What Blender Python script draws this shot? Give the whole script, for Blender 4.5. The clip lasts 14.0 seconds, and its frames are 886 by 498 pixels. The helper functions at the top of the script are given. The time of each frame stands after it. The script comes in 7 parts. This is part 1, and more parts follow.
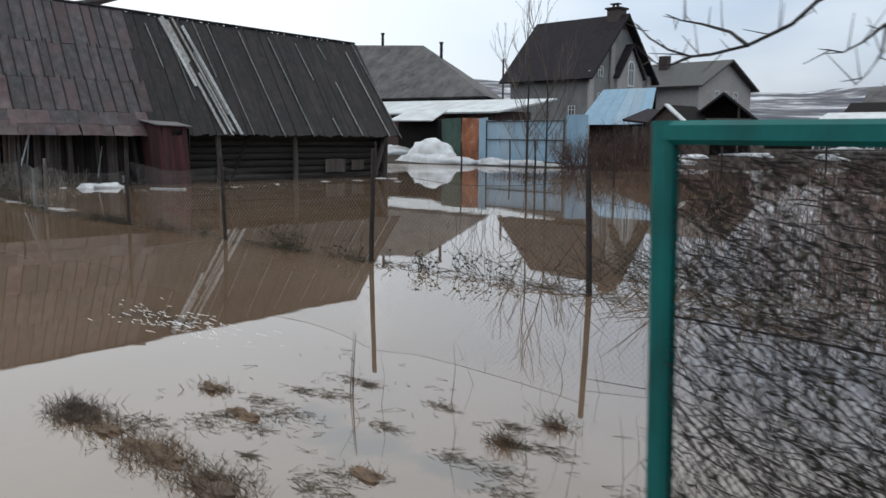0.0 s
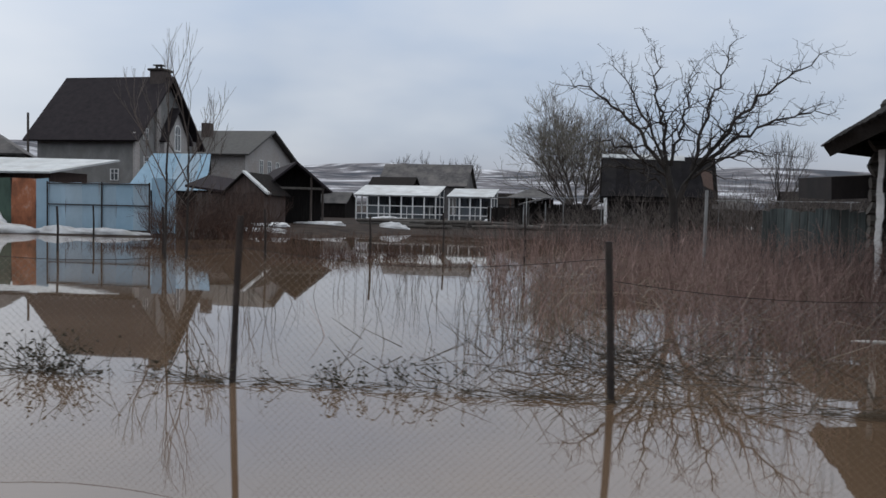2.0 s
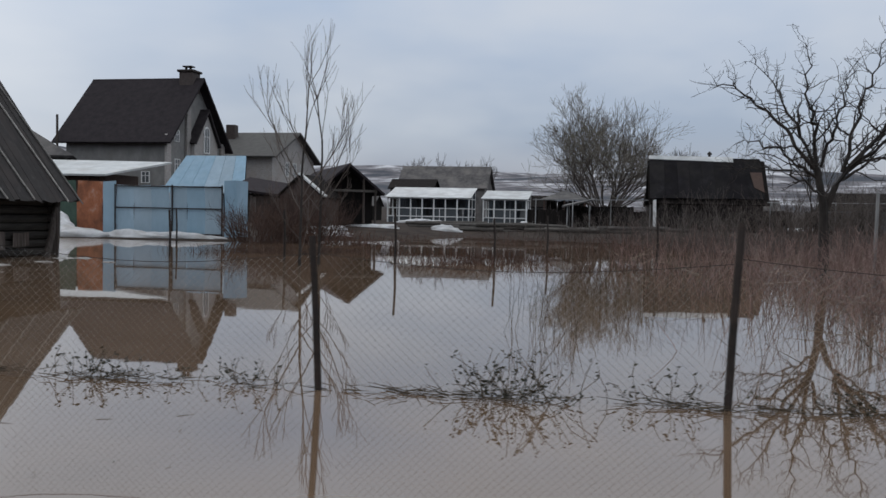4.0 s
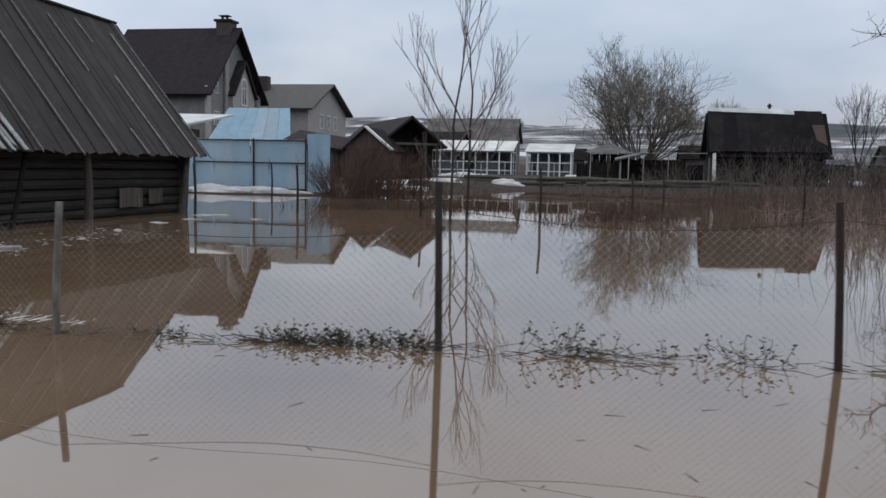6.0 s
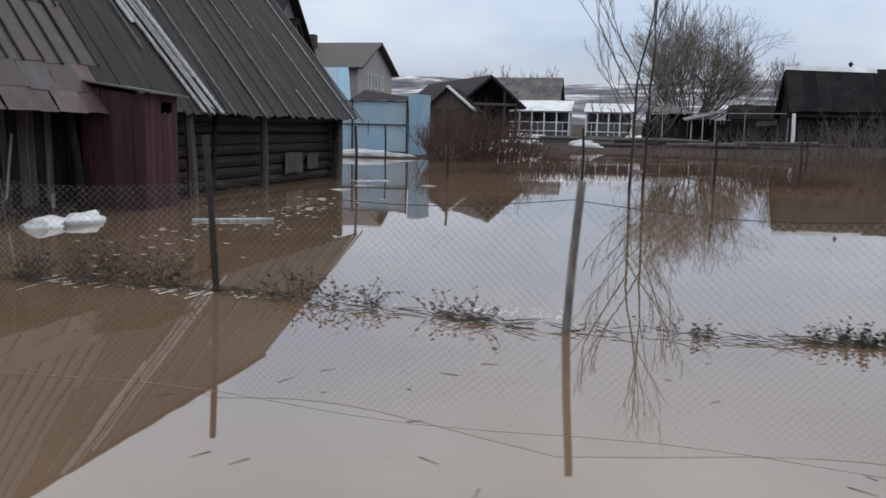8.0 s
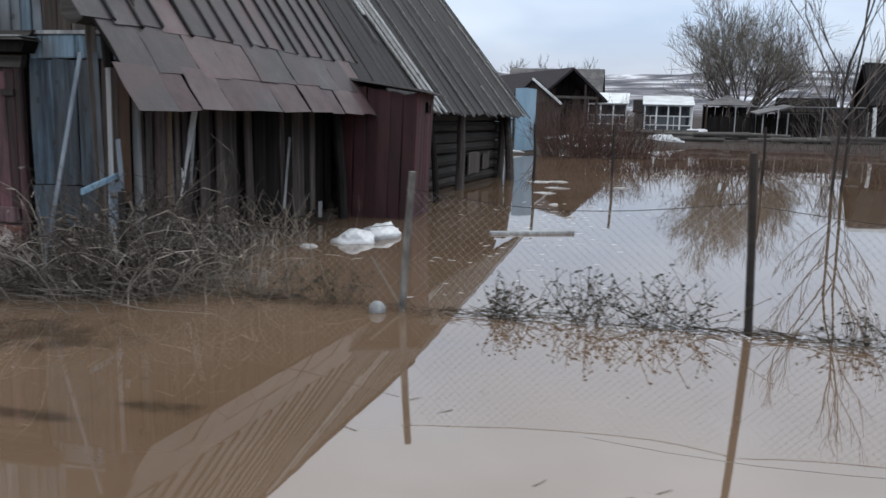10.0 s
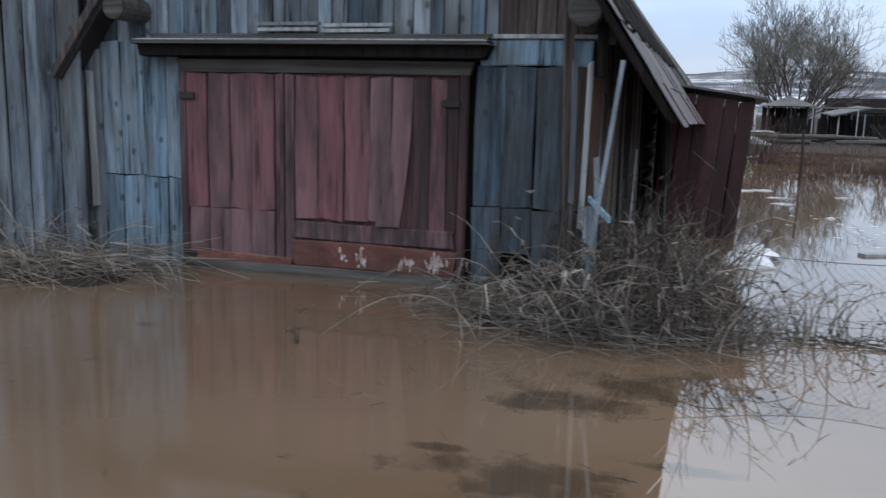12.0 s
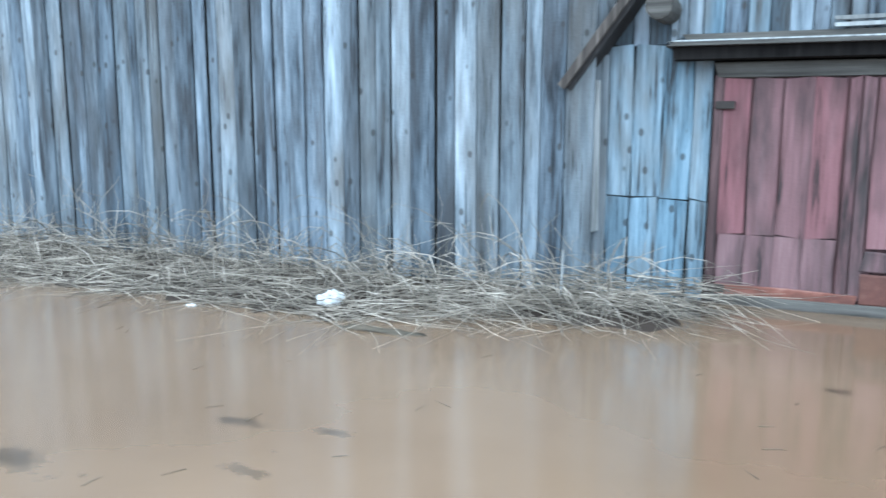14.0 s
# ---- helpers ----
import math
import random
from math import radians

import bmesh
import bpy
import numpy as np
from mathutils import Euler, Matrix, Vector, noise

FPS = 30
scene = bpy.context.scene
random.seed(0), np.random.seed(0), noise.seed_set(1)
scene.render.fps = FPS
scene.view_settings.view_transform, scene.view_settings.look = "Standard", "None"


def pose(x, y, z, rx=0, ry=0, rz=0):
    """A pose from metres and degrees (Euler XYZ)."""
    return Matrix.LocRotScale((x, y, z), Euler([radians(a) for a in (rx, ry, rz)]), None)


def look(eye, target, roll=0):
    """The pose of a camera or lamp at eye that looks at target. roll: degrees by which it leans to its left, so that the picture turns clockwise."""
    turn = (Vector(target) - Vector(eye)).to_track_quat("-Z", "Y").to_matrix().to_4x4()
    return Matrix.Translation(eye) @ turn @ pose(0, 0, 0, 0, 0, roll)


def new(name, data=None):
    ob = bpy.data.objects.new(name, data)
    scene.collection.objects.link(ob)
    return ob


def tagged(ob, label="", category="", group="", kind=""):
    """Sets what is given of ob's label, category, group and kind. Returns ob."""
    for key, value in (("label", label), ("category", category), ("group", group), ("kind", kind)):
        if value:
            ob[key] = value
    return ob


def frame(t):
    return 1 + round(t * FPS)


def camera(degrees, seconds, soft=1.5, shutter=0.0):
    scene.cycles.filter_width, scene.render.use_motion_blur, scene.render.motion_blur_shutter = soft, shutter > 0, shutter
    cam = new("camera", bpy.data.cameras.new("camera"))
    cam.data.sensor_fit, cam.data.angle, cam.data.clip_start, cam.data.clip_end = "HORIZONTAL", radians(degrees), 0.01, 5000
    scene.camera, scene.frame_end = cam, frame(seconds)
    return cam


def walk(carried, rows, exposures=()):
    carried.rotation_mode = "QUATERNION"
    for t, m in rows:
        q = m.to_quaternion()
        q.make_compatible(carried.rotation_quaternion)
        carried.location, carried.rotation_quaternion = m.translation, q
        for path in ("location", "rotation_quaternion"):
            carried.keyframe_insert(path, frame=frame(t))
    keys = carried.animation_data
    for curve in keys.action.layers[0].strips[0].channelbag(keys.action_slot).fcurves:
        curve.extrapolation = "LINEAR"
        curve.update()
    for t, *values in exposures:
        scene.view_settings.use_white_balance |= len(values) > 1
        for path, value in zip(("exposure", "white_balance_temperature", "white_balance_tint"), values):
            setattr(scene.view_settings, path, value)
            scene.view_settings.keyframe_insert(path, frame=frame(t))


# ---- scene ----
cam = camera(57.3, 14.0, shutter=0.25)
PATH = [
    (0, (18.922, -0.708, 1.422), (17.519, 0.69, 1.147), 0.4),
    (0.5, (18.037, -0.753, 1.437), (16.803, 0.807, 1.223), 1.0),
    (1, (16.927, -0.657, 1.389), (16.259, 1.223, 1.248), 1.5),
    (1.5, (15.844, -0.591, 1.38), (15.408, 1.358, 1.269), 1.3),
    (2, (14.707, -0.587, 1.35), (14.302, 1.369, 1.257), 1.3),
    (2.5, (13.663, -0.545, 1.317), (13.268, 1.414, 1.235), 1.2),
    (3, (12.736, -0.485, 1.289), (12.346, 1.475, 1.216), 1.1),
    (5.3, (8.783, -0.825, 1.324), (8.394, 1.131, 1.169), 1.2),
    (5.5, (8.409, -0.805, 1.309), (8.018, 1.149, 1.139), 1.1),
    (6, (7.463, -0.737, 1.301), (7.071, 1.213, 1.097), 1.2),
    (6.5, (6.578, -0.742, 1.295), (6.178, 1.204, 1.064), 1.1),
    (7, (5.614, -0.702, 1.266), (5.205, 1.239, 1.005), 1.1),
    (7.2, (5.248, -0.684, 1.258), (4.836, 1.254, 0.986), 1.1),
    (9.3, (1.369, -0.595, 1.421), (0.925, 1.328, 1.099), 1.3),
    (9.5, (0.994, -0.562, 1.41), (0.547, 1.36, 1.086), 1.3),
    (10, (-0.054, -0.554, 1.393), (-0.503, 1.368, 1.067), 1.4),
    (10.5, (-1.016, -0.622, 1.414), (-1.46, 1.3, 1.085), 1.6),
    (11, (-2.06, -0.612, 1.413), (-2.5, 1.311, 1.083), 1.6),
    (11.5, (-3.057, -0.633, 1.416), (-3.503, 1.289, 1.088), 1.5),
    (12, (-4.043, -0.665, 1.419), (-4.517, 1.25, 1.09), 1.5),
    (12.5, (-4.922, -0.663, 1.409), (-5.44, 1.241, 1.081), 1.3),
    (13, (-5.865, -0.667, 1.41), (-6.462, 1.214, 1.084), 0.8),
    (13.5, (-6.642, -0.668, 1.398), (-7.326, 1.183, 1.078), 0.5),
    (14, (-7.409, -0.726, 1.448), (-8.209, 1.078, 1.119), 0.2),
]
EXPOSURES = [(0.0, -0.08, 6150, 6), (0.6, -0.12, 6150, 8), (1.3, -0.25, 6250, 9), (3.2, -0.55, 6250, 9), (5.3, -0.36, 6250, 9), (7.2, -0.15, 6250, 9), (9.3, 0.15, 6150, 8), (11.2, 0.2, 5950, 8), (12.0, 0.25, 5800, 7),
             (12.6, 0.65, 5650, 6), (13.0, 1.3, 5300, 1), (13.5, 2.05, 5250, -4), (14.0, 2.02, 5250, -4)]
walk(cam, [(t, look(eye, target, roll)) for t, eye, target, roll in PATH], EXPOSURES)

# ---------------------------------------------------------------- world, sun
world = bpy.data.worlds.new("overcast_sky")
scene.world = world
world.use_nodes = True
wn, wl = world.node_tree.nodes, world.node_tree.links
wn.clear()
w_out = wn.new("ShaderNodeOutputWorld")
w_bg = wn.new("ShaderNodeBackground")
w_tc = wn.new("ShaderNodeTexCoord")
w_sep = wn.new("ShaderNodeSeparateXYZ")
wl.new(w_tc.outputs["Generated"], w_sep.inputs[0])
# cloud deck brightening towards the zenith
w_ramp = wn.new("ShaderNodeValToRGB")
for pos, col in ((0.0, (0.52, 0.50, 0.55, 1)), (0.10, (0.48, 0.56, 0.70, 1)), (0.26, (0.68, 0.79, 0.97, 1)), (0.42, (1.42, 1.45, 1.48, 1)), (1.0, (1.5, 1.51, 1.52, 1))):
    e = w_ramp.color_ramp.elements.new(pos) if pos not in (0.0, 1.0) else w_ramp.color_ramp.elements[0 if pos == 0 else -1]
    e.color = col
wl.new(w_sep.outputs["Z"], w_ramp.inputs[0])
w_map = wn.new("ShaderNodeMapping")
w_map.inputs["Scale"].default_value = (1.2, 1.2, 3.2)
wl.new(w_tc.outputs["Generated"], w_map.inputs["Vector"])
w_noise = wn.new("ShaderNodeTexNoise")
w_noise.inputs["Scale"].default_value, w_noise.inputs["Detail"].default_value = 1.9, 4.0
w_noise.inputs["Roughness"].default_value = 0.5
wl.new(w_map.outputs[0], w_noise.inputs["Vector"])
w_cr = wn.new("ShaderNodeMapRange")
w_cr.inputs["From Min"].default_value, w_cr.inputs["From Max"].default_value = 0.42, 0.70
w_cr.inputs["To Min"].default_value, w_cr.inputs["To Max"].default_value = 0.0, 0.75
wl.new(w_noise.outputs["Fac"], w_cr.inputs["Value"])
w_mix = wn.new("ShaderNodeMix")
w_mix.data_type = "RGBA"
wl.new(w_cr.outputs[0], w_mix.inputs["Factor"])
wl.new(w_ramp.outputs["Color"], w_mix.inputs[6])
w_mix.inputs[7].default_value = (0.96, 0.97, 1.0, 1)
w_west = wn.new("ShaderNodeMapRange")
w_west.inputs["From Min"].default_value, w_west.inputs["From Max"].default_value = -0.4, -0.85
w_west.inputs["To Min"].default_value, w_west.inputs["To Max"].default_value = 0.0, 0.75
wl.new(w_sep.outputs["X"], w_west.inputs["Value"])
w_mix2 = wn.new("ShaderNodeMix")
w_mix2.data_type = "RGBA"
wl.new(w_west.outputs[0], w_mix2.inputs["Factor"])
wl.new(w_mix.outputs[2], w_mix2.inputs[6])
w_mix2.inputs[7].default_value = (1.52, 1.5, 1.48, 1)
w_sky = wn.new("ShaderNodeTexSky")
w_sky.sky_type, w_sky.sun_disc = "NISHITA", False
w_sky.sun_elevation, w_sky.sun_rotation = radians(43), radians(12)
w_add = wn.new("ShaderNodeMix")
w_add.data_type, w_add.blend_type = "RGBA", "ADD"
w_add.inputs["Factor"].default_value = 0.012
wl.new(w_mix2.outputs[2], w_add.inputs[6])
wl.new(w_sky.outputs[0], w_add.inputs[7])
wl.new(w_add.outputs[2], w_bg.inputs["Color"])
w_bg.inputs["Strength"].default_value = 0.9
wl.new(w_bg.outputs[0], w_out.inputs["Surface"])

sun_data = bpy.data.lights.new("sun", "SUN")
sun_data.energy, sun_data.angle, sun_data.color = 0.4, radians(15), (1.0, 0.95, 0.88)
sun = new("sun", sun_data)
sun.matrix_world = look((8, 40, 38), (0, 0, 0))

# ---------------------------------------------------------------- materials
def rgba(c):
    return (c[0], c[1], c[2], 1.0)


def surface(name, stops, scale=(6, 6, 6), fine=40.0, rough=0.8, bump=0.3, stain=None, stain_amt=0.5, stain_scale=0.7, per_piece=0.25, metal=0.0, spec=0.3, detail=6.0, dist=0.01, knots=False, island=False):
    """A procedural surface: grain along the stretched axis, broad stains, a shift of brightness from piece to piece."""
    m = bpy.data.materials.new(name)
    m.use_nodes = True
    n, l = m.node_tree.nodes, m.node_tree.links
    b = n["Principled BSDF"]
    geo = n.new("ShaderNodeNewGeometry")
    info = n.new("ShaderNodeObjectInfo")
    shift = n.new("ShaderNodeVectorMath")
    shift.operation = "MULTIPLY_ADD"
    shift.inputs[1].default_value = (37.0, 23.0, 11.0)
    l.new(info.outputs["Random"], shift.inputs[0])
    l.new(geo.outputs["Position"], shift.inputs[2])
    mp = n.new("ShaderNodeMapping")
    mp.inputs["Scale"].default_value = scale
    l.new(shift.outputs[0], mp.inputs["Vector"])
    g = n.new("ShaderNodeTexNoise")
    g.inputs["Scale"].default_value, g.inputs["Detail"].default_value, g.inputs["Roughness"].default_value = 1.0, detail, 0.65
    l.new(mp.outputs[0], g.inputs["Vector"])
    r = n.new("ShaderNodeValToRGB")
    els = r.color_ramp.elements
    els[0].position, els[0].color = stops[0][0], rgba(stops[0][1])
    els[1].position, els[1].color = stops[-1][0], rgba(stops[-1][1])
    for p, c in stops[1:-1]:
        els.new(p).color = rgba(c)
    l.new(g.outputs["Fac"], r.inputs[0])
    col = r.outputs["Color"]
    s = n.new("ShaderNodeTexNoise")
    s.inputs["Scale"].default_value, s.inputs["Detail"].default_value = stain_scale, 5.0
    sm = n.new("ShaderNodeMapping")                  # stains run with the grain of upright boards
    sm.inputs["Scale"].default_value = (1.9, 1.9, 0.5) if scale[2] < scale[0] / 5 else (1, 1, 1)
    l.new(shift.outputs[0], sm.inputs["Vector"])
    l.new(sm.outputs[0], s.inputs["Vector"])
    if stain is not None:
        mr = n.new("ShaderNodeMapRange")
        mr.inputs["From Min"].default_value, mr.inputs["From Max"].default_value = 0.45, 0.68
        mr.inputs["To Max"].default_value = stain_amt
        l.new(s.outputs["Fac"], mr.inputs["Value"])
        mx = n.new("ShaderNodeMix")
        mx.data_type = "RGBA"
        l.new(mr.outputs[0], mx.inputs["Factor"])
        l.new(col, mx.inputs[6])
        mx.inputs[7].default_value = rgba(stain)
        col = mx.outputs[2]
    if knots:
        km = n.new("ShaderNodeMapping")
        km.inputs["Scale"].default_value = (6.5, 6.5, 4.3)
        l.new(shift.outputs[0], km.inputs["Vector"])
        kv = n.new("ShaderNodeTexVoronoi")
        kv.inputs["Scale"].default_value = 1.0
        l.new(km.outputs[0], kv.inputs["Vector"])
        kr = n.new("ShaderNodeMapRange")
        kr.inputs["From Min"].default_value, kr.inputs["From Max"].default_value = 0.17, 0.10
        kr.inputs["To Max"].default_value = 0.7
        l.new(kv.outputs["Distance"], kr.inputs["Value"])
        kx = n.new("ShaderNodeMix")
        kx.data_type = "RGBA"
        l.new(kr.outputs[0], kx.inputs["Factor"])
        l.new(col, kx.inputs[6])
        kx.inputs[7].default_value = (0.03, 0.028, 0.027, 1)
        cm = n.new("ShaderNodeMapping")              # drying cracks along the grain
        cm.inputs["Scale"].default_value = (34, 34, 1.6)
        l.new(shift.outputs[0], cm.inputs["Vector"])
        cn_ = n.new("ShaderNodeTexNoise")
        cn_.inputs["Scale"].default_value, cn_.inputs["Detail"].default_value = 1.0, 3.0
        l.new(cm.outputs[0], cn_.inputs["Vector"])
        cr = n.new("ShaderNodeMapRange")
        cr.inputs["From Min"].default_value, cr.inputs["From Max"].default_value = 0.38, 0.32
        cr.inputs["To Max"].default_value = 0.8
        l.new(cn_.outputs["Fac"], cr.inputs["Value"])
        cx_ = n.new("ShaderNodeMix")
        cx_.data_type = "RGBA"
        l.new(cr.outputs[0], cx_.inputs["Factor"])
        l.new(kx.outputs[2], cx_.inputs[6])
        cx_.inputs[7].default_value = (0.025, 0.025, 0.027, 1)
        col = cx_.outputs[2]
    hsv = n.new("ShaderNodeHueSaturation")
    pv = n.new("ShaderNodeMapRange")
    pv.inputs["To Min"].default_value, pv.inputs["To Max"].default_value = 1 - per_piece, 1 + per_piece
    l.new(geo.outputs["Random Per Island"] if island else info.outputs["Random"], pv.inputs["Value"])
    l.new(pv.outputs[0], hsv.inputs["Value"])
    ml = n.new("ShaderNodeMath")
    ml.operation = "MULTIPLY"
    ml.inputs[1].default_value = 7.31
    l.new(info.outputs["Random"], ml.inputs[0])
    fr_ = n.new("ShaderNodeMath")
    fr_.operation = "FRACT"
    l.new(ml.outputs[0], fr_.inputs[0])
    sv = n.new("ShaderNodeMapRange")
    sv.inputs["To Min"].default_value, sv.inputs["To Max"].default_value = 0.8, 1.15
    l.new(fr_.outputs[0], sv.inputs["Value"])
    l.new(sv.outputs[0], hsv.inputs["Saturation"])
    l.new(col, hsv.inputs["Color"])
    l.new(hsv.outputs[0], b.inputs["Base Color"])
    rr = n.new("ShaderNodeMapRange")
    rr.inputs["To Min"].default_value, rr.inputs["To Max"].default_value = max(rough - 0.15, 0.05), min(rough + 0.15, 1)
    l.new(g.outputs["Fac"], rr.inputs["Value"])
    l.new(rr.outputs[0], b.inputs["Roughness"])
    b.inputs["Metallic"].default_value = metal
    b.inputs["Specular IOR Level"].default_value = spec
    if bump:
        f = n.new("ShaderNodeTexNoise")
        f.inputs["Scale"].default_value, f.inputs["Detail"].default_value = fine, 3.0
        l.new(shift.outputs[0], f.inputs["Vector"])
        ad = n.new("ShaderNodeMath")
        ad.operation = "ADD"
        l.new(f.outputs["Fac"], ad.inputs[0])
        l.new(g.outputs["Fac"], ad.inputs[1])
        bp = n.new("ShaderNodeBump")
        bp.inputs["Strength"].default_value, bp.inputs["Distance"].default_value = bump, dist
        l.new(ad.outputs[0], bp.inputs["Height"])
        l.new(bp.outputs[0], b.inputs["Normal"])
    return m


VERT = (22, 22, 1.1)      # grain running up
ALONG_Y = (22, 1.1, 22)
ALONG_X = (1.1, 22, 22)
M_GREY = surface("grey_planks", ((0.33, (0.022, 0.025, 0.032)), (0.44, (0.12, 0.142, 0.168)), (0.60, (0.22, 0.252, 0.29)), (0.76, (0.325, 0.36, 0.40))), (10, 10, 1.0), stain=(0.085, 0.08, 0.078), stain_amt=0.85, stain_scale=1.6, per_piece=0.4, knots=True, bump=0.5)
M_GREYD = surface("dark_grey_planks", ((0.33, (0.018, 0.021, 0.028)), (0.46, (0.085, 0.104, 0.13)), (0.62, (0.165, 0.195, 0.235)), (0.78, (0.27, 0.305, 0.35))), (10, 10, 1.0), stain=(0.05, 0.05, 0.055), stain_amt=0.85, stain_scale=1.9, per_piece=0.35, knots=True, bump=0.5)
M_BROWN = surface("brown_weathered_planks", ((0.28, (0.018, 0.015, 0.013)), (0.5, (0.072, 0.059, 0.053)), (0.75, (0.19, 0.165, 0.15))), VERT, stain=(0.05, 0.035, 0.03), per_piece=0.4)
M_MAUVE = surface("mauve_brown_planks", ((0.3, (0.028, 0.020, 0.021)), (0.55, (0.098, 0.073, 0.073)), (0.78, (0.21, 0.175, 0.172))), VERT, stain=(0.03, 0.022, 0.022), stain_amt=0.7, per_piece=0.4)
M_DARKW = surface("dark_log_wood", ((0.3, (0.010, 0.009, 0.008)), (0.7, (0.052, 0.046, 0.041))), ALONG_Y, stain=(0.03, 0.028, 0.025), per_piece=0.3)
M_DARKX = surface("dark_beam_wood", ((0.3, (0.025, 0.022, 0.02)), (0.7, (0.14, 0.13, 0.12))), ALONG_X, stain=(0.04, 0.035, 0.03), per_piece=0.25)
M_BLUEP = surface("peeling_blue_paint", ((0.36, (0.025, 0.027, 0.03)), (0.44, (0.105, 0.148, 0.19)), (0.60, (0.19, 0.258, 0.32)), (0.75, (0.31, 0.375, 0.44))), (18, 18, 1.2), stain=(0.13, 0.135, 0.14), stain_amt=0.75, stain_scale=2.6, knots=True, per_piece=0.22)
M_BLUED = surface("weathered_dark_blue_paint", ((0.34, (0.02, 0.021, 0.023)), (0.45, (0.037, 0.050, 0.066)), (0.62, (0.075, 0.102, 0.131)), (0.78, (0.16, 0.192, 0.225))), (18, 18, 1.2), stain=(0.05, 0.048, 0.046), stain_amt=0.8, stain_scale=2.2, knots=True, per_piece=0.3)
M_REDP = surface("faded_red_paint", ((0.35, (0.025, 0.018, 0.018)), (0.42, (0.135, 0.064, 0.070)), (0.60, (0.19, 0.098, 0.106)), (0.78, (0.25, 0.148, 0.158))), (12, 12, 0.8), stain=(0.055, 0.036, 0.037), stain_amt=0.8, stain_scale=2.6, per_piece=0.09)
M_REDD = surface("dark_worn_red_wood", ((0.33, (0.018, 0.013, 0.013)), (0.5, (0.06, 0.033, 0.034)), (0.72, (0.15, 0.085, 0.088))), (16, 16, 0.9), stain=(0.03, 0.024, 0.024), stain_amt=0.7, stain_scale=2.0)
M_REDW = surface("half_worn_red_paint", ((0.36, (0.024, 0.017, 0.017)), (0.46, (0.085, 0.042, 0.046)), (0.60, (0.15, 0.075, 0.082)), (0.78, (0.23, 0.14, 0.145))), (13, 13, 1.3), stain=(0.045, 0.034, 0.034), stain_amt=0.85, stain_scale=3.0, per_piece=0.15)
M_RUSTL = surface("light_rust_board", ((0.3, (0.07, 0.033, 0.029)), (0.55, (0.19, 0.086, 0.068)), (0.8, (0.33, 0.20, 0.17))), (4.0, 9, 9), stain=(0.12, 0.055, 0.045), stain_scale=4.0, per_piece=0.1)
M_RUST = surface("rust_red_board", ((0.3, (0.045, 0.022, 0.019)), (0.55, (0.105, 0.050, 0.042)), (0.8, (0.21, 0.125, 0.11))), (4.0, 9, 5), stain=(0.07, 0.038, 0.033), stain_scale=3.0, per_piece=0.2)
M_PALE = surface("pale_weathered_slat", ((0.3, (0.15, 0.15, 0.15)), (0.7, (0.46, 0.47, 0.48))), VERT, stain=(0.10, 0.10, 0.10), per_piece=0.3)
M_STRAWB = surface("yellowed_lath", ((0.3, (0.12, 0.085, 0.05)), (0.7, (0.30, 0.23, 0.15))), VERT, per_piece=0.2)
M_TAN = surface("tan_bare_board", ((0.3, (0.075, 0.042, 0.025)), (0.6, (0.17, 0.098, 0.06)), (0.8, (0.26, 0.17, 0.11))), VERT, stain=(0.05, 0.035, 0.03))
M_TIN = surface("rusted_roof_tin", ((0.3, (0.023, 0.021, 0.022)), (0.5, (0.050, 0.045, 0.047)), (0.75, (0.103, 0.091, 0.095))), (5, 5, 3), stain=(0.085, 0.048, 0.050), stain_amt=0.6, stain_scale=1.3, per_piece=0.22, rough=0.65, spec=0.4)
M_TINR = surface("red_rusted_tin", ((0.3, (0.038, 0.027, 0.028)), (0.5, (0.085, 0.056, 0.058)), (0.75, (0.145, 0.108, 0.11))), (3, 3, 3), stain=(0.10, 0.085, 0.082), stain_amt=0.6, stain_scale=1.8, per_piece=0.34, rough=0.65)
M_TAR = surface("tarred_roof_boards", ((0.3, (0.010, 0.009, 0.0095)), (0.55, (0.023, 0.021, 0.022)), (0.8, (0.058, 0.054, 0.056))), (7, 7, 3), stain=(0.044, 0.035, 0.034), stain_amt=0.6, stain_scale=1.1, per_piece=0.10)
M_BATTEN = surface("grey_roof_batten", ((0.3, (0.10, 0.095, 0.09)), (0.7, (0.30, 0.29, 0.28))), (14, 14, 3), per_piece=0.4)
M_OUTH = surface("maroon_paint", ((0.3, (0.030, 0.012, 0.014)), (0.7, (0.085, 0.031, 0.035))), (8, 8, 1.2), stain=(0.03, 0.02, 0.02), stain_amt=0.5)
M_IRON = surface("dark_rusty_iron", ((0.3, (0.010, 0.009, 0.008)), (0.7, (0.038, 0.028, 0.025))), (12, 12, 12), rough=0.75, spec=0.35)
M_WIRE = surface("galvanised_wire", ((0.3, (0.16, 0.16, 0.16)), (0.7, (0.32, 0.32, 0.32))), (9, 9, 9), bump=0, rough=0.5, metal=0.4)
M_GREENP = surface("green_enamel", ((0.3, (0.006, 0.075, 0.07)), (0.7, (0.012, 0.165, 0.15))), (9, 9, 3), rough=0.45, stain=(0.02, 0.05, 0.05), bump=0.15, spec=0.4)
M_BLUEM = surface("light_blue_sheet", ((0.3, (0.235, 0.345, 0.44)), (0.7, (0.335, 0.465, 0.575))), (1.5, 1.5, 0.7), rough=0.55, stain=(0.30, 0.40, 0.48), bump=0.08, per_piece=0.06)
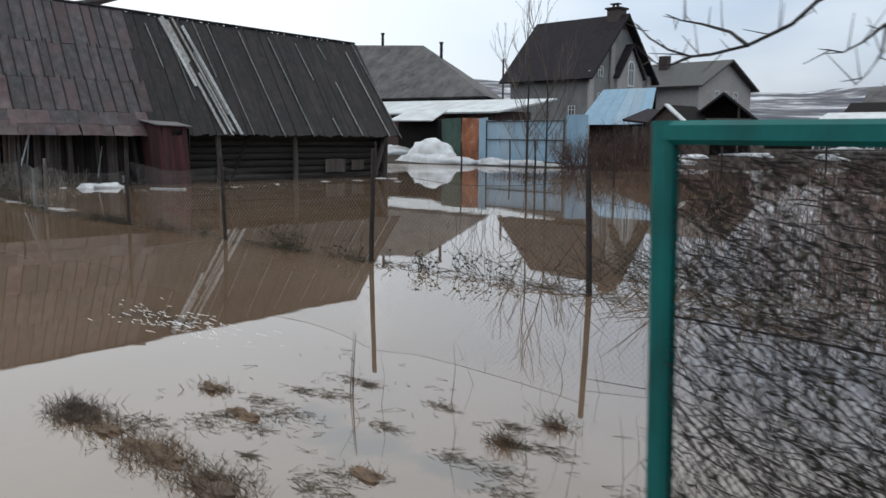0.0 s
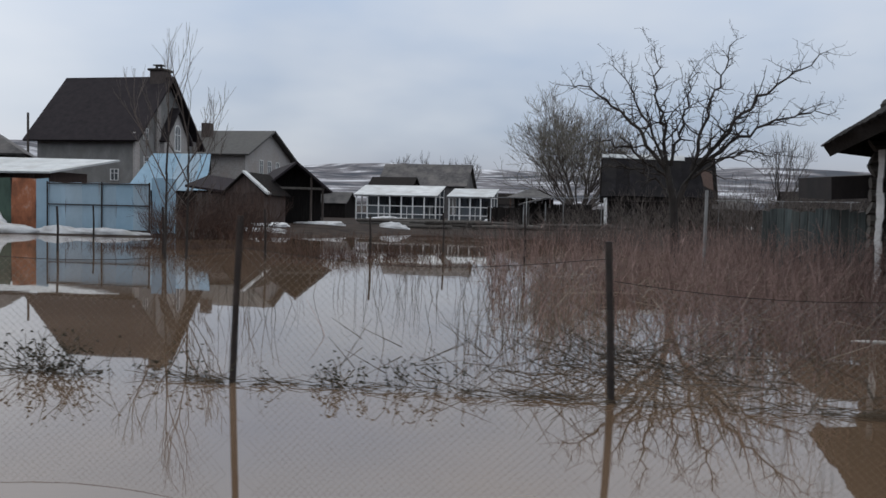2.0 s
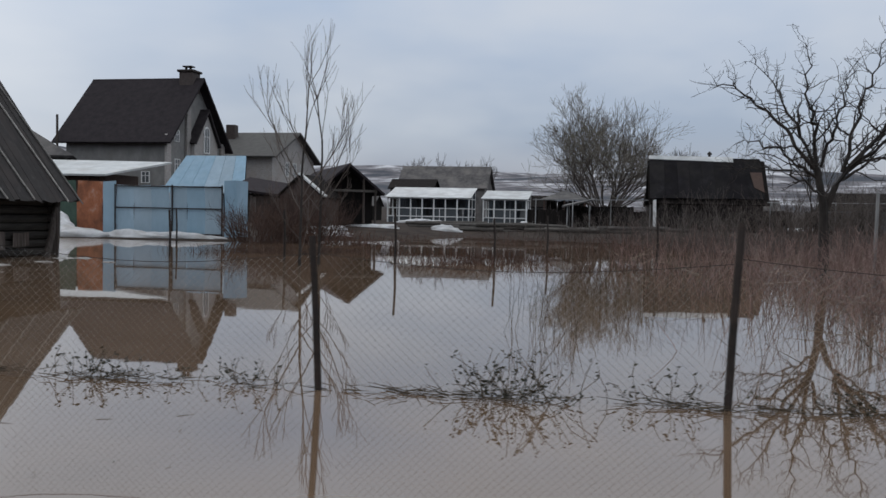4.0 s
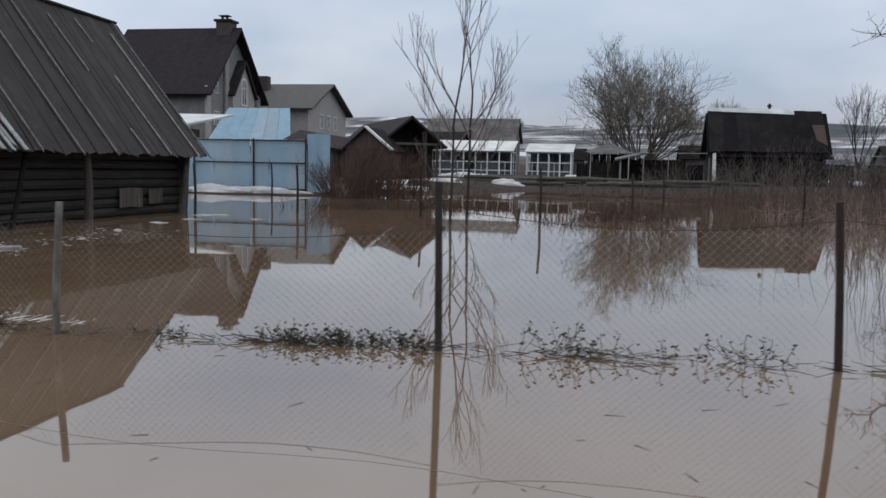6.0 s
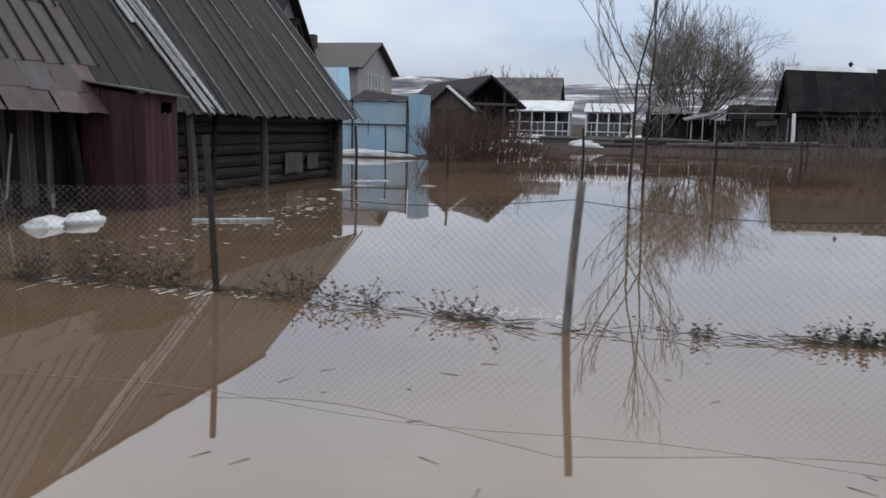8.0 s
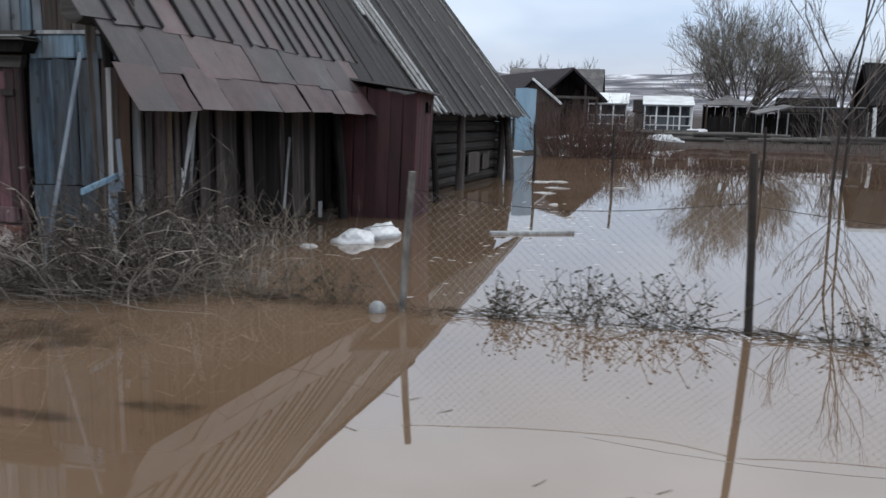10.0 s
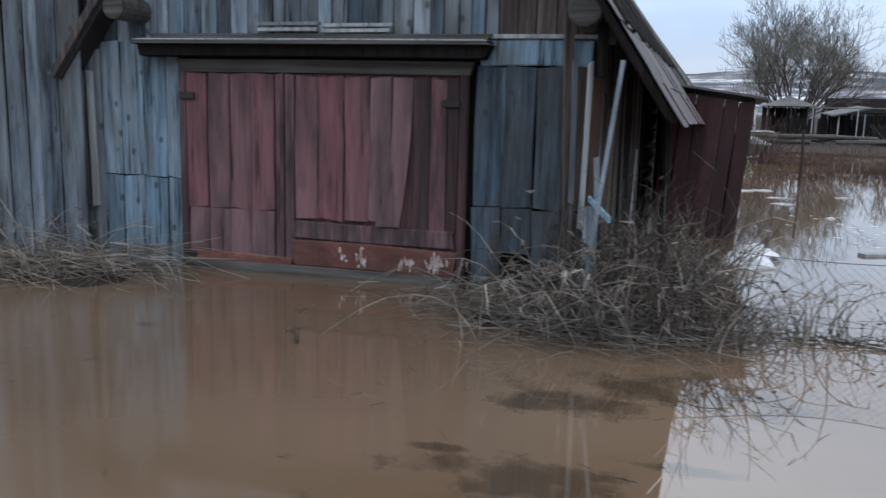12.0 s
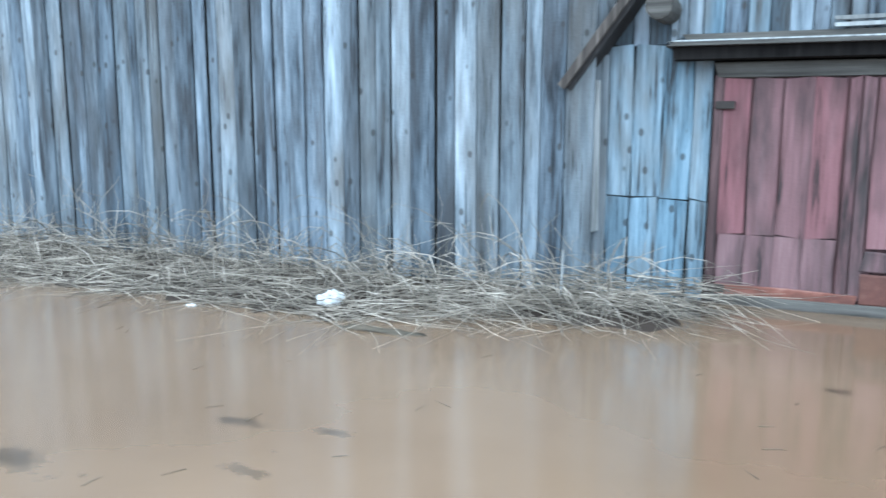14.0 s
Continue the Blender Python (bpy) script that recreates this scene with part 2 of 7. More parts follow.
M_ORANGE = surface("rusty_orange_sheet", ((0.3, (0.14, 0.055, 0.03)), (0.55, (0.32, 0.115, 0.055)), (0.8, (0.45, 0.33, 0.28))), (2, 2, 1.4), rough=0.8, per_piece=0.1)
M_GREENS = surface("green_sheet", ((0.3, (0.025, 0.055, 0.042)), (0.7, (0.06, 0.115, 0.085))), (2, 2, 1), rough=0.7)
M_WHITER = surface("pale_metal_roof", ((0.3, (0.42, 0.44, 0.45)), (0.7, (0.66, 0.68, 0.69))), (1, 1, 1), rough=0.6, stain=(0.36, 0.35, 0.34), bump=0.1, per_piece=0.1)
M_SLATE = surface("grey_slate_roof", ((0.3, (0.05, 0.048, 0.05)), (0.7, (0.145, 0.138, 0.138))), (2, 2, 2), stain=(0.21, 0.195, 0.185), stain_amt=0.6, stain_scale=0.55, rough=0.85)
M_ROOFB = surface("dark_brown_tiles", ((0.3, (0.020, 0.017, 0.020)), (0.7, (0.040, 0.034, 0.038))), (2, 2, 2), rough=0.85, spec=0.12, per_piece=0.1)
M_ROOFG = surface("grey_metal_tiles", ((0.3, (0.05, 0.048, 0.047)), (0.7, (0.095, 0.092, 0.088))), (2, 2, 2), rough=0.7, per_piece=0.1)
M_PLAST = surface("grey_plaster", ((0.3, (0.165, 0.165, 0.165)), (0.7, (0.27, 0.268, 0.265))), (1.2, 1.2, 0.8), stain=(0.17, 0.16, 0.15), bump=0.1)
M_STONE = surface("pale_brick", ((0.3, (0.27, 0.256, 0.25)), (0.7, (0.42, 0.40, 0.392))), (5, 5, 9), stain=(0.30, 0.26, 0.23), bump=0.15)
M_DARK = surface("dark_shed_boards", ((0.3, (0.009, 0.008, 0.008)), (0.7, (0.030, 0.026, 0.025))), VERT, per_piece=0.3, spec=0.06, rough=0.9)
M_FELT = surface("worn_roof_felt", ((0.3, (0.008, 0.0075, 0.0085)), (0.55, (0.014, 0.013, 0.015)), (0.8, (0.028, 0.026, 0.029))), (1.6, 1.6, 0.9), stain=(0.024, 0.022, 0.021), stain_amt=0.6, stain_scale=0.9, per_piece=0.2, rough=0.9, spec=0.1)
M_REDSHED = surface("brown_shed_boards", ((0.3, (0.034, 0.024, 0.021)), (0.7, (0.10, 0.066, 0.055))), VERT, per_piece=0.25)
M_WHITE = surface("white_frame_paint", ((0.3, (0.55, 0.56, 0.57)), (0.7, (0.78, 0.78, 0.78))), (6, 6, 6), rough=0.6, bump=0.05, per_piece=0.1)
M_BLUEW = surface("blue_window_paint", ((0.3, (0.012, 0.05, 0.11)), (0.7, (0.025, 0.09, 0.18))), (6, 6, 3), rough=0.5, bump=0.05)
M_SNOW = surface("old_snow", ((0.3, (0.45, 0.46, 0.48)), (0.7, (0.72, 0.73, 0.75))), (2, 2, 2), rough=0.7, stain=(0.36, 0.33, 0.30), stain_amt=0.6, stain_scale=1.5, bump=0.4, dist=0.03)
M_BAG = surface("white_plastic_sack", ((0.3, (0.48, 0.49, 0.50)), (0.7, (0.72, 0.72, 0.73))), (6, 6, 6), rough=0.45, bump=0.5, dist=0.02, fine=14)
M_STRAW = surface("dry_grass", ((0.3, (0.10, 0.084, 0.068)), (0.55, (0.25, 0.215, 0.18)), (0.75, (0.46, 0.41, 0.355))), (3, 3, 3), bump=0, per_piece=0.55, island=True)
M_WEEDC = surface("dark_dry_weed", ((0.3, (0.030, 0.024, 0.020)), (0.6, (0.085, 0.070, 0.058)), (0.8, (0.20, 0.17, 0.145))), (3, 3, 3), bump=0, per_piece=0.6, island=True)
M_WEED = surface("wet_dark_weed", ((0.3, (0.035, 0.03, 0.022)), (0.7, (0.11, 0.085, 0.06))), (5, 5, 5), bump=0)
M_LEAFD = surface("soaked_leaves", ((0.3, (0.018, 0.02, 0.012)), (0.7, (0.06, 0.055, 0.035))), (6, 6, 6), bump=0)
M_REED = surface("red_brown_stems", ((0.3, (0.095, 0.064, 0.058)), (0.55, (0.24, 0.162, 0.146)), (0.8, (0.46, 0.36, 0.325))), (2, 2, 1), bump=0, per_piece=0.4, island=True)
M_BUSH = surface("brown_bush_twigs", ((0.3, (0.038, 0.023, 0.019)), (0.7, (0.115, 0.068, 0.053))), (1, 1, 1), bump=0)
M_BARK = surface("dark_bark", ((0.3, (0.016, 0.014, 0.013)), (0.7, (0.055, 0.046, 0.042))), (9, 9, 3), bump=0.4)
M_TWIG = surface("grey_twigs", ((0.3, (0.06, 0.05, 0.045)), (0.7, (0.13, 0.11, 0.10))), (2, 2, 2), bump=0)
M_FOAM = surface("floating_ice", ((0.3, (0.34, 0.33, 0.32)), (0.7, (0.60, 0.59, 0.58))), (5, 5, 5), rough=0.5, bump=0.3)
M_BRICKC = surface("chimney_brick", ((0.3, (0.035, 0.028, 0.027)), (0.7, (0.085, 0.065, 0.06))), (8, 8, 12), bump=0.2)


def glass_material():
    m = bpy.data.materials.new("window_glass")
    m.use_nodes = True
    b = m.node_tree.nodes["Principled BSDF"]
    b.inputs["Base Color"].default_value = (0.09, 0.10, 0.11, 1)
    b.inputs["Roughness"].default_value = 0.06
    b.inputs["Specular IOR Level"].default_value = 0.8
    return m


M_GLASS = glass_material()


# drowned grass clumps' middles and half widths; near x -4 widened as barn shade
DROWNED_AND_SHADE = ((-4.35, 2.35, 0.7, 0.28), (-3.75, 3.6, 0.9, 0.5), (-4.3, 3.3, 0.6, 0.25), (-4.85, 2.55, 0.2, 0.06), (-5.0, 1.9, 0.3, 0.15), (-3.83, 2.63, 0.25, 0.06), (-2.2, 2.7, 0.4, 0.1), (-2.7, 2.45, 0.35, 0.1), (-10.4, 1.5, 0.35, 0.12), (-9.8, 2.24, 0.22, 0.07), (-9.28, 2.3, 0.2, 0.06), (-9.4, 1.8, 0.2, 0.08), (-7.2, 3.9, 0.12, 0.06),
           (16.0, 1.6, 0.7, 0.25), (16.6, 1.7, 0.4, 0.18), (15.6, 1.45, 0.3, 0.12), (13.0, 2.1, 0.6, 0.2))


def water_material():
    m = bpy.data.materials.new("muddy_flood_water")
    m.use_nodes = True
    n, l = m.node_tree.nodes, m.node_tree.links
    b = n["Principled BSDF"]
    geo = n.new("ShaderNodeNewGeometry")
    a = n.new("ShaderNodeTexNoise")
    a.inputs["Scale"].default_value, a.inputs["Detail"].default_value = 0.55, 5.0
    l.new(geo.outputs["Position"], a.inputs["Vector"])
    r = n.new("ShaderNodeValToRGB")
    r.color_ramp.elements[0].position, r.color_ramp.elements[0].color = 0.30, (0.122, 0.079, 0.049, 1)
    r.color_ramp.elements[1].position, r.color_ramp.elements[1].color = 0.70, (0.166, 0.113, 0.075, 1)
    l.new(a.outputs["Fac"], r.inputs[0])
    # drowned grass showing darkly through the silt, with barn shade painted into it
    d = n.new("ShaderNodeTexNoise")
    d.inputs["Scale"].default_value, d.inputs["Detail"].default_value, d.inputs["Roughness"].default_value = 3.2, 6.0, 0.65
    l.new(geo.outputs["Position"], d.inputs["Vector"])
    spread = None
    for cx, cy, rx, ry in DROWNED_AND_SHADE:
        sb = n.new("ShaderNodeVectorMath")
        sb.operation = "SUBTRACT"
        sb.inputs[1].default_value = (cx, cy, 0)
        l.new(geo.outputs["Position"], sb.inputs[0])
        dv = n.new("ShaderNodeVectorMath")
        dv.operation = "DIVIDE"
        dv.inputs[1].default_value = (rx, ry, 1)
        l.new(sb.outputs[0], dv.inputs[0])
        ln = n.new("ShaderNodeVectorMath")
        ln.operation = "LENGTH"
        l.new(dv.outputs[0], ln.inputs[0])
        if spread is None:
            spread = ln.outputs["Value"]
        else:
            mn = n.new("ShaderNodeMath")
            mn.operation = "MINIMUM"
            l.new(spread, mn.inputs[0])
            l.new(ln.outputs["Value"], mn.inputs[1])
            spread = mn.outputs[0]
    fall = n.new("ShaderNodeMapRange")
    fall.inputs["From Min"].default_value, fall.inputs["From Max"].default_value = 0.2, 1.5
    fall.inputs["To Min"].default_value, fall.inputs["To Max"].default_value = 0.16, -0.16
    l.new(spread, fall.inputs["Value"])
    su = n.new("ShaderNodeMath")
    su.operation = "ADD"
    l.new(d.outputs["Fac"], su.inputs[0])
    l.new(fall.outputs[0], su.inputs[1])
    dr = n.new("ShaderNodeMapRange")
    dr.inputs["From Min"].default_value, dr.inputs["From Max"].default_value, dr.inputs["To Max"].default_value = 0.50, 0.66, 0.85
    l.new(su.outputs[0], dr.inputs["Value"])
    mx = n.new("ShaderNodeMix")
    mx.data_type = "RGBA"
    l.new(dr.outputs[0], mx.inputs["Factor"])
    l.new(r.outputs["Color"], mx.inputs[6])
    mx.inputs[7].default_value = (0.055, 0.038, 0.025, 1)
    l.new(mx.outputs[2], b.inputs["Base Color"])
    # the water by the plank wall is ruffled, elsewhere it lies still
    ruf = n.new("ShaderNodeMapRange")
    ruf.inputs["From Min"].default_value, ruf.inputs["From Max"].default_value = -4.5, -8.5
    ruf.inputs["To Min"].default_value, ruf.inputs["To Max"].default_value = 0.02, 0.15
    sx = n.new("ShaderNodeSeparateXYZ")
    l.new(geo.outputs["Position"], sx.inputs[0])
    l.new(sx.outputs["X"], ruf.inputs["Value"])
    l.new(ruf.outputs[0], b.inputs["Roughness"])
    b.inputs["IOR"].default_value = 2.05
    w = n.new("ShaderNodeTexNoise")
    w.inputs["Scale"].default_value, w.inputs["Detail"].default_value = 1.6, 2.0
    l.new(geo.outputs["Position"], w.inputs["Vector"])
    bp = n.new("ShaderNodeBump")
    bp.inputs["Strength"].default_value, bp.inputs["Distance"].default_value = 0.03, 0.02
    l.new(w.outputs["Fac"], bp.inputs["Height"])
    l.new(bp.outputs[0], b.inputs["Normal"])
    return m


def ground_material():
    m = bpy.data.materials.new("spring_fields")
    m.use_nodes = True
    n, l = m.node_tree.nodes, m.node_tree.links
    b = n["Principled BSDF"]
    geo = n.new("ShaderNodeNewGeometry")
    fine = n.new("ShaderNodeTexNoise")
    fine.inputs["Scale"].default_value, fine.inputs["Detail"].default_value = 1.2, 8.0
    l.new(geo.outputs["Position"], fine.inputs["Vector"])
    r = n.new("ShaderNodeValToRGB")
    r.color_ramp.elements[0].position, r.color_ramp.elements[0].color = 0.3, (0.021, 0.016, 0.014, 1)
    r.color_ramp.elements[1].position, r.color_ramp.elements[1].color = 0.7, (0.060, 0.046, 0.038, 1)
    l.new(fine.outputs["Fac"], r.inputs[0])
    # far slopes: woods and snow fields in long streaks, distance haze in their colour
    sep = n.new("ShaderNodeSeparateXYZ")
    l.new(geo.outputs["Position"], sep.inputs[0])
    mp = n.new("ShaderNodeMapping")
    mp.inputs["Scale"].default_value = (0.013, 0.012, 0.05)
    l.new(geo.outputs["Position"], mp.inputs["Vector"])
    far = n.new("ShaderNodeTexNoise")
    far.inputs["Scale"].default_value, far.inputs["Detail"].default_value, far.inputs["Roughness"].default_value = 1.0, 7.0, 0.62
    l.new(mp.outputs[0], far.inputs["Vector"])
    fr = n.new("ShaderNodeValToRGB")
    e = fr.color_ramp.elements
    e[0].position, e[0].color = 0.40, (0.06, 0.068, 0.085, 1)
    e[1].position, e[1].color = 0.63, (0.60, 0.61, 0.65, 1)
    e.new(0.48).color = (0.12, 0.115, 0.128, 1)
    e.new(0.54).color = (0.20, 0.195, 0.21, 1)
    l.new(far.outputs["Fac"], fr.inputs[0])
    hz = n.new("ShaderNodeMapRange")
    hz.inputs["From Min"].default_value, hz.inputs["From Max"].default_value = 2.0, 9.0
    l.new(sep.outputs["Z"], hz.inputs["Value"])
    mx = n.new("ShaderNodeMix")
    mx.data_type = "RGBA"
    l.new(hz.outputs[0], mx.inputs["Factor"])
    l.new(r.outputs["Color"], mx.inputs[6])
    l.new(fr.outputs["Color"], mx.inputs[7])
    l.new(mx.outputs[2], b.inputs["Base Color"])
    b.inputs["Roughness"].default_value = 0.95
    b.inputs["Specular IOR Level"].default_value = 0.1
    return m


M_WATER, M_GROUND = water_material(), ground_material()

# ---------------------------------------------------------------- mesh helpers
ORIGIN = {}


def thing(name, at, label, category, group=""):
    ob = new(name)
    ob.location = at
    ORIGIN[ob.name] = Vector(at)
    return tagged(ob, label, category, group)


def part(name, bm, material, parent, label=""):
    """Links a bmesh, made in world coordinates, as one mesh under a thing or a part."""
    o = ORIGIN[parent.name]
    bmesh.ops.translate(bm, verts=bm.verts, vec=-o)
    bmesh.ops.recalc_face_normals(bm, faces=bm.faces)
    me = bpy.data.meshes.new(name)
    bm.to_mesh(me)
    bm.free()
    me.materials.append(material)
    ob = new(name, me)
    ob.parent = parent
    ORIGIN[ob.name] = o
    if label:
        ob["label"] = label
    return ob


def single(name, bm, material, label, category, group="", kind="", smooth=False):
    """A thing that is one mesh, made in world coordinates, with its origin at its base."""
    bmesh.ops.recalc_face_normals(bm, faces=bm.faces)
    c = Vector((0, 0, 0))
    if kind != "structure" and kind != "stuff":
        xs = [v.co for v in bm.verts]
        c = Vector((sum(v.x for v in xs) / len(xs), sum(v.y for v in xs) / len(xs), min(v.z for v in xs)))
        bmesh.ops.translate(bm, verts=bm.verts, vec=-c)
    me = bpy.data.meshes.new(name)
    bm.to_mesh(me)
    bm.free()
    me.materials.append(material)
    if smooth:
        me.polygons.foreach_set("use_smooth", [True] * len(me.polygons))
    ob = new(name, me)
    ob.location = c
    ORIGIN[ob.name] = c.copy()
    return tagged(ob, label, category, group, kind)


def box(bm, lo, hi, bevel=0.0):
    vs = [bm.verts.new((x, y, z)) for x in (lo[0], hi[0]) for y in (lo[1], hi[1]) for z in (lo[2], hi[2])]
    fs = [bm.faces.new([vs[i] for i in f]) for f in ((0, 1, 3, 2), (4, 6, 7, 5), (0, 4, 5, 1), (2, 3, 7, 6), (0, 2, 6, 4), (1, 5, 7, 3))]
    if bevel:
        es = list({e for f in fs for e in f.edges})
        bmesh.ops.bevel(bm, geom=es, offset=bevel, segments=1, affect="EDGES")
    return bm


def tube(bm, pts, radii, n=6, caps=True):
    rings = []
    for i, p in enumerate(pts):
        p = Vector(p)
        a, b = Vector(pts[max(i - 1, 0)]), Vector(pts[min(i + 1, len(pts) - 1)])
        d = (b - a).normalized()
        side = d.cross(Vector((0, 0, 1)) if abs(d.z) < 0.9 else Vector((1, 0, 0))).normalized()
        up = side.cross(d)
        r = radii[i] if isinstance(radii, (list, tuple)) else radii
        rings.append([bm.verts.new(p + side * math.cos(2 * math.pi * k / n) * r + up * math.sin(2 * math.pi * k / n) * r) for k in range(n)])
    for a, b in zip(rings, rings[1:]):
        for k in range(n):
            bm.faces.new((a[k], a[(k + 1) % n], b[(k + 1) % n], b[k]))
    if caps and n > 2:
        bm.faces.new(rings[0]), bm.faces.new(rings[-1])
    return bm


def beam(bm, p, q, w, h, up=(0, 0, 1)):
    """A squared timber from p to q, w wide and h high."""
    p, q = Vector(p), Vector(q)
    d = (q - p).normalized()
    up = Vector(up)
    if abs(d.dot(up)) > 0.98:
        up = Vector((0, 1, 0))
    s = d.cross(up).normalized()
    u = s.cross(d)
    c = 0.2 * min(w, h)
    prof = ((-w / 2 + c, -h / 2), (w / 2 - c, -h / 2), (w / 2, -h / 2 + c), (w / 2, h / 2 - c), (w / 2 - c, h / 2), (-w / 2 + c, h / 2), (-w / 2, h / 2 - c), (-w / 2, -h / 2 + c))
    a = [bm.verts.new(p + s * x + u * z) for x, z in prof]
    b = [bm.verts.new(q + s * x + u * z) for x, z in prof]
    for k in range(8):
        bm.faces.new((a[k], a[(k + 1) % 8], b[(k + 1) % 8], b[k]))
    bm.faces.new(a), bm.faces.new(b)
    return bm


def slab(bm, quad, thick):
    """A plate from four corners, thickened downwards along its normal."""
    q = [Vector(c) for c in quad]
    n = (q[1] - q[0]).cross(q[3] - q[0]).normalized()
    if n.z < 0:
        n = -n
    a = [bm.verts.new(c) for c in q]
    b = [bm.verts.new(c - n * thick) for c in q]
    bm.faces.new(a), bm.faces.new(list(reversed(b)))
    for k in range(4):
        bm.faces.new((a[k], a[(k + 1) % 4], b[(k + 1) % 4], b[k]))
    return bm


PIECE = {}


def piece_mesh(material, variant, round_=False):
    key = (material.name, variant, round_)
    if key in PIECE:
        return PIECE[key]
    rnd = random.Random(variant * 7 + 3)
    bm = bmesh.new()
    prof = [(-0.44, -0.5), (0.44, -0.5), (0.5, -0.25), (0.5, 0.25), (0.44, 0.5), (-0.44, 0.5), (-0.5, 0.25), (-0.5, -0.25)]
    if round_:
        prof = [(0.5 * math.cos(k * math.pi / 4), 0.5 * math.sin(k * math.pi / 4)) for k in range(8)]
    rings = []
    for z in (0.0, 0.5, 1.0):
        dx, dy = rnd.uniform(-0.06, 0.06), rnd.uniform(-0.2, 0.2) * (z == 0.5)
        tilt = rnd.uniform(-0.012, 0.012) if z != 0.5 else 0
        rings.append([bm.verts.new((x + dx, y + dy, z + tilt * x * 2)) for x, y in prof])
    for a, b in zip(rings, rings[1:]):
        for k in range(8):
            bm.faces.new((a[k], a[(k + 1) % 8], b[(k + 1) % 8], b[k]))
    bm.faces.new(rings[0]), bm.faces.new(rings[-1])
    bmesh.ops.recalc_face_normals(bm, faces=bm.faces)
    me = bpy.data.meshes.new("piece")
    bm.to_mesh(me)
    bm.free()
    me.materials.append(material)
    PIECE[key] = me
    return me


def piece(name, material, parent, start, end, width, thick, facing=(0, -1, 0), variant=None, round_=False):
    """One plank, log or sheet from start to end; facing is the outward normal."""
    p, q, f = Vector(start), Vector(end), Vector(facing)
    zax = (q - p).normalized()
    yax = (f - zax * f.dot(zax)).normalized()
    xax = yax.cross(zax)
    ob = new(name, piece_mesh(material, random.randrange(4) if variant is None else variant, round_))
    ob.parent = parent
    rot = Matrix((xax, yax, zax)).transposed().to_4x4()
    ob.matrix_basis = Matrix.Translation(p - ORIGIN[parent.name]) @ rot @ Matrix.Diagonal((width, thick, (q - p).length, 1))
    return ob


def stems(name, segs, material, sides=3):
    """Many thin tapered stems as one mesh. segs: rows of x0 y0 z0 r0 x1 y1 z1 r1."""
    s = np.asarray(segs, dtype=np.float64)
    p, q, r0, r1 = s[:, 0:3], s[:, 4:7], s[:, 3], s[:, 7]
    d = q - p
    d /= np.maximum(np.linalg.norm(d, axis=1, keepdims=True), 1e-9)
    ref = np.where(np.abs(d[:, 2:3]) < 0.9, np.array([[0.0, 0.0, 1.0]]), np.array([[1.0, 0.0, 0.0]]))
    a = np.cross(d, ref)
    a /= np.linalg.norm(a, axis=1, keepdims=True)
    b = np.cross(a, d)
    n, k = len(s), sides
    verts = np.zeros((n, 2 * k, 3))
    for i in range(k):
        t = 2 * math.pi * i / k
        off = a * math.cos(t) + b * math.sin(t)
        verts[:, i] = p + off * r0[:, None]
        verts[:, k + i] = q + off * r1[:, None]
    base = (np.arange(n) * 2 * k)[:, None]
    faces = np.concatenate([np.concatenate([base + i, base + (i + 1) % k, base + k + (i + 1) % k, base + k + i], axis=1) for i in range(k)])
    me = bpy.data.meshes.new(name)
    me.from_pydata(verts.reshape(-1, 3).tolist(), [], faces.tolist())
    me.materials.append(material)
    return me


def stem_part(name, segs, material, parent, label="", sides=3):
    o = ORIGIN[parent.name]
    s = np.array(segs, dtype=np.float64)
    s[:, 0:3] -= np.array(o)
    s[:, 4:7] -= np.array(o)
    ob = new(name, stems(name, s, material, sides))
    ob.parent = parent
    ORIGIN[ob.name] = o
    if label:
        ob["label"] = label
    return ob


def stem_stuff(name, segs, material, label, category, sides=3):
    return tagged(new(name, stems(name, segs, material, sides)), label, category, kind="stuff")


def lump(bm, centre, size, seed, rings=7, seg=12, rough=0.25):
    """An irregular low mound."""
    c = Vector(centre)
    rows = []
    for i in range(rings + 1):
        a = math.pi / 2 * i / rings
        row = []
        for k in range(seg):
            t = 2 * math.pi * k / seg
            v = Vector((math.cos(t) * math.sin(a), math.sin(t) * math.sin(a), math.cos(a)))
            f = 1 + rough * noise.noise(v * 1.7 + Vector((seed * 3.1, seed, 0))) + rough * 0.5 * noise.noise(v * 4.0 + Vector((0, seed * 2.3, seed)))
            row.append(bm.verts.new(c + Vector((v.x * size[0] * f, v.y * size[1] * f, v.z * size[2] * f - 0.04 * (i == rings)))))
            if i == 0:
                break
        rows.append(row)
    for k in range(seg):
        bm.faces.new((rows[0][0], rows[1][k], rows[1][(k + 1) % seg]))
    for a, b in zip(rows[1:], rows[2:]):
        for k in range(seg):
            bm.faces.new((a[k], a[(k + 1) % seg], b[(k + 1) % seg], b[k]))
    return bm

# ---------------------------------------------------------------- ground and water
SHORE = ((-60, 22), (-16, 26), (-4, 29), (-1, 33), (3, 43), (12, 41), (16, 31), (22, 25), (60, 20))


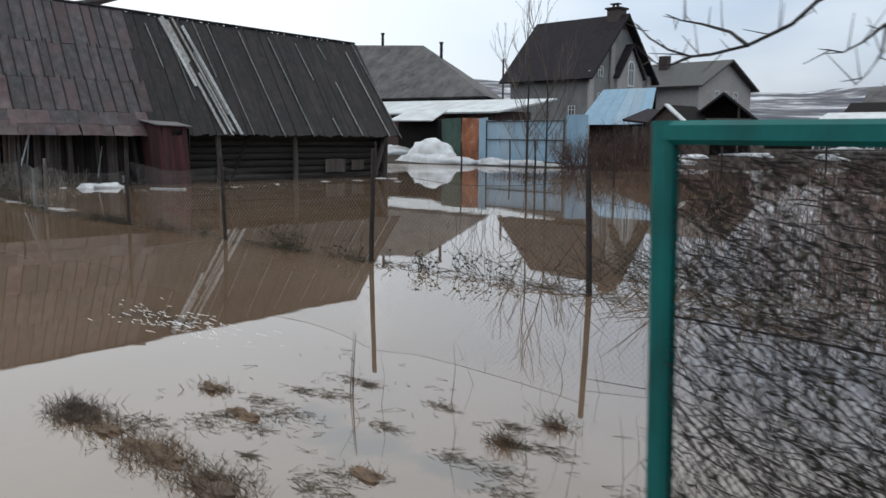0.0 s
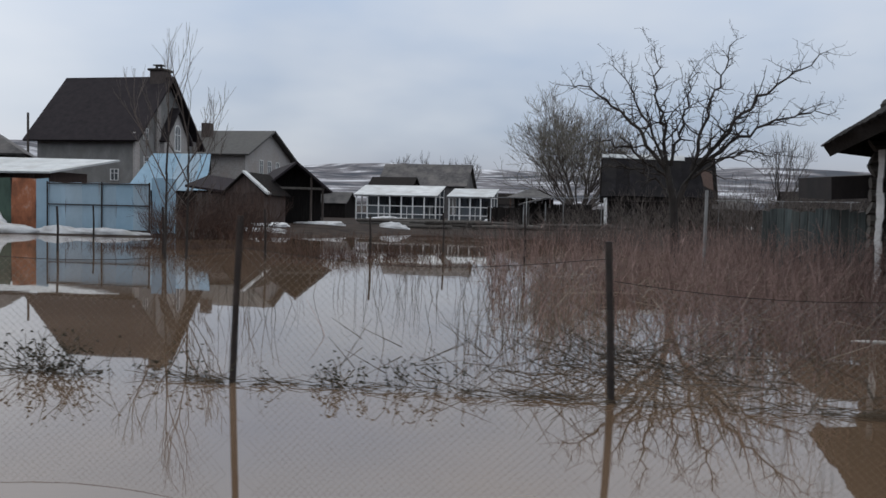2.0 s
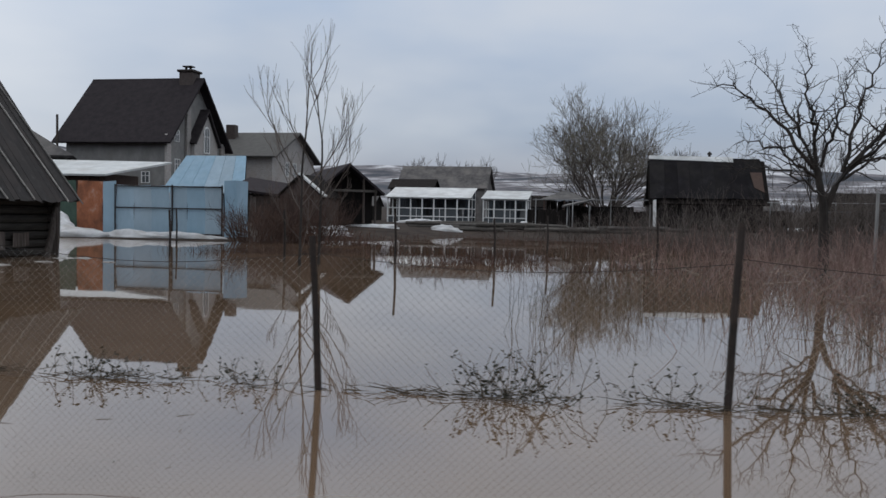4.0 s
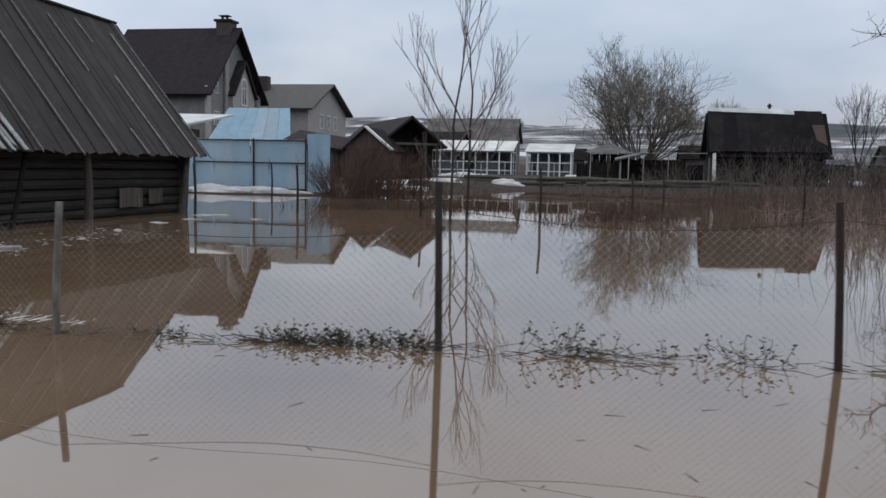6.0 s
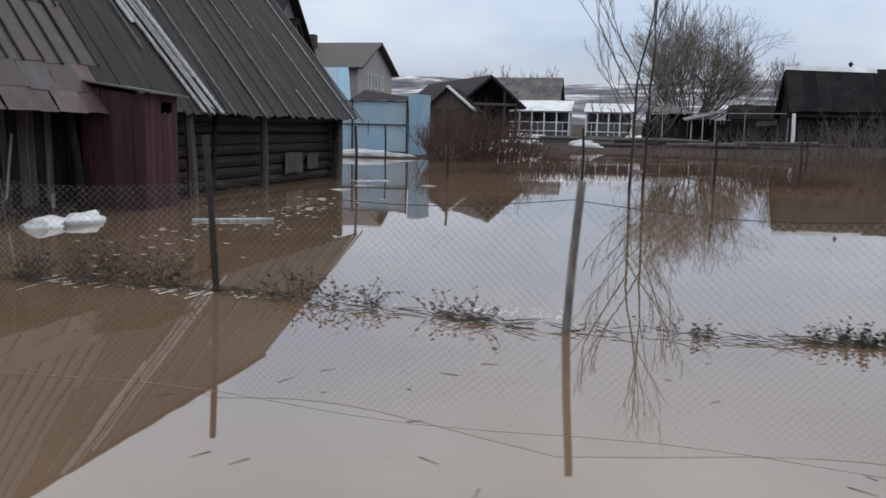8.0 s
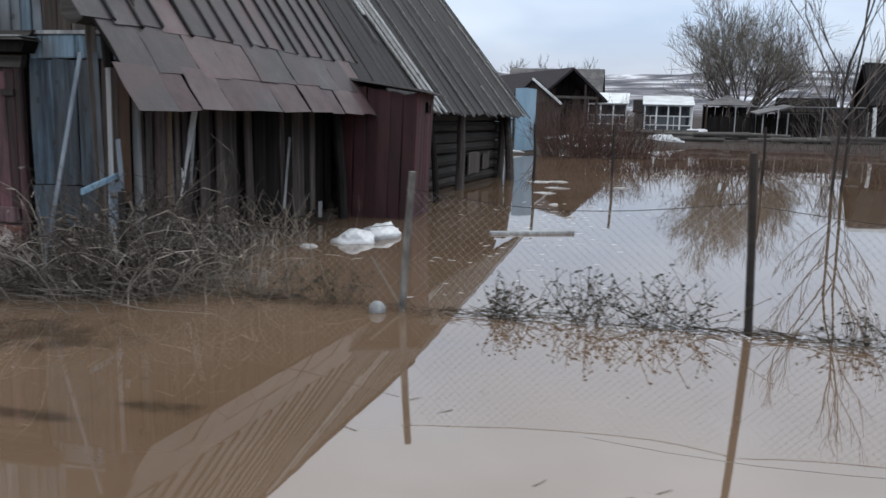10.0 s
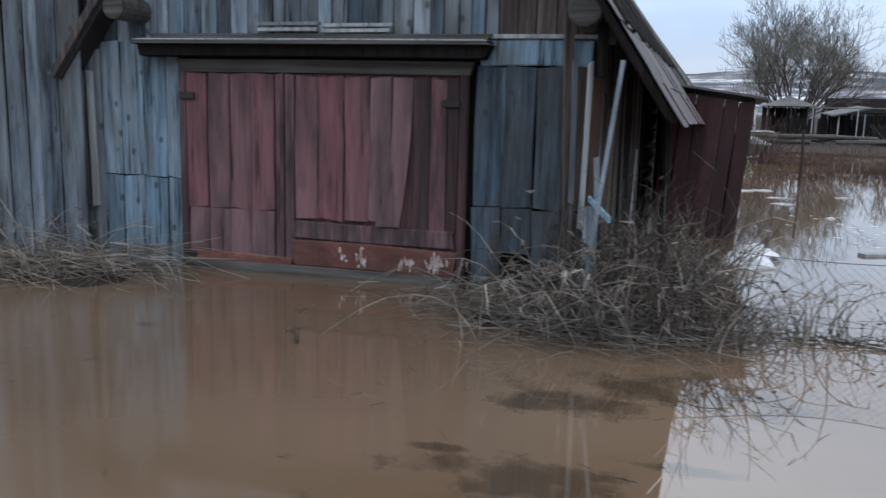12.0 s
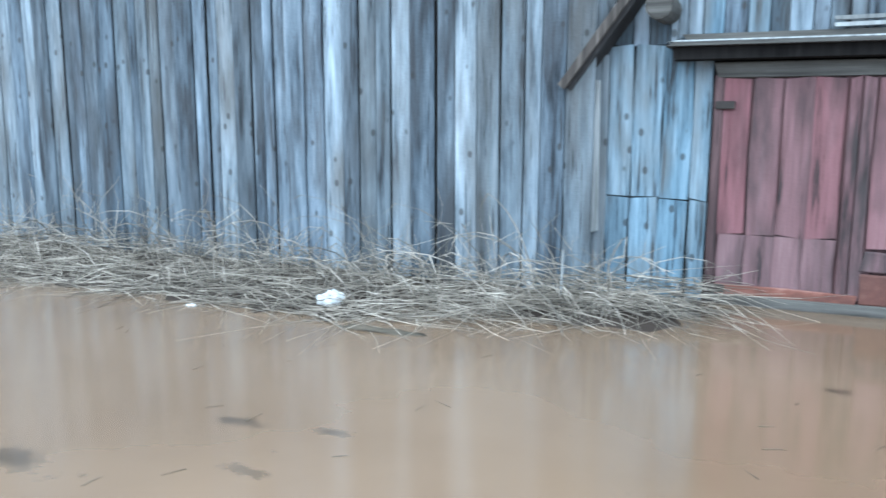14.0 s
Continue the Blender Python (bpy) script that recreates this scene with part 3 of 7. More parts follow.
def ground_height(x, y):
    sh = float(np.interp(x, [a for a, _ in SHORE], [b for _, b in SHORE])) + 1.5 * noise.noise(Vector((x * 0.15, 3.0, 0)))
    d = max(y - sh, -14 - y, abs(x) - 60)
    z = -0.45 if d < -9 else (0.05 * d if d < 0 else min(0.03 * d, 0.42))
    z += 0.05 * noise.noise(Vector((x * 0.35, y * 0.35, 1.0)))
    r = math.hypot(x - 2, y - 10)
    if r > 220:
        f = min((r - 220) / 1500.0, 1.0)
        f = f * f * (3 - 2 * f)
        left = max(0.0, min(1.0, (-x / r - 0.35) * 2.2))
        hill = 78 + 45 * left + 26 * noise.noise(Vector((x / 420.0, y / 420.0, 5.0))) + 10 * noise.noise(Vector((x / 130.0, y / 130.0, 2.0)))
        z += f * hill
    return z


def build_ground():
    radii = [0.0] + [1.2 * i for i in range(1, 60)] + [72 * 1.075 ** i for i in range(1, 54)]
    seg, verts, faces = 168, [], []
    for i, r in enumerate(radii):
        for k in range(seg if i else 1):
            t = 2 * math.pi * k / seg
            x, y = 2 + r * math.cos(t), 10 + r * math.sin(t)
            verts.append((x, y, ground_height(x, y)))
    for k in range(seg):
        faces.append((0, 1 + k, 1 + (k + 1) % seg))
    for i in range(1, len(radii) - 1):
        a, b = 1 + (i - 1) * seg, 1 + i * seg
        for k in range(seg):
            faces.append((a + k, b + k, b + (k + 1) % seg, a + (k + 1) % seg))
    me = bpy.data.meshes.new("ground")
    me.from_pydata(verts, [], faces)
    me.polygons.foreach_set("use_smooth", [True] * len(me.polygons))
    me.materials.append(M_GROUND)
    tagged(new("ground", me), "brown spring field rising to snow-streaked wooded hills", "ground", kind="structure")


build_ground()
bm = bmesh.new()
bmesh.ops.create_circle(bm, cap_ends=True, segments=64, radius=110)
bmesh.ops.translate(bm, verts=bm.verts, vec=(2, 10, 0))
single("water", bm, M_WATER, "still muddy brown flood water mirroring the sky", "water", kind="structure")

# ---------------------------------------------------------------- the long barn with the garage front
SKEW = 0.093


def bx(s, y):
    """World x of a point s to the side of the ridge."""
    return -6.5 + SKEW * (y - 5.34) + s


RIDGE_Z, EAVE_Z, HALF = 4.78, 1.42, 2.65


def ridge_z(y):
    """The old ridge sags towards the fields."""
    return 4.76 + 0.045 * (18.6 - y)


SLOPE_L = math.hypot(HALF, RIDGE_Z - EAVE_Z)
NORMAL_R = Vector((HALF, 0, EAVE_Z - RIDGE_Z)).cross(Vector((SKEW, 1, 0))).normalized()


def roof_r(y, d, lift=0.0):
    """A point of the slope facing the fence, d metres below the ridge."""
    f = d / SLOPE_L
    return Vector((bx(HALF * f, y), y, ridge_z(y) - (ridge_z(y) - EAVE_Z) * f)) + NORMAL_R * lift


def roof_p(y, d, lift=0.0):
    """The same, square to the eave."""
    return roof_r(y + 0.057 * (SLOPE_L - d), d, lift)


barn = thing("barn", (-5.8, 12, 0), "long weathered timber barn with steep patched roof in flood water", "barn")

# roof decking on both slopes, solid under the cover
bm = bmesh.new()
for k in range(16):
    ya, yb = 5.34 + 0.83 * k, 5.34 + 0.83 * (k + 1)
    slab(bm, (roof_r(ya, 0, -0.02), roof_r(yb, 0, -0.02), roof_r(yb, SLOPE_L - 0.04, -0.02), roof_r(ya, SLOPE_L - 0.04, -0.02)), 0.05)
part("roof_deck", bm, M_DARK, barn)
bm = bmesh.new()
slab(bm, ((bx(0, 5.62), 5.62, ridge_z(5.62)), (bx(0, 18.6), 18.6, ridge_z(18.6)), (bx(-2.7, 18.6), 18.6, 1.5), (bx(-2.7, 5.62), 5.62, 1.66)), 0.05)
part("roof_slope", bm, M_TAR, barn, "tarred rear roof slope")
# old tin sheets over the garage end
rnd = random.Random(5)
rows = ((SLOPE_L + 0.06, SLOPE_L - 0.34), (SLOPE_L - 0.27, SLOPE_L - 0.78), (SLOPE_L - 0.70, SLOPE_L - 1.75), (SLOPE_L - 1.68, SLOPE_L - 2.9), (SLOPE_L - 2.82, 0.0))
for ri, (lo, hi) in enumerate(rows):
    y = 5.25 - 0.057 * (SLOPE_L - hi) + (0.0 if ri % 2 else -0.12)
    while y < 9.85:
        w = rnd.uniform(0.24, 0.40) if ri > 1 else rnd.uniform(0.32, 0.62)
        yc = min(y + w / 2, 9.9)
        j = rnd.uniform(-0.02, 0.02)
        lf = rnd.choice((0.0, 0.004, 0.009))
        piece("roof_sheet", M_TINR if rnd.random() < (0.75, 0.25, 0.22, 0.2, 0.12)[ri] else M_TIN, barn, roof_p(yc + rnd.uniform(-.01, .01), lo + j, 0.012 + 0.006 * ri + lf), roof_p(yc + rnd.uniform(-.012, .012), max(hi + j, 0.0), 0.012 + 0.006 * ri + lf), w - 0.004, 0.006, NORMAL_R)
        if ri > 1:
            piece("roof_seam", M_TAR, barn, roof_p(yc + w / 2, lo + j, 0.028 + 0.005 * ri), roof_p(yc + w / 2, max(hi + j, 0.0), 0.03 + 0.005 * ri), 0.028, 0.035, NORMAL_R)
        y += w
# tarred boards over the far part
y = 9.85
while y < 18.45:
    w = rnd.uniform(0.16, 0.30)
    lo = SLOPE_L + rnd.uniform(-0.01, 0.08)
    lf = rnd.choice((0.012, 0.018, 0.024))
    piece("roof_board", M_TAR, barn, roof_p(y + w / 2, lo, lf), roof_p(y + w / 2, 0.0, lf), w - 0.003, 0.022, NORMAL_R)
    y += w
for yb, d0, d1, wd in ((12.98, 0.1, 4.3, 0.035), (14.03, 0.2, 4.34, 0.05), (15.07, 0.3, 4.32, 0.045), (16.06, 0.4, 2.0, 0.035), (16.15, 3.6, 4.3, 0.045), (16.98, 0.3, 1.0, 0.035), (16.98, 2.0, 4.3, 0.05), (18.09, 0.5, 4.32, 0.05), (12.5, 0.0, 2.2, 0.035), (11.5, 0.2, 3.1, 0.03), (10.9, 0.4, 2.0, 0.03), (18.55, 0.0, 4.36, 0.04)):
    piece("batten", M_BATTEN, barn, roof_r(yb, d1, 0.05), roof_r(yb - 0.05, d0, 0.05), wd * 0.72, 0.03, NORMAL_R)
for k, (d0, d1) in enumerate(((0.1, 2.6), (0.0, 4.3), (0.15, 1.7), (2.1, 4.32), (0.05, 4.2), (1.3, 3.6), (0.3, 4.3))):   # bare grey boards laid over a leak
    yb = 11.72 + k * 0.105
    ya, ye = yb - 0.35 + 0.57 * d0 / SLOPE_L, yb - 0.35 + 0.57 * d1 / SLOPE_L
    piece("patch_board", M_BATTEN if k % 3 else M_PALE, barn, roof_r(ye, d1, 0.055 + 0.006 * (k % 2)), roof_r(ya, d0, 0.055 + 0.006 * (k % 2)), rnd.uniform(0.06, 0.11), 0.03, NORMAL_R)
bm = bmesh.new()
beam(bm, (bx(0, 5.3), 5.3, ridge_z(5.3) + 0.05), (bx(0, 18.66), 18.66, ridge_z(18.66) + 0.05), 0.16, 0.06)
part("ridge_board", bm, M_TAR, barn)
# fascia and verge boards at the garage end
bm = bmesh.new()
beam(bm, roof_r(5.33, 0.0, -0.03), roof_r(5.33, SLOPE_L + 0.0, -0.03), 0.03, 0.05, NORMAL_R)
part("verge_board", bm, M_DARK, barn)
bm = bmesh.new()
beam(bm, (bx(0, 5.6), 5.58, ridge_z(5.6) - 0.02), (bx(-2.72, 5.6), 5.58, 1.66), 0.022, 0.07)
part("verge_board", bm, M_BROWN, barn)

# side wall: rough planks near the garage, logs beyond
wall_s = 1.95
# near-black sheet behind the planks: shade of the gaps put into its colour
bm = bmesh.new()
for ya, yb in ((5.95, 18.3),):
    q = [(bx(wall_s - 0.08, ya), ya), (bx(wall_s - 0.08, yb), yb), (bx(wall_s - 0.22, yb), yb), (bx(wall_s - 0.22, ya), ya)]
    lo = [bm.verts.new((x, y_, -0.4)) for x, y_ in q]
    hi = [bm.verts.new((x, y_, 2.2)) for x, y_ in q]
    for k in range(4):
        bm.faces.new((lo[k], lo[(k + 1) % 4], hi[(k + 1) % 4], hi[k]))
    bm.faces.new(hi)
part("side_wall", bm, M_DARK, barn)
y = 5.98
while y < 9.9:
    w = rnd.uniform(0.09, 0.19)
    lean = rnd.uniform(-0.05, 0.05)
    # M_DARK planks put the deep shade of the barn side into the colour
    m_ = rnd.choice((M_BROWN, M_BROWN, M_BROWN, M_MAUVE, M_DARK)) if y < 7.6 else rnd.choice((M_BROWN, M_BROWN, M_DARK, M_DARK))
    zb = rnd.choice((-0.3, -0.3, 0.05, 0.12))
    if rnd.random() > 0.07:
        piece("plank", m_, barn, (bx(wall_s, y + w / 2) + rnd.uniform(-.02, .03), y + w / 2, zb), (bx(wall_s, y + w / 2 + lean), y + w / 2 + lean, 2.15), w - 0.008, 0.028, (1, -0.09, 0))
    y += w
for k in range(9):
    z = -0.12 + k * 0.215
    piece("log", M_DARKW, barn, (bx(wall_s - 0.02, 10.2), 10.2, z), (bx(wall_s - 0.02, 18.45), 18.45, z), 0.225, 0.225, (1, -0.09, 0), round_=True)
for k in range(11):                      # gable end towards the fields
    z = -0.12 + k * 0.215
    half = min(1.95, (RIDGE_Z - z) * 0.72)
    piece("log", M_DARKX, barn, (bx(-half, 18.3), 18.3, z), (bx(half + 0.15, 18.3), 18.3, z), 0.225, 0.225, (0, 1, 0), round_=True)
bm = bmesh.new()
vs = [bm.verts.new(p) for p in ((bx(-1.95, 18.22), 18.22, 2.1), (bx(1.95, 18.22), 18.22, 2.1), (bx(0, 18.22), 18.22, 4.7))]
ws = [bm.verts.new(v.co + Vector((0, 0.05, 0))) for v in vs]
bm.faces.new(vs), bm.faces.new(ws)
for k in range(3):
    bm.faces.new((vs[k], vs[(k + 1) % 3], ws[(k + 1) % 3], ws[k]))
part("gable_boards", bm, M_DARK, barn)
# posts under the eave
for (p, q, r) in (((-3.36, 11.9, -0.3), (-3.42, 11.9, 1.5), 0.09), ((-3.32, 14.62, -0.3), (-3.3, 14.6, 1.45), 0.085), ((-3.80, 9.62, -0.3), (-3.86, 9.45, 1.52), 0.065), ((-2.72, 17.3, -0.3), (-3.0, 18.2, 1.42), 0.09), ((-3.2, 18.3, -0.3), (-3.1, 18.3, 1.45), 0.10), ((-3.1, 12.0, -0.2), (-3.5, 13.0, 1.4), 0.05)):
    bm = bmesh.new()
    tube(bm, [p, (Vector(p) + Vector(q)) / 2 + Vector((0.015, 0.02, 0)), q], [r * 1.1, r, r * 0.92], 8)
    part("post", bm, M_BROWN if r > 0.07 else M_DARK, barn)
# weathered boards stacked in the log bay
for yb, za, zb_, w in ((16.3, 0.2, 0.65, 0.8), (17.2, 0.25, 0.6, 0.5)):
    piece("board", M_BROWN, barn, (bx(wall_s + 0.16, yb - w / 2), yb - w / 2, (za + zb_) / 2), (bx(wall_s + 0.16, yb + w / 2), yb + w / 2, (za + zb_) / 2), zb_ - za, 0.03, (1, -0.09, 0))
# slats hanging and leaning at the corner
for p, q, w, m_ in (((-4.52, 5.70, 0.55), (-4.50, 5.70, 1.83), 0.04, M_PALE), ((-4.60, 5.69, 0.75), (-4.62, 5.70, 1.85), 0.04, M_GREY), ((-4.40, 5.68, 0.68), (-4.42, 5.68, 1.12), 0.04, M_GREY), ((-4.60, 5.72, 0.0), (-4.69, 5.72, 2.27), 0.085, M_BROWN),
                    ((-4.44, 5.99, 0.30), (-4.44, 5.99, 1.66), 0.075, M_PALE), ((-4.41, 6.12, 0.2), (-4.40, 6.12, 1.62), 0.06, M_BROWN), ((-4.40, 6.26, -0.1), (-4.38, 6.24, 1.5), 0.09, M_MAUVE), ((-4.36, 6.34, 0.4), (-4.33, 6.36, 1.45), 0.035, M_STRAWB),
                    ((-4.42, 6.62, 0.55), (-4.36, 6.88, 1.44), 0.055, M_WHITE), ((-4.39, 6.78, 0.60), (-4.36, 6.86, 1.36), 0.03, M_PALE), ((-4.19, 8.57, 0.22), (-4.17, 8.71, 1.08), 0.03, M_PALE), ((-3.98, 9.2, -0.1), (-3.97, 9.2, 0.26), 0.05, M_PALE),
                    ((-4.30, 5.85, -0.2), (-4.05, 6.1, 0.22), 0.08, M_GREY), ((-4.45, 5.62, -0.1), (-4.43, 5.64, 0.75), 0.12, M_GREY)):
    piece("slat", m_, barn, p, q, w, 0.022, (0.5, -0.86, 0))
piece("slat", M_TAN, barn, (-4.455, 5.82, 0.55), (-4.45, 5.84, 1.72), 0.085, 0.02, (0.5, -0.86, 0))
lath = bmesh.new()
beam(lath, (-4.45, 4.62, -0.2), (-4.24, 5.0, 1.80), 0.028, 0.02, (0.3, -1, 0))
single("leaning_lath", lath, M_GREY, "long pale lath leaning at the barn corner", "lath")
teal = bmesh.new()
beam(teal, (-4.27, 4.98, 0.73), (-4.46, 5.70, 0.80), 0.02, 0.05)
single("teal_board", teal, M_BLUEM, "short pale teal board resting on the weeds", "board")

# garage front
FRONT = 5.85
# near-black sheet behind the front boards, its colour standing for shaded gaps
bm = bmesh.new()
v0 = [bm.verts.new(p) for p in ((-9.1, FRONT + 0.08, -0.4), (-4.5, FRONT + 0.08, -0.4), (-4.5, FRONT + 0.08, 1.9), (-6.5, FRONT + 0.08, 5.2), (-9.1, FRONT + 0.08, 1.7))]
v1 = [bm.verts.new(v.co + Vector((0, 0.06, 0))) for v in v0]
bm.faces.new(v0), bm.faces.new(list(reversed(v1)))
for k in range(5):
    bm.faces.new((v0[k], v0[(k + 1) % 5], v1[(k + 1) % 5], v1[k]))
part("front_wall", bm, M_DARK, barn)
x = -9.0
while x < -4.35:                         # gable boards over the lintel
    w = rnd.uniform(0.10, 0.17)
    top = min(4.6, 2.0 + (x + 9.15) * 1.2, 2.0 + (-4.15 - x) * 1.25) + 0.3
    top = min(top, 3.6)
    if top > 2.1:
        piece("gable_plank", rnd.choice((M_GREY, M_GREYD, M_BLUEP, M_BLUED, M_GREY)) if x < -5.3 else M_BROWN, barn, (x + w / 2, FRONT, 1.98), (x + w / 2, FRONT, top), w - 0.006, 0.03)
    x += w
for x0, x1, z0, z1, z2, mm in ((-8.88, -8.68, -0.3, 0.80, 1.98, M_BLUEP), (-8.68, -8.45, -0.3, 0.80, 1.98, M_BLUEP), (-8.45, -8.22, -0.3, 0.79, 1.98, M_BLUEP), (-8.22, -8.08, -0.3, 0.79, 1.98, M_BLUEP), (-5.42, -5.17, -0.3, 0.68, 1.80, M_BLUED), (-5.17, -4.92, -0.1, 0.68, 1.80, M_BLUED), (-4.92, -4.68, -0.15, 0.67, 1.80, M_BLUED), (-4.68, -4.5, -0.3, 0.67, 1.80, M_BROWN)):
    piece("wall_plank", mm, barn, ((x0 + x1) / 2, FRONT - 0.01, z0 + (rnd.uniform(0.2, 0.42) if mm is M_BLUED else 0.0)), ((x0 + x1) / 2, FRONT - 0.01, z1 - 0.006), x1 - x0 - 0.006, 0.03)
    piece("wall_plank", mm if z2 < 1.9 else M_BLUEP, barn, ((x0 + x1) / 2, FRONT - 0.005, z1 + 0.004), ((x0 + x1) / 2, FRONT - 0.005, z2), x1 - x0 - 0.006, 0.03)
piece("wall_board", M_BLUEP, barn, (-5.38, FRONT - 0.015, 1.91), (-4.5, FRONT - 0.015, 1.91), 0.2, 0.03)
piece("wall_board", M_PALE, barn, (-5.45, FRONT - 0.03, 2.03), (-4.45, FRONT - 0.03, 2.03), 0.035, 0.05)
# pale strip and near-black beam: lit top edge, shaded underside put into colour
for z, x0, x1, w, th, mm in ((2.02, -8.3, -5.3, 0.05, 0.10, M_DARKX), (1.962, -8.38, -5.28, 0.03, 0.26, M_DARKX), (1.985, -8.37, -5.3, 0.012, 0.24, M_PALE), (1.90, -8.36, -5.30, 0.10, 0.20, M_DARK), (1.775, -8.06, -5.44, 0.12, 0.07, M_DARKX)):
    piece("lintel", mm, barn, (x0, FRONT - th / 2, z), (x1, FRONT - th / 2, z), w, th)
for x0, x1, z in ((-7.28, -6.75, 2.11), (-6.70, -6.12, 2.10)):
    for k in range(2):
        piece("loose_slat", M_PALE, barn, (x0, FRONT - 0.09, z - 0.035 + 0.045 * k), (x1 + 0.02 * k, FRONT - 0.09, z - 0.03 + 0.045 * k), 0.03, 0.05)
for x, z, ye in ((-8.45, 2.23, 0.40), (-4.54, 2.18, 0.52)):                      # purlin ends
    bm = bmesh.new()
    tube(bm, [(x, FRONT - ye - 0.006, z), (x, FRONT - ye, z), (x + 0.02, FRONT + 0.3, z)], [0.085, 0.10, 0.105] if x < -8 else [0.11, 0.125, 0.13], 14)
    part("purlin", bm, M_DARKX, barn)
bm = bmesh.new()
tube(bm, [(-4.40, FRONT - 0.28, 1.72), (-4.42, FRONT - 0.3, 2.2)], 0.045, 6)
part("bracket", bm, M_DARK, barn)
for k in range(4):
    piece("wall_plank", M_GREY, barn, (-9.29 + 0.12 * k, FRONT - 0.02, -0.3), (-9.29 + 0.12 * k, FRONT - 0.02, 1.72 if k < 2 else 1.9), 0.115, 0.03)
for x in (-8.95, -9.05):                 # pale corner slats
    piece("corner_slat", M_PALE if x > -9 else M_GREY, barn, (x, FRONT - 0.05, 0.5), (x - 0.02, FRONT - 0.05, 1.72), 0.07, 0.03)

for k in range(4):                       # boards added to block the bright sky slit beside the shed
    piece("gable_plank", M_BROWN, barn, (-9.5 + 0.2 * k, FRONT + 0.25, 1.7), (-9.5 + 0.2 * k, FRONT + 0.25, 4.4), 0.2, 0.03)

# double gate: frame, two leaves of red boards
gate = thing("garage_gate", (-6.75, FRONT - 0.03, -0.1), "double plank gate in faded red paint, boards warped and stained", "gate")
for x in (-8.03, -5.50):
    bm = bmesh.new()
    beam(bm, (x, FRONT - 0.03, -0.35), (x, FRONT - 0.03, 1.74), 0.075, 0.07, (0, 1, 0))
    part("jamb", bm, M_REDD, gate)
bm = bmesh.new()
box(bm, (-7.99, FRONT - 0.03, 0.05), (-5.53, FRONT - 0.012, 1.73))
part("backing", bm, M_REDD, gate)
for x0, x1 in ((-7.99, -7.79), (-7.79, -7.58), (-7.58, -7.37), (-7.37, -7.15)):
    piece("plank", M_REDP, gate, ((x0 + x1) / 2, FRONT - 0.046, 0.10), ((x0 + x1) / 2, FRONT - 0.046, 0.545), x1 - x0 - 0.004, 0.026)
    piece("plank", M_REDP, gate, ((x0 + x1) / 2, FRONT - 0.048, 0.55), ((x0 + x1) / 2 + rnd.uniform(-.008, .008), FRONT - 0.042, 1.715), x1 - x0 - 0.006, 0.026)
piece("stile", M_REDW, gate, (-7.105, FRONT - 0.050, 0.1), (-7.105, FRONT - 0.050, 1.715), 0.075, 0.03)
piece("stile", M_REDW, gate, (-7.015, FRONT - 0.045, 0.1), (-7.015, FRONT - 0.045, 1.715), 0.085, 0.03)
for x0, x1, xt in ((-6.97, -6.75, 0), (-6.75, -6.52, 0.01), (-6.52, -6.29, 0.0), (-6.29, -6.10, 0.02)):
    piece("plank", M_REDP, gate, ((x0 + x1) / 2 - xt, FRONT - 0.05, 0.50), ((x0 + x1) / 2, FRONT - 0.05, 1.70), x1 - x0 - 0.006, 0.026)
bm = bmesh.new()                          # the last painted board, warped away from its neighbour
for k in range(10):
    f0, f1 = k / 10, (k + 1) / 10
    a0, a1 = [(-6.095 - 0.13 * (1 - f) ** 3, FRONT - 0.06 - 0.05 * (1 - f) ** 2, 0.47 + 1.23 * f) for f in (f0, f1)]
    b0, b1 = [(-5.925 - 0.10 * (1 - f) ** 2, FRONT - 0.055 - 0.02 * (1 - f), 0.47 + 1.23 * f) for f in (f0, f1)]
    slab(bm, (a0, b0, b1, a1), 0.022)
part("warped_plank", bm, M_REDP, gate, "warped faded red board with a curled lower end")
piece("plank", M_REDD, gate, (-5.85, FRONT - 0.042, 0.42), (-5.85, FRONT - 0.042, 1.70), 0.15, 0.026)
piece("plank", M_REDW, gate, (-5.70, FRONT - 0.044, 0.44), (-5.70, FRONT - 0.044, 1.69), 0.14, 0.026)
piece("plank", M_REDD, gate, (-5.585, FRONT - 0.043, 0.44), (-5.585, FRONT - 0.043, 1.69), 0.085, 0.026)
piece("rail", M_REDW, gate, (-6.98, FRONT - 0.05, 0.40), (-5.56, FRONT - 0.05, 0.38), 0.15, 0.028)
piece("bottom_board", M_RUST, gate, (-6.98, FRONT - 0.055, 0.20), (-5.54, FRONT - 0.055, 0.18), 0.23, 0.03)
piece("bottom_board", M_RUSTL, gate, (-7.98, FRONT - 0.063, 0.11), (-7.0, FRONT - 0.063, 0.10), 0.10, 0.03)
piece("sill", M_DARKX, gate, (-8.05, FRONT - 0.06, 0.03), (-5.48, FRONT - 0.06, 0.02), 0.11, 0.06)
M_FLAKE = surface("worn_pale_paint", ((0.3, (0.20, 0.12, 0.10)), (0.55, (0.40, 0.33, 0.31)), (0.75, (0.62, 0.60, 0.59))), (25, 25, 12), bump=0.1)
rnd = random.Random(8)
bm = bmesh.new()
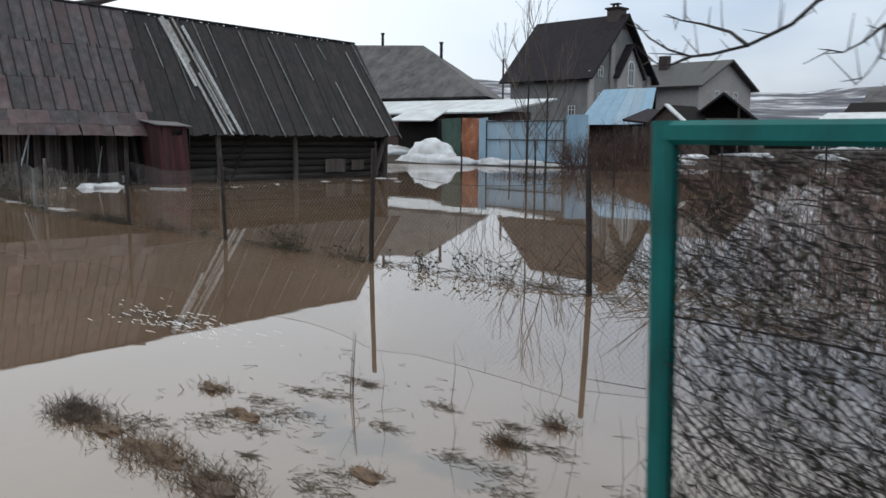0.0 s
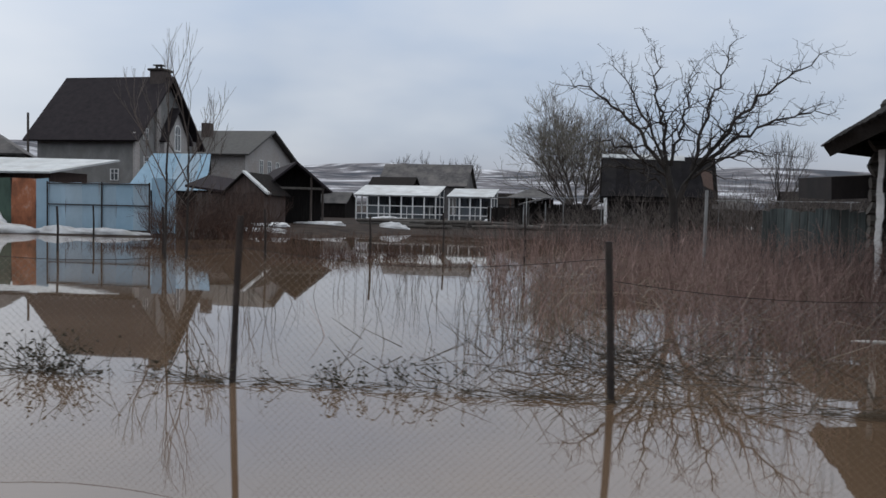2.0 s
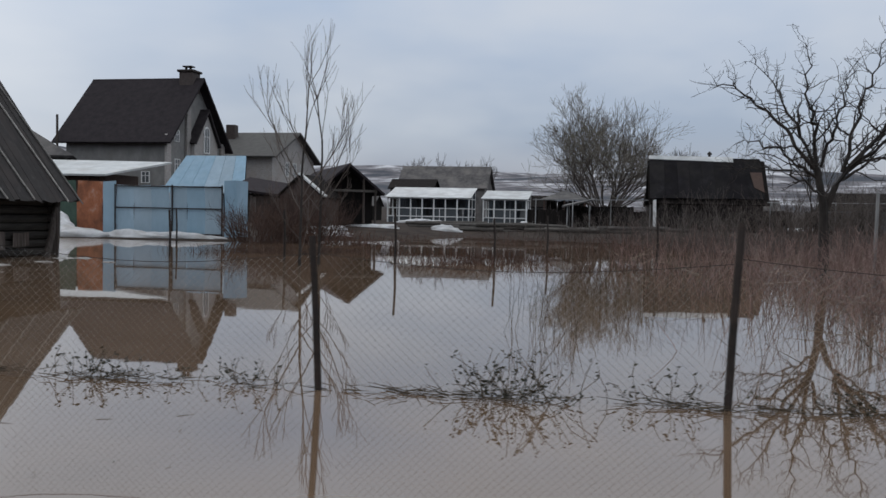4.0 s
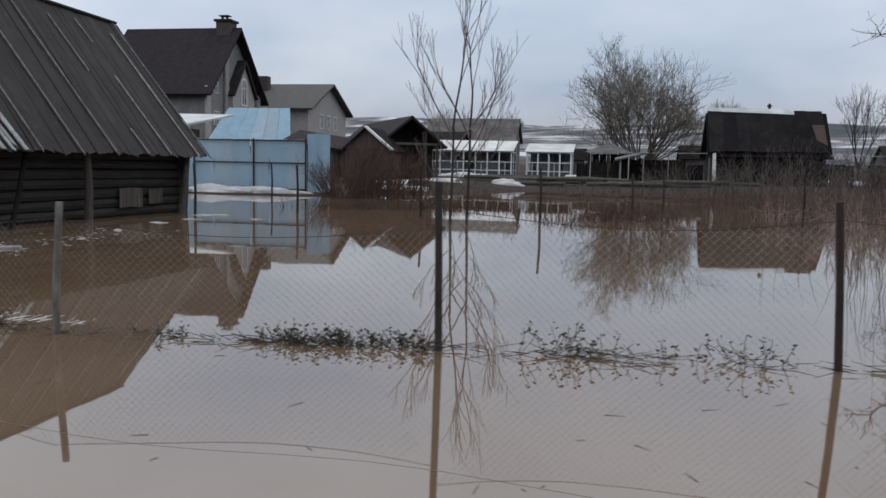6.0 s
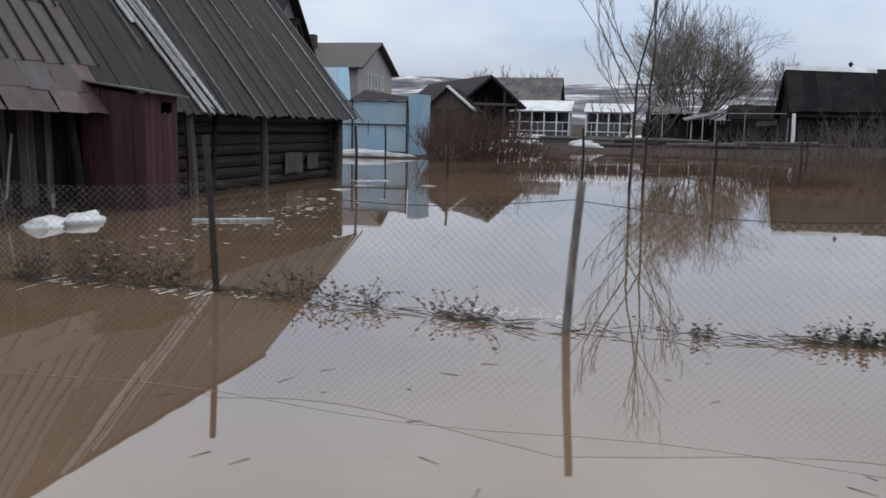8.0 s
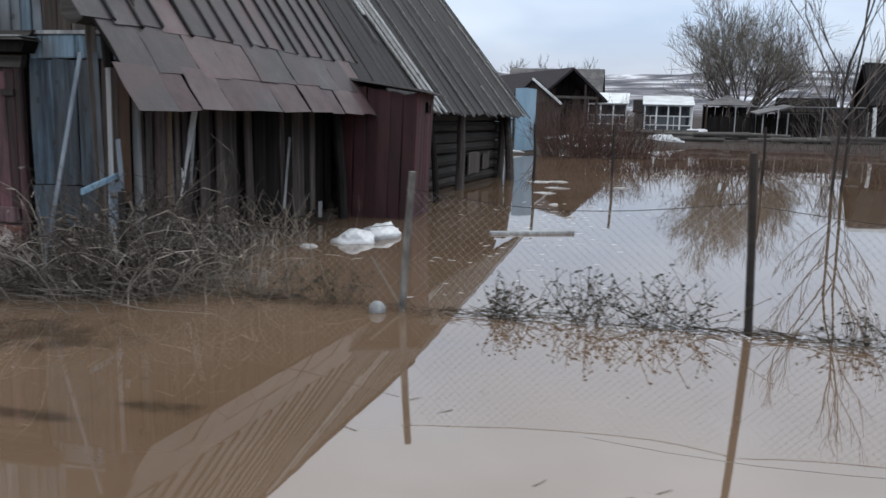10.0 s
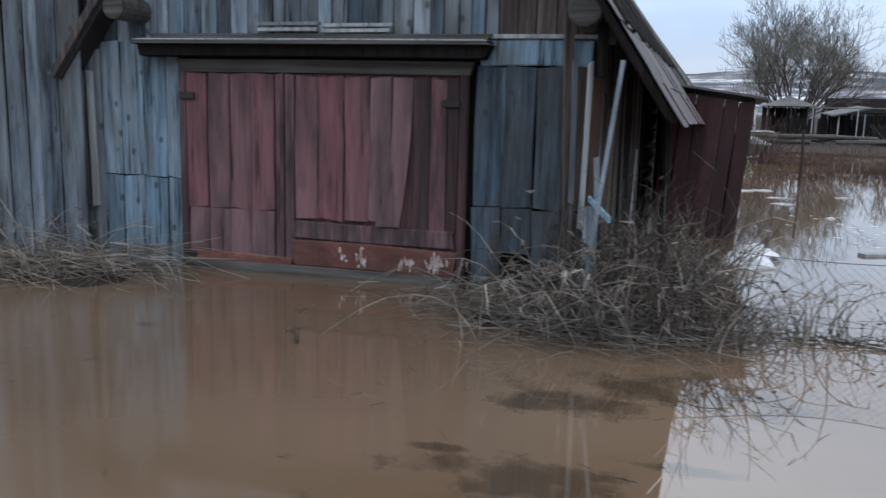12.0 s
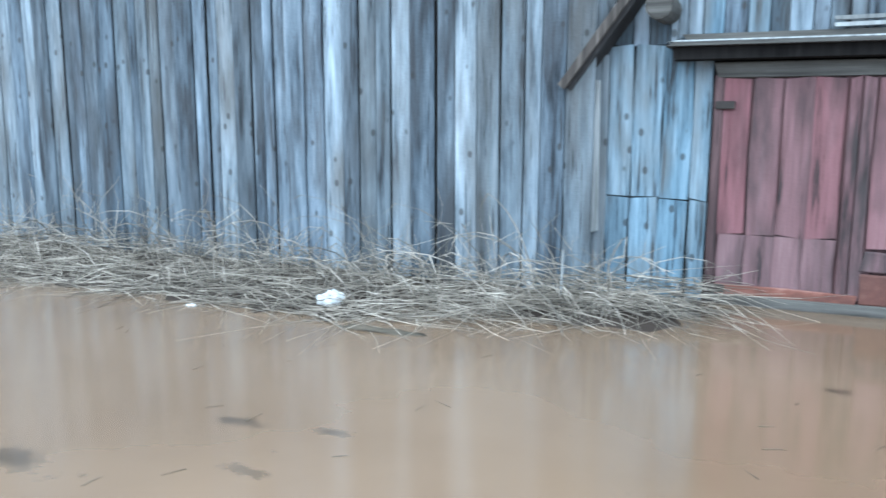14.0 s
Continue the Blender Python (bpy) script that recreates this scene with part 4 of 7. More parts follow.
for cx, cz, n_, sp in ((-6.36, 0.21, 26, 0.05), (-6.52, 0.18, 8, 0.04), (-5.95, 0.17, 16, 0.08), (-5.70, 0.19, 52, 0.075), (-6.15, 0.2, 6, 0.09)):   # streaks of old white paint
    for i in range(n_):
        px, pz = cx + rnd.gauss(0, sp * 0.6), min(max(cz + rnd.gauss(0, 0.04), 0.11), 0.27)
        sx_, sz_, yy = rnd.uniform(0.005, 0.018), rnd.uniform(0.010, 0.042), FRONT - 0.0705 - 0.00015 * i
        vs = [bm.verts.new((px + sx_ * rnd.uniform(0.6, 1.1) * math.cos(a), yy, pz + sz_ * rnd.uniform(0.7, 1.1) * math.sin(a))) for a in (0.3, 0.9, 1.9, 2.7, 3.6, 4.3, 5.1, 5.9)]
        ws = [bm.verts.new(v.co + Vector((0, 0.012, 0))) for v in vs]
        bm.faces.new(vs)
        for k in range(8):
            bm.faces.new((vs[k], vs[(k + 1) % 8], ws[(k + 1) % 8], ws[k]))
tagged(part("flaked_paint", bm, M_FLAKE, gate, "flaking white paint"), kind="stuff")
for x, z in ((-7.96, 1.52), (-7.96, 0.12), (-5.58, 1.5)):
    bm = bmesh.new()
    box(bm, (x - 0.09, FRONT - 0.085, z - 0.03), (x + 0.05, FRONT - 0.062, z + 0.03), 0.005)
    part("hinge", bm, M_IRON, gate)

# outhouse leaning against the barn
out = thing("outhouse", (-3.4, 10.25, 0), "narrow maroon plank outhouse leaning against the barn wall", "outhouse")
ox0, ox1, oy0, oy1 = -3.95, -2.95, 9.85, 10.75
def oz(x, y, z):
    return (x + 0.06 * z, y - 0.10 * (z - 0.2) + 0.0 * x, z)
for k in range(6):
    xa = ox0 + (ox1 - ox0) * (k + 0.5) / 6
    piece("plank", M_OUTH, out, oz(xa, oy0, -0.3), oz(xa, oy0, 1.75 - 0.02 * k), (ox1 - ox0) / 6 - 0.004, 0.025, (0, -1, 0))
for k in range(6):
    ya = oy0 + (oy1 - oy0) * (k + 0.5) / 6
    if k in (3, 4):
        piece("plank", M_OUTH, out, oz(ox1, ya, -0.3), oz(ox1, ya, 1.40), (oy1 - oy0) / 6 - 0.004, 0.025, (1, 0, 0))
        piece("plank", M_OUTH, out, oz(ox1, ya, 1.56), oz(ox1, ya, 1.67), (oy1 - oy0) / 6 - 0.004, 0.025, (1, 0, 0))
    else:
        piece("plank", M_OUTH, out, oz(ox1, ya, -0.3), oz(ox1, ya, 1.67), (oy1 - oy0) / 6 - 0.004, 0.025, (1, 0, 0))
bm = bmesh.new()
box(bm, (ox0, oy1 - 0.03, -0.3), (ox1, oy1, 1.6))
part("back_wall", bm, M_DARK, out)
bm = bmesh.new()
slab(bm, (oz(ox0, oy0 - 0.1, 1.86), oz(ox1 + 0.16, oy0 - 0.1, 1.70), oz(ox1 + 0.16, oy1 + 0.1, 1.66), oz(ox0, oy1 + 0.1, 1.82)), 0.025)
part("roof", bm, M_SLATE, out, "pale sheet roof")

# ---------------------------------------------------------------- tall plank wall beside the garage
shed = thing("plank_wall_building", (-13.5, 6.5, 0), "tall blue-grey weathered plank wall of a big shed", "shed")
bm = bmesh.new()
box(bm, (-19.0, 5.66, -0.4), (-9.12, 5.80, 4.6))
part("wall", bm, M_DARK, shed)
bm = bmesh.new()
box(bm, (-19.0, 5.80, -0.4), (-18.86, 12.0, 4.6))
part("wall", bm, M_DARK, shed)
bm = bmesh.new()
slab(bm, ((-19.3, 5.3, 4.62), (-9.2, 5.3, 4.62), (-9.2, 12.0, 6.2), (-19.3, 12.0, 6.2)), 0.08)
part("roof", bm, M_SLATE, shed)
rnd = random.Random(21)
x = -19.0
while x < -9.12:
    w = rnd.choice((0.11, 0.14, 0.17, 0.2, 0.24))
    off = rnd.choice((0.0, 0.0, 0.014, -0.016))
    # dark planks at random, more on the left: corner falloff put into the colour
    piece("plank", M_GREYD if rnd.random() < (0.7 if x < -11.0 else 0.25) else M_GREY, shed, (x + w / 2, 5.64 - off, -0.3 + rnd.choice((0, 0.25))), (x + w / 2 + rnd.uniform(-0.015, 0.015), 5.64 - off, 4.6), w - rnd.uniform(0.003, 0.014), 0.028)
    x += w

# ---------------------------------------------------------------- chain-link fence along the water
POSTS = ((17.42, 5.42, 1.0, 0.0), (14.74, 5.33, 1.16, -0.05), (11.89, 5.15, 1.28, 0.05), (9.01, 4.96, 1.12, -0.06), (6.33, 4.80, 1.19, -0.02), (3.47, 4.53, 0.98, 0.06), (0.74, 5.0, 1.2, -0.06), (-1.62, 4.91, 1.0, 0.06), (-3.9, 4.95, 0.75, 0.0))
fence = thing("chain_link_fence", (6.5, 5.0, 0), "sagging chain-link fence on rusty posts in flood water", "fence")
M_STAKE = surface("weathered_stake", ((0.3, (0.06, 0.055, 0.05)), (0.5, (0.15, 0.14, 0.13)), (0.72, (0.30, 0.285, 0.27))), (14, 14, 5), stain=(0.05, 0.045, 0.04), stain_scale=4.0)
for i, (x, y, h, lean) in enumerate(POSTS):
    bm = bmesh.new()
    tube(bm, [(x - lean * 0.25, y, -0.3), (x + lean * 0.4, y, h * 0.5), (x + lean, y, h)], [0.029, 0.027, 0.026], 8)
    part("post", bm, M_STAKE if i in (5, 7) else M_IRON, fence, "weathered grey stake" if i in (5, 7) else "")
for (xa, ya, ha, la), (xb, yb, hb, lb) in zip(POSTS, POSTS[1:]):
    top = min(ha, hb) - 0.12
    A, B = np.array((xa, ya)), np.array((xb, yb))
    L = np.linalg.norm(B - A)
    step = 0.062
    segs = []
    def P(u, z):
        u_ = min(max(u / L, 0), 1)
        sag = 0.10 * math.sin(math.pi * u_)
        bow = 0.05 * math.sin(2 * math.pi * u_ + xa)
        p = A + (B - A) * u_
        return (p[0], p[1] + bow, z * (top - sag) / top)
    n_ = int((L + top) / step)
    for k in range(-int(top / step), n_):
        for sgn in (1, -1):
            u0 = k * step
            pts = []
            for z in np.linspace(-0.15, top, 5):
                u = u0 + (z if sgn > 0 else top - z)
                pts.append((u, z))
            for (u1, z1), (u2, z2) in zip(pts, pts[1:]):
                if -0.01 <= min(u1, u2) and max(u1, u2) <= L + 0.01:
                    p, q = P(u1, z1), P(u2, z2)
                    segs.append((*p, 0.0009, *q, 0.0009))
    stem_part("wire_mesh", segs, M_WIRE, fence)
    bm = bmesh.new()
    tube(bm, [P(L * k / 12, top) for k in range(13)], 0.0025, 4)
    part("top_wire", bm, M_IRON, fence)

# stakes of the fence further back
for x, y, h in ((-2.2, 17.1, 1.25), (-0.6, 19.6, 1.25), (2.8, 19.4, 1.3), (5.85, 19.2, 1.3), (8.1, 21.2, 1.2), (-4.3, 26.5, 1.3), (9.2, 26.0, 1.3), (12.4, 21.5, 1.3)):
    bm = bmesh.new()
    tube(bm, [(x, y, -0.3), (x + 0.02, y, h * 0.5), (x - 0.01, y, h)], [0.035, 0.032, 0.03], 7)
    single("fence_stake", bm, M_IRON, "dark rusty stake standing in the water", "stake", "stakes of the back fence")

# ---------------------------------------------------------------- buildings beyond the water
def gable_roof(parent, x0, x1, y0, y1, ze, zr, over, material, axis="x", thick=0.18, name="roof"):
    """Two slabs meeting at a ridge; axis: the way of the ridge."""
    if axis == "x":
        ym = (y0 + y1) / 2
        k = over * (zr - ze) / (ym - y0)
        for ya, yb in ((y0 - over, ym), (y1 + over, ym)):
            bm = bmesh.new()
            slab(bm, ((x0 - over, ya, ze - k), (x1 + over, ya, ze - k), (x1 + over, yb, zr), (x0 - over, yb, zr)), thick)
            part(name, bm, material, parent)
    else:
        xm = (x0 + x1) / 2
        k = over * (zr - ze) / (xm - x0)
        for xa, xb in ((x0 - over, xm), (x1 + over, xm)):
            bm = bmesh.new()
            slab(bm, ((xa, y0 - over, ze - k), (xa, y1 + over, ze - k), (xb, y1 + over, zr), (xb, y0 - over, zr)), thick)
            part(name, bm, material, parent)


def gable_walls(parent, x0, x1, y0, y1, zb, ze, zr, material, axis="x", label=""):
    bm = bmesh.new()
    if axis == "x":
        prof = ((y0, zb), (y1, zb), (y1, ze), ((y0 + y1) / 2, zr), (y0, ze))
        a, b = [bm.verts.new((x0, y, z)) for y, z in prof], [bm.verts.new((x1, y, z)) for y, z in prof]
    else:
        prof = ((x0, zb), (x1, zb), (x1, ze), ((x0 + x1) / 2, zr), (x0, ze))
        a, b = [bm.verts.new((x, y0, z)) for x, z in prof], [bm.verts.new((x, y1, z)) for x, z in prof]
    bm.faces.new(a), bm.faces.new(b)
    for k in range(5):
        bm.faces.new((a[k], a[(k + 1) % 5], b[(k + 1) % 5], b[k]))
    return part("wall", bm, material, parent, label)


def window(parent, c, w, h, axis, frame_mat=M_WHITE, bars=1, arch=False):
    """A framed window standing proud of a wall; axis: the wall's outward way, 'x', '-x' or '-y'."""
    cx, cy, cz = c
    def pt(u, v, d):
        if axis == "x":
            return (cx + d, cy + u, cz + v)
        if axis == "-x":
            return (cx - d, cy - u, cz + v)
        return (cx + u, cy - d, cz + v)
    bm = bmesh.new()
    outline = [(-w / 2, -h / 2), (w / 2, -h / 2), (w / 2, h / 2 - (w / 2 if arch else 0))]
    if arch:
        outline += [(w / 2 * math.cos(a), h / 2 - w / 2 + w / 2 * math.sin(a)) for a in (0.52, 1.05, 1.57, 2.09, 2.62)]
    outline.append((-w / 2, h / 2 - (w / 2 if arch else 0)))
    ring_o = [bm.verts.new(pt(u, v, 0.06)) for u, v in outline]
    ring_i = [bm.verts.new(pt(u * 0.82, v * 0.9, 0.06)) for u, v in outline]
    back_o = [bm.verts.new(pt(u, v, -0.02)) for u, v in outline]
    back_i = [bm.verts.new(pt(u * 0.82, v * 0.9, -0.02)) for u, v in outline]
    n = len(outline)
    for k in range(n):
        j = (k + 1) % n
        bm.faces.new((ring_o[k], ring_o[j], ring_i[j], ring_i[k]))
        bm.faces.new((ring_o[k], ring_o[j], back_o[j], back_o[k]))
        bm.faces.new((ring_i[k], ring_i[j], back_i[j], back_i[k]))
    for b in range(bars):
        u = w * 0.8 * ((b + 1) / (bars + 1) - 0.5)
        beam(bm, pt(u, -h * 0.44, 0.035), pt(u, h * 0.44, 0.035), 0.06, 0.05, (0, 1, 0) if axis != "-y" else (1, 0, 0))
    beam(bm, pt(-w * 0.4, h * 0.12, 0.035), pt(w * 0.4, h * 0.12, 0.035), 0.06, 0.05)
    wnd = part("window", bm, frame_mat, parent)
    bm = bmesh.new()
    vs = [bm.verts.new(pt(u * 0.82, v * 0.9, 0.012)) for u, v in outline]
    ws = [bm.verts.new(pt(u * 0.82, v * 0.9, 0.004)) for u, v in outline]
    bm.faces.new(vs), bm.faces.new(ws)
    part("pane", bm, M_GLASS, wnd)
    return wnd


def board_wall(parent, p, q, z0, z1, material, width=0.16, facing=(0, -1, 0), seed=1, gaps=0.0):
    r = random.Random(seed)
    p, q = Vector(p), Vector(q)
    n = max(1, int((q - p).length / width))
    for k in range(n):
        if r.random() < gaps:
            continue
        c = p.lerp(q, (k + 0.5) / n)
        piece("board", material, parent, (c.x, c.y, z0), (c.x + r.uniform(-.01, .01), c.y, z1 + r.uniform(-.05, .05)), (q - p).length / n - 0.012, 0.03, facing)


# big plastered house
house = thing("house", (-31, 68, 0.3), "two-storey grey plastered house with steep dark brown roof", "house")
gable_walls(house, -35.6, -26.0, 63.1, 73.3, 0.2, 7.6, 13.0, M_PLAST)
gable_roof(house, -35.6, -26.0, 63.1, 73.3, 7.75, 13.2, 0.85, M_ROOFB)
for y in (63.2, 66.6, 73.2):
    bm = bmesh.new()
    box(bm, (-26.0, y - 0.35, 0.2), (-25.75, y + 0.35, 7.6 if y < 64 or y > 72 else 10.4), 0.03)
    part("pier", bm, M_STONE, house, "pale stone corner pier")
gable_walls(house, -26.0, -25.4, 66.9, 71.3, 0.2, 7.4, 10.2, M_STONE, label="pale stone gabled bay")
gable_roof(house, -25.9, -25.4, 66.9, 71.3, 7.55, 10.45, 0.3, M_ROOFB, name="bay_roof")
window(house, (-25.38, 69.1, 7.6), 1.1, 2.5, "x", arch=True)
window(house, (-25.98, 64.9, 5.0), 0.9, 1.2, "x")
window(house, (-25.98, 64.8, 7.6), 0.8, 1.0, "x")
window(house, (-27.9, 63.08, 3.9), 0.8, 1.0, "-y")
chim = bmesh.new()
box(chim, (-27.3, 67.5, 11.8), (-25.95, 68.9, 13.7), 0.04)
chimney = part("chimney", chim, M_BRICKC, house)
bm = bmesh.new()
box(bm, (-27.45, 67.35, 13.65), (-25.8, 69.05, 13.85), 0.03)
box(bm, (-26.95, 67.9, 13.85), (-26.8, 68.1, 14.15))
box(bm, (-26.5, 67.9, 13.85), (-26.35, 68.1, 14.15))
box(bm, (-27.1, 67.7, 14.15), (-26.2, 68.4, 14.24))
part("chimney_cap", bm, M_IRON, chimney, "black metal chimney cap")
bm = bmesh.new()
tube(bm, [(-35.9, 62.3, 0.3), (-35.9, 62.3, 9.2)], 0.1, 6)
single("utility_pole", bm, M_BROWN, "grey wooden utility pole beside the house", "pole")

# second house
h2 = thing("house", (-26, 82, 0.3), "pale brick house with a low brown gable roof", "house")
gable_walls(h2, -30.2, -22.0, 76.4, 88.2, 0.2, 6.9, 9.4, M_STONE)
gable_roof(h2, -30.2, -22.0, 76.4, 88.2, 7.0, 9.65, 0.7, M_ROOFG)
for y in (80.2, 82.3, 84.5):
    window(h2, (-21.98, y, 5.6), 0.9, 1.5, "x")
bm = bmesh.new()
box(bm, (-29.0, 80.3, 8.6), (-28.0, 81.2, 10.3), 0.03)
part("chimney", bm, M_BRICKC, h2)

# old house with a slate roof behind the barn
old = thing("house", (-31, 46, 0.3), "old house under a grey patched slate roof", "house")
gable_walls(old, -42.0, -26.0, 42.2, 50.5, 0.2, 4.2, 4.6, M_DARK)
for quad in (((-42.6, 41.3, 4.5), (-19.2, 41.3, 4.2), (-30.6, 46.2, 8.8), (-42.6, 46.2, 9.7)), ((-42.6, 51.2, 4.5), (-25.5, 51.2, 4.2), (-30.6, 46.2, 8.8), (-42.6, 46.2, 9.7))):
    bm = bmesh.new()
    slab(bm, quad, 0.2)
    part("roof", bm, M_SLATE, old, "grey slate roof with pale patches")
bm = bmesh.new()
vs = [bm.verts.new(p) for p in ((-19.2, 41.3, 4.2), (-25.5, 51.2, 4.2), (-30.6, 46.2, 8.8), (-19.6, 41.7, 4.0), (-25.7, 50.8, 4.0), (-30.6, 46.2, 8.5))]
bm.faces.new(vs[:3]), bm.faces.new(vs[3:])
part("roof", bm, M_SLATE, old)
for x, z in ((-35.7, 9.0), (-28.5, 7.7)):
    bm = bmesh.new()
    tube(bm, [(x, 46.2, z - 0.5), (x, 46.2, z + 1.1)], 0.12, 8)
    tube(bm, [(x, 46.2, z + 1.1), (x, 46.2, z + 1.22)], 0.17, 8)
    part("stove_pipe", bm, M_IRON, old)

# low shed with a pale sheet roof, its neighbour with the sloping roof
low = thing("long_shed", (-24, 39, 0.2), "long low shed under a pale metal sheet roof", "shed")
bm = bmesh.new()
box(bm, (-34.0, 37.5, 0.0), (-14.6, 40.6, 3.0))
part("wall", bm, M_REDSHED, low)
board_wall(low, (-22, 37.45, 0), (-14.6, 37.45, 0), 0.1, 2.9, M_REDSHED, 0.3, seed=4)
bm = bmesh.new()
slab(bm, ((-34.5, 36.9, 2.98), (-14.2, 36.9, 2.96), (-12.8, 41.0, 3.85), (-34.5, 41.0, 4.12)), 0.1)
part("roof", bm, M_WHITER, low)
barnlet = thing("lean_to", (-14, 34, 0.2), "small lean-to with a pale blue-grey sheet roof", "shed")
bm = bmesh.new()
slab(bm, ((-19.8, 33.0, 2.4), (-15.9, 33.0, 2.36), (-17.6, 36.0, 3.1), (-21.0, 36.0, 3.2)), 0.06)
part("roof", bm, M_WHITER, barnlet)
bm = bmesh.new()
box(bm, (-20.0, 34.0, -0.2), (-16.4, 36.2, 2.4))
part("wall", bm, M_DARK, barnlet)

# blue-roofed shed
blue = thing("blue_shed", (-19.5, 60, 0.3), "shed with a light blue sheet metal roof slope", "shed")
bm = bmesh.new()
box(bm, (-22.6, 58.5, 0.1), (-17.2, 60.7, 2.9))
part("wall", bm, M_DARK, blue)
for k in range(6):                        # one metal sheet after another up the slope
    f0, f1 = k / 6, (k + 1) / 6
    bm = bmesh.new()
    slab(bm, ((-23.3 + 7.1 * f0, 57.6, 2.5 + 0.004 * (k % 2)), (-23.3 + 7.1 * f1 - 0.02, 57.6, 2.5 + 0.004 * (k % 2)), (-22.7 + 5.25 * f1 - 0.02, 60.6, 5.6 + 0.004 * (k % 2)), (-22.7 + 5.25 * f0, 60.6, 5.6 + 0.004 * (k % 2))), 0.03)
    part("roof_sheet", bm, M_BLUEM, blue)
bm = bmesh.new()
vs = [bm.verts.new(p) for p in ((-22.7, 60.64, 0.2), (-17.5, 60.64, 0.2), (-17.5, 60.64, 5.55), (-22.7, 60.64, 5.55))]
ws = [bm.verts.new(v.co + Vector((0, 0.06, 0))) for v in vs]
bm.faces.new(vs), bm.faces.new(ws)
for k in range(4):
    bm.faces.new((vs[k], vs[(k + 1) % 4], ws[(k + 1) % 4], ws[k]))
part("back_wall", bm, M_DARK, blue)
dl = thing("low_shed", (-10, 50, 0.2), "low dark shed with a sagging felt roof", "shed")
bm = bmesh.new()
box(bm, (-13.4, 50.4, 0.1), (-8.2, 53.0, 2.4))
part("wall", bm, M_DARK, dl)
bm = bmesh.new()
slab(bm, ((-13.8, 50.0, 2.75), (-7.8, 50.0, 2.05), (-7.8, 53.4, 2.75), (-13.8, 53.4, 3.6)), 0.16)
part("roof", bm, M_ROOFB, dl)
board_wall(dl, (-13.2, 50.36, 0), (-8.3, 50.36, 0), 0.1, 2.2, M_BROWN, 0.24, seed=92, gaps=0.1)

# blue sheet gate and fence with dark pipe frame
bf = thing("sheet_metal_gate", (-7.2, 31.0, 0.0), "light blue sheet metal gate with a dark pipe frame", "gate")
for k in range(6):
    x = -9.7 + k * 0.83
    piece("sheet", M_BLUEM, bf, (x + 0.415, 31.04, 0.18), (x + 0.415, 31.04, 2.24), 0.826, 0.02, variant=k % 3)
for x in (-9.72, -7.03, -4.74):
    bm = bmesh.new()
    tube(bm, [(x, 30.97, -0.3), (x, 30.97, 2.28)], 0.035, 7)
    part("upright", bm, M_IRON, bf)
for z in (0.2, 1.28, 2.2):
    bm = bmesh.new()
    tube(bm, [(-9.72, 30.95, z), (-4.74, 30.95, z)], 0.03, 6)
    part("rail", bm, M_IRON, bf)
sf = thing("sheet_metal_fence", (-11.5, 31.2, 0.0), "fence of rusty orange, green and blue metal sheets", "fence")
for x0, x1, m_ in ((-10.42, -9.78, M_BLUEM), (-11.7, -10.44, M_ORANGE), (-13.2, -11.72, M_GREENS)):
    piece("sheet", m_, sf, ((x0 + x1) / 2, 31.15, 0.0), ((x0 + x1) / 2, 31.15, 2.4), x1 - x0, 0.025)
for a, b in (((-4.7, 31.1), (-4.35, 31.5)), ((-4.35, 31.5), (-4.0, 31.9))):
    piece("sheet", M_BLUEM, sf, ((a[0] + b[0]) / 2, (a[1] + b[1]) / 2, 0.1), ((a[0] + b[0]) / 2, (a[1] + b[1]) / 2, 2.5), math.hypot(b[0] - a[0], b[1] - a[1]), 0.025, (0.75, -0.66, 0))

# small brown shed and the dark hut
rs = thing("small_shed", (-5.4, 42.5, 0.2), "small brown plank shed with whitened roof edge", "shed")
gable_walls(rs, -6.5, -4.2, 41.5, 44.5, 0.1, 2.2, 3.2, M_REDSHED, "y")
gable_roof(rs, -6.5, -4.2, 41.5, 44.5, 2.25, 3.3, 0.25, M_DARK, "y", 0.07)
bm = bmesh.new()
slab(bm, ((-3.85, 41.15, 2.12), (-5.35, 41.15, 3.36), (-5.35, 41.65, 3.36), (-3.85, 41.65, 2.12)), 0.09)
part("snow_edge", bm, M_WHITER, rs, "pale sheet roof edge")
board_wall(rs, (-6.5, 41.47, 0), (-4.2, 41.47, 0), 0.1, 2.15, M_REDSHED, 0.2, seed=9)
hut = thing("hut", (-4, 46, 0.2), "dark timber hut with open gable and clutter below", "hut")
hd = Vector((-0.5, 0.87, 0))
hs = Vector((0.87, 0.5, 0))
ap = Vector((-3.75, 45.0, 4.12))
for sgn in (-1, 1):
    bm = bmesh.new()
    e = ap + hs * 2.15 * sgn - Vector((0, 0, 1.75))
    slab(bm, (ap - hd * 0.3, ap + hd * 12, e + hd * 12, e - hd * 0.3), 0.12)
    part("roof", bm, M_ROOFB, hut)
bm = bmesh.new()
fr = [ap + hd * 1.2 + hs * s_ + Vector((0, 0, z - 4.12)) for s_, z in ((-1.7, 0.2), (1.7, 0.2), (1.7, 2.6), (0, 4.0), (-1.7, 2.6))]
bk = [p + hd * 10 for p in fr]
a, b = [bm.verts.new(p) for p in fr], [bm.verts.new(p) for p in bk]
bm.faces.new(a), bm.faces.new(b)
for k in range(5):
    bm.faces.new((a[k], a[(k + 1) % 5], b[(k + 1) % 5], b[k]))
part("wall", bm, M_DARK, hut)
